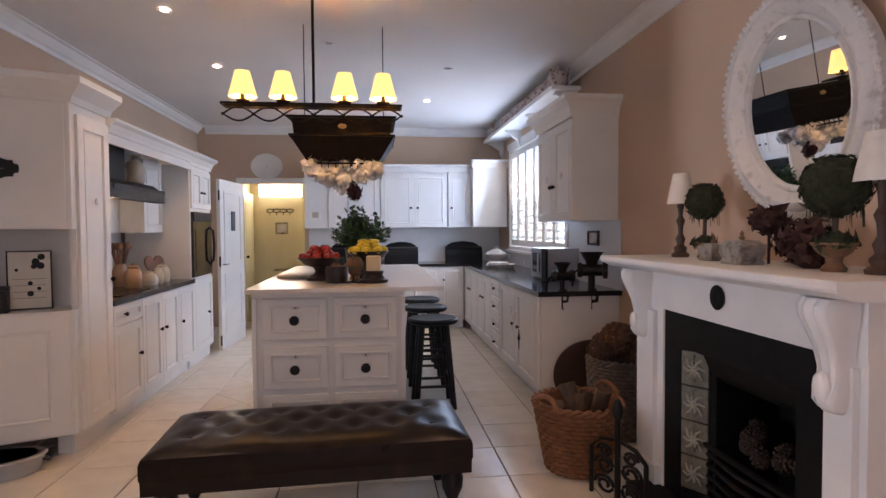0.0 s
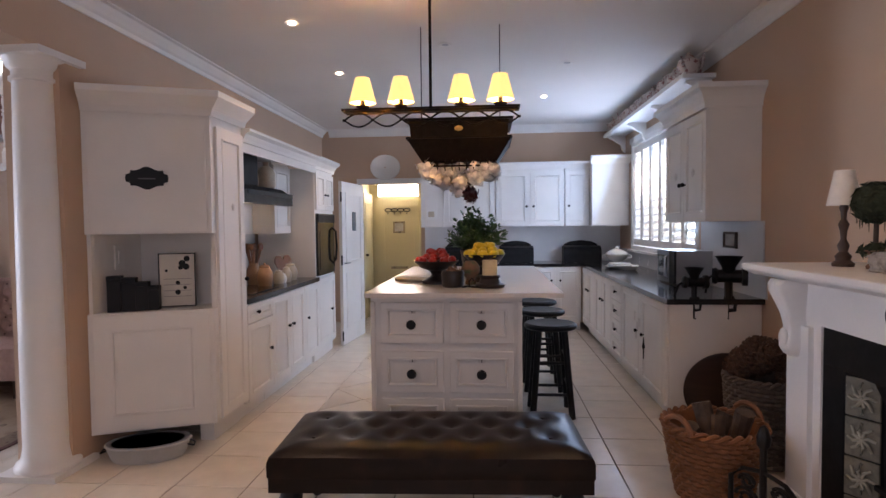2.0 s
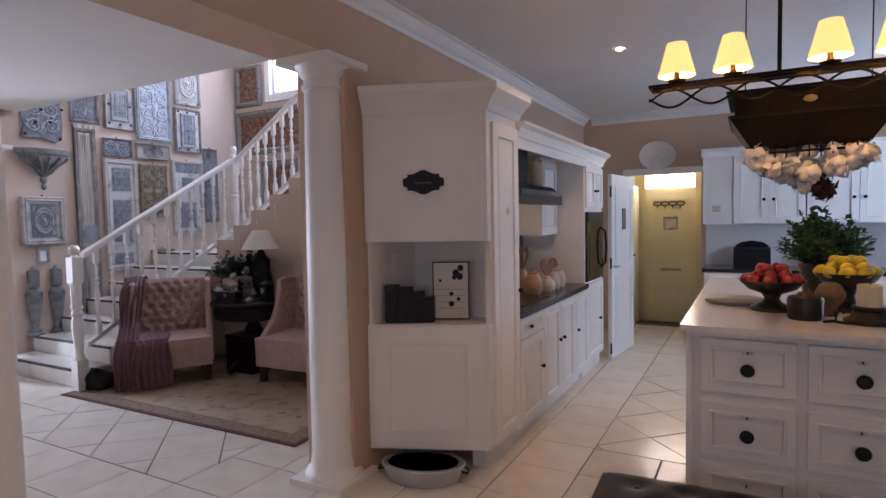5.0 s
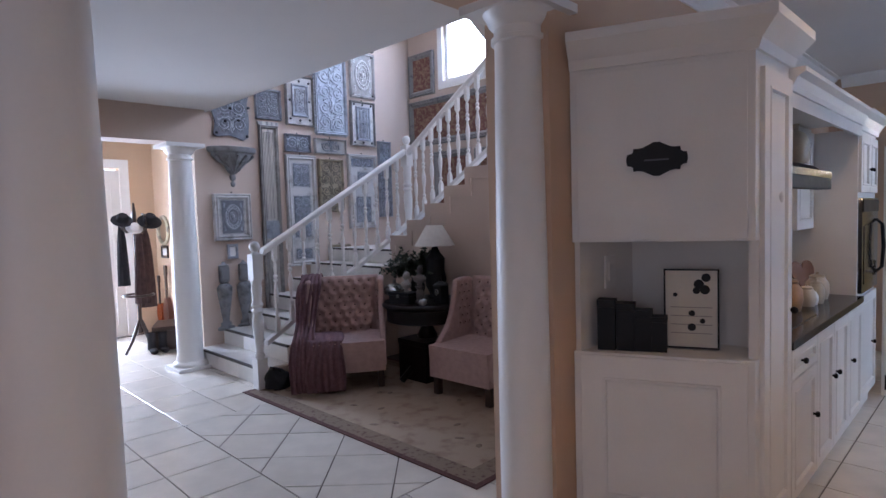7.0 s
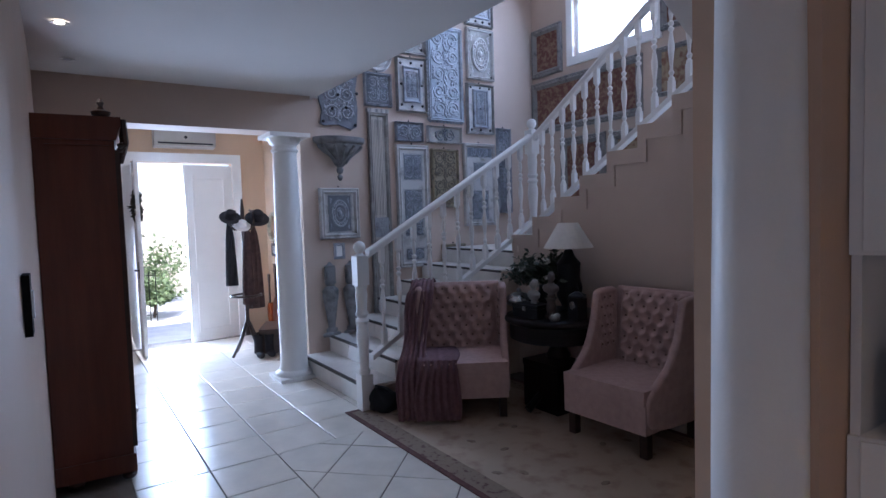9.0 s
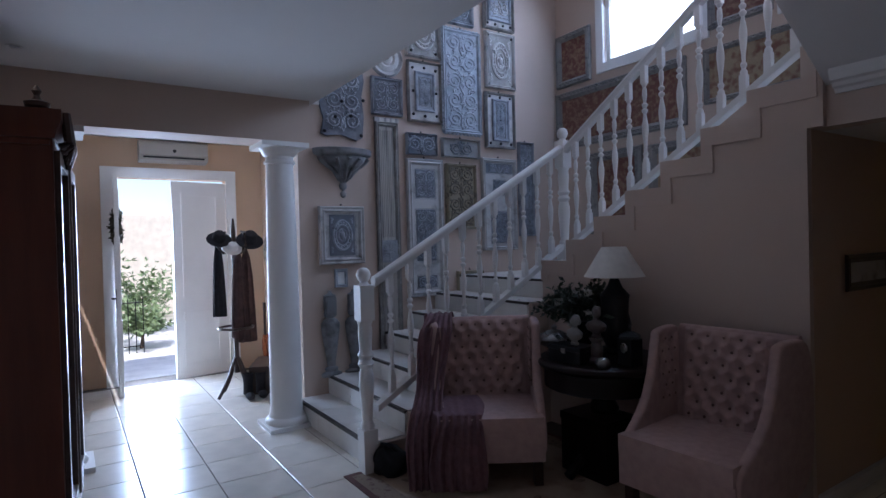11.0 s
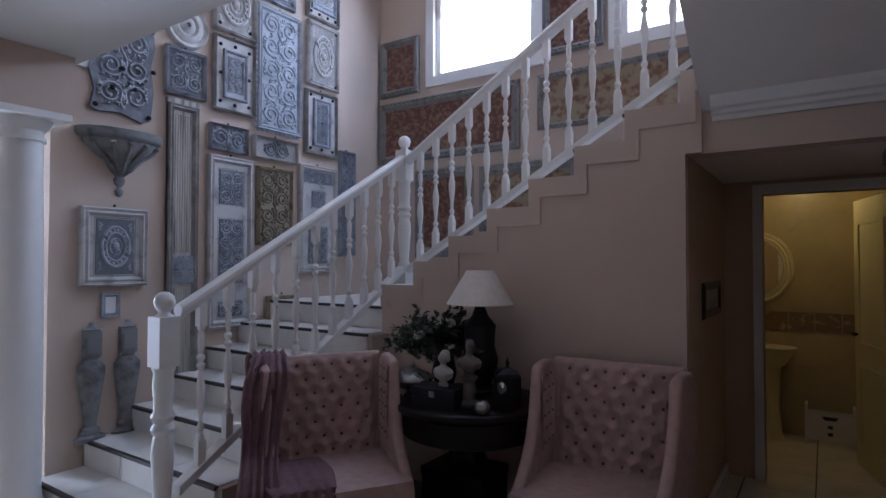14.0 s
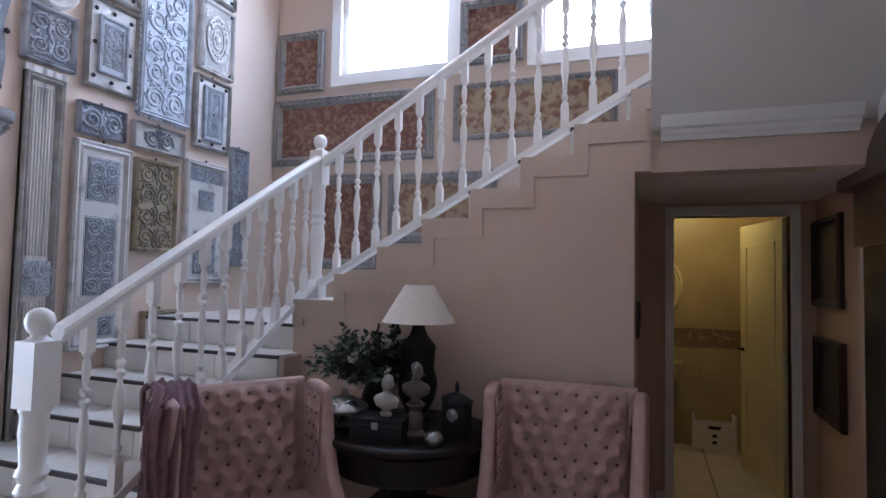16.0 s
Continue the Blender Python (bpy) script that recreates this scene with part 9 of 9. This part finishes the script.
part("print", boxes((0.02, 0.18, -0.006, 0, 0.02, 0.17)), M_PALE, t)
t = thing("door_leaf", "yellow side door ajar in the back passage", "door", (-1.815, 9.08, 0), 88)
part("leaf", boxes((0, 0.55, -0.018, 0.018, 0.01, 2.0)), M_YELLOW, t, bevel=0.003)
for z0, z1 in ((0.15, 0.8), (0.95, 1.85)):
    part("panel_moulding", boxes((0.08, 0.47, -0.024, -0.018, z0, z0 + 0.02), (0.08, 0.47, -0.024, -0.018, z1 - 0.02, z1), (0.08, 0.10, -0.024, -0.018, z0 + 0.02, z1 - 0.02), (0.45, 0.47, -0.024, -0.018, z0 + 0.02, z1 - 0.02)), M_YELLOW, t)
bm = B()
ball(bm, (0.07, -0.045, 1.02), 0.022, 2)
part("knob", bm, M_BRONZE, t, "dark door knob", smooth=True)
t = thing("wall_switch", "bronze framed light switch on the hall wall", "switch", (-3.75, 1.752, 1.27), 180)
part("plate", boxes((0, 0.11, -0.02, 0, 0, 0.18)), M_BRONZE, t, bevel=0.004)
part("rocker", boxes((0.03, 0.08, -0.026, -0.02, 0.05, 0.13)), M_TRIM, t, bevel=0.003)


# ---------------- floor tiles, piece by piece ----------------
T = 0.43
GAP = 0.007


def tile_mesh(name, w, d):
    bm = B()
    e = 0.004
    lo = [bm.verts.new((sx * w / 2, sy * d / 2, -0.007)) for sx, sy in ((-1, -1), (1, -1), (1, 1), (-1, 1))]
    mi = [bm.verts.new((v.co.x, v.co.y, -0.002)) for v in lo]
    hi = [bm.verts.new((v.co.x - math.copysign(e, v.co.x), v.co.y - math.copysign(e, v.co.y), 0.0)) for v in lo]
    for a, b in ((lo, mi), (mi, hi)):
        for i in range(4):
            bm.faces.new((a[i], a[(i + 1) % 4], b[(i + 1) % 4], b[i]))
    bm.faces.new(hi)
    bmesh.ops.recalc_face_normals(bm, faces=bm.faces)
    me = bpy.data.meshes.new(name)
    bm.to_mesh(me)
    bm.free()
    me.materials.append(M_TILE)
    return me


SQUARE = tile_mesh("floor_tile", T - GAP, T - GAP)
rest_v, rest_f = [], []
count = [0]


def lay(x, y, rz=0.0, near=True):
    if near and count[0] < 300:
        count[0] += 1
        o = new("floor_tile", SQUARE)
        o.parent = FLOOR
        o.location, o.rotation_euler = (x, y, random.uniform(-0.0008, 0.0)), (radians(random.uniform(-0.1, 0.1)), radians(random.uniform(-0.1, 0.1)), radians(rz))
    else:
        m = pose(x, y, 0, 0, 0, rz)
        k = len(rest_v)
        rest_v.extend(tuple(m @ v.co) for v in SQUARE.vertices)
        rest_f.extend(tuple(k + i for i in f.vertices) for f in SQUARE.polygons)


def patch(x0, x1, y0, y1):
    """A tile cut down to a rectangle, where a field meets its border."""
    k = len(rest_v)
    rest_v.extend([(x0, y0, -0.007), (x1, y0, -0.007), (x1, y1, -0.007), (x0, y1, -0.007), (x0, y0, 0.0), (x1, y0, 0.0), (x1, y1, 0.0), (x0, y1, 0.0)])
    rest_f.extend([tuple(k + i for i in f) for f in ((4, 5, 6, 7), (0, 1, 5, 4), (1, 2, 6, 5), (2, 3, 7, 6), (3, 0, 4, 7))])


random.seed(33)
KD = (-1.23, 0.49, 4.62, 6.77, -1.23, 4.98)  # diagonal field round the island
HDG = (-5.53, -3.38, 3.0, 5.58, -3.526, 3.163)  # diagonal field under the rug


def inside(f, x, y):
    return f[0] < x < f[1] and f[2] < y < f[3]


# kitchen, squared to the walls
i0 = -1.66
for a in range(-2, 10):
    for b in range(-13, 13):
        x, y = i0 + T * (a - 0.5) + T, 3.76 + T * (b + 0.5)
        x = i0 + T * (a + 0.5)
        if x - T / 2 < -2.60 or x + T / 2 > 2.3 or y < -1.5 or y > 9.7:
            continue
        if inside(KD, x, y):
            continue
        lay(x, y, 0, 1.5 < y < 7.5 and x < 1.6)
# the strip across the opening and the hall
for b in range(-2, 14):
    y = 3.0 + T * (b + 0.5)
    if y > 9.0:
        continue
    for a in range(0, 18):
        x = i0 - T * 2 - T * (a + 0.5)
        if x < -9.95 or inside(HDG, x, y) or (x < -7.4 and y > 4.2):
            continue
        if x < -5.6 and y > 4.3:
            continue
        lay(x, y, 0, y < 4.4)
# diagonal fields, whole tiles and cut halves along the border
for f in (KD, HDG):
    s = T * math.sqrt(2)
    cx, cy = (f[0] + f[1]) / 2, (f[2] + f[3]) / 2
    nx3, ny3 = int((f[1] - f[0]) / s) + 3, int((f[3] - f[2]) / s) + 3
    for off in (0, 1):
        for a in range(-nx3, nx3 + 1):
            for b in range(-ny3, ny3 + 1):
                x, y = f[4] + s * (a + 0.5 * off), f[5] + s * (b + 0.5 * off)
                poly = [(x - s / 2 + GAP, y), (x, y - s / 2 + GAP), (x + s / 2 - GAP, y), (x, y + s / 2 - GAP)]
                if all(f[0] - 1e-6 <= p[0] <= f[1] + 1e-6 and f[2] - 1e-6 <= p[1] <= f[3] + 1e-6 for p in poly):
                    lay(x, y, 45, True)
                else:
                    q = poly
                    for ax, lim, sg in ((0, f[0] + GAP / 2, 1), (0, f[1] - GAP / 2, -1), (1, f[2] + GAP / 2, 1), (1, f[3] - GAP / 2, -1)):
                        r = []
                        for i in range(len(q)):
                            p1, p2 = q[i], q[(i + 1) % len(q)]
                            d1, d2 = sg * (p1[ax] - lim), sg * (p2[ax] - lim)
                            if d1 >= 0:
                                r.append(p1)
                            if d1 * d2 < 0:
                                tt = d1 / (d1 - d2)
                                r.append((p1[0] + tt * (p2[0] - p1[0]), p1[1] + tt * (p2[1] - p1[1])))
                        q = r
                        if len(q) < 3:
                            break
                    if len(q) >= 3:
                        k = len(rest_v)
                        n = len(q)
                        rest_v.extend([(p[0], p[1], -0.007) for p in q] + [(p[0], p[1], 0.0) for p in q])
                        rest_f.append(tuple(k + n + i for i in range(n)))
                        rest_f.extend((k + i, k + (i + 1) % n, k + n + (i + 1) % n, k + n + i) for i in range(n))
me = bpy.data.meshes.new("floor_tiles_rest")
me.from_pydata(rest_v, [], rest_f)
me.materials.append(M_TILE)
bmf = B()
bmf.from_mesh(me)
bmesh.ops.recalc_face_normals(bmf, faces=bmf.faces)
bmf.to_mesh(me)
bmf.free()
o = new("floor_tiles", me)
o.parent = FLOOR
tagged(o, "cream floor tiles further off", "", "", "stuff")
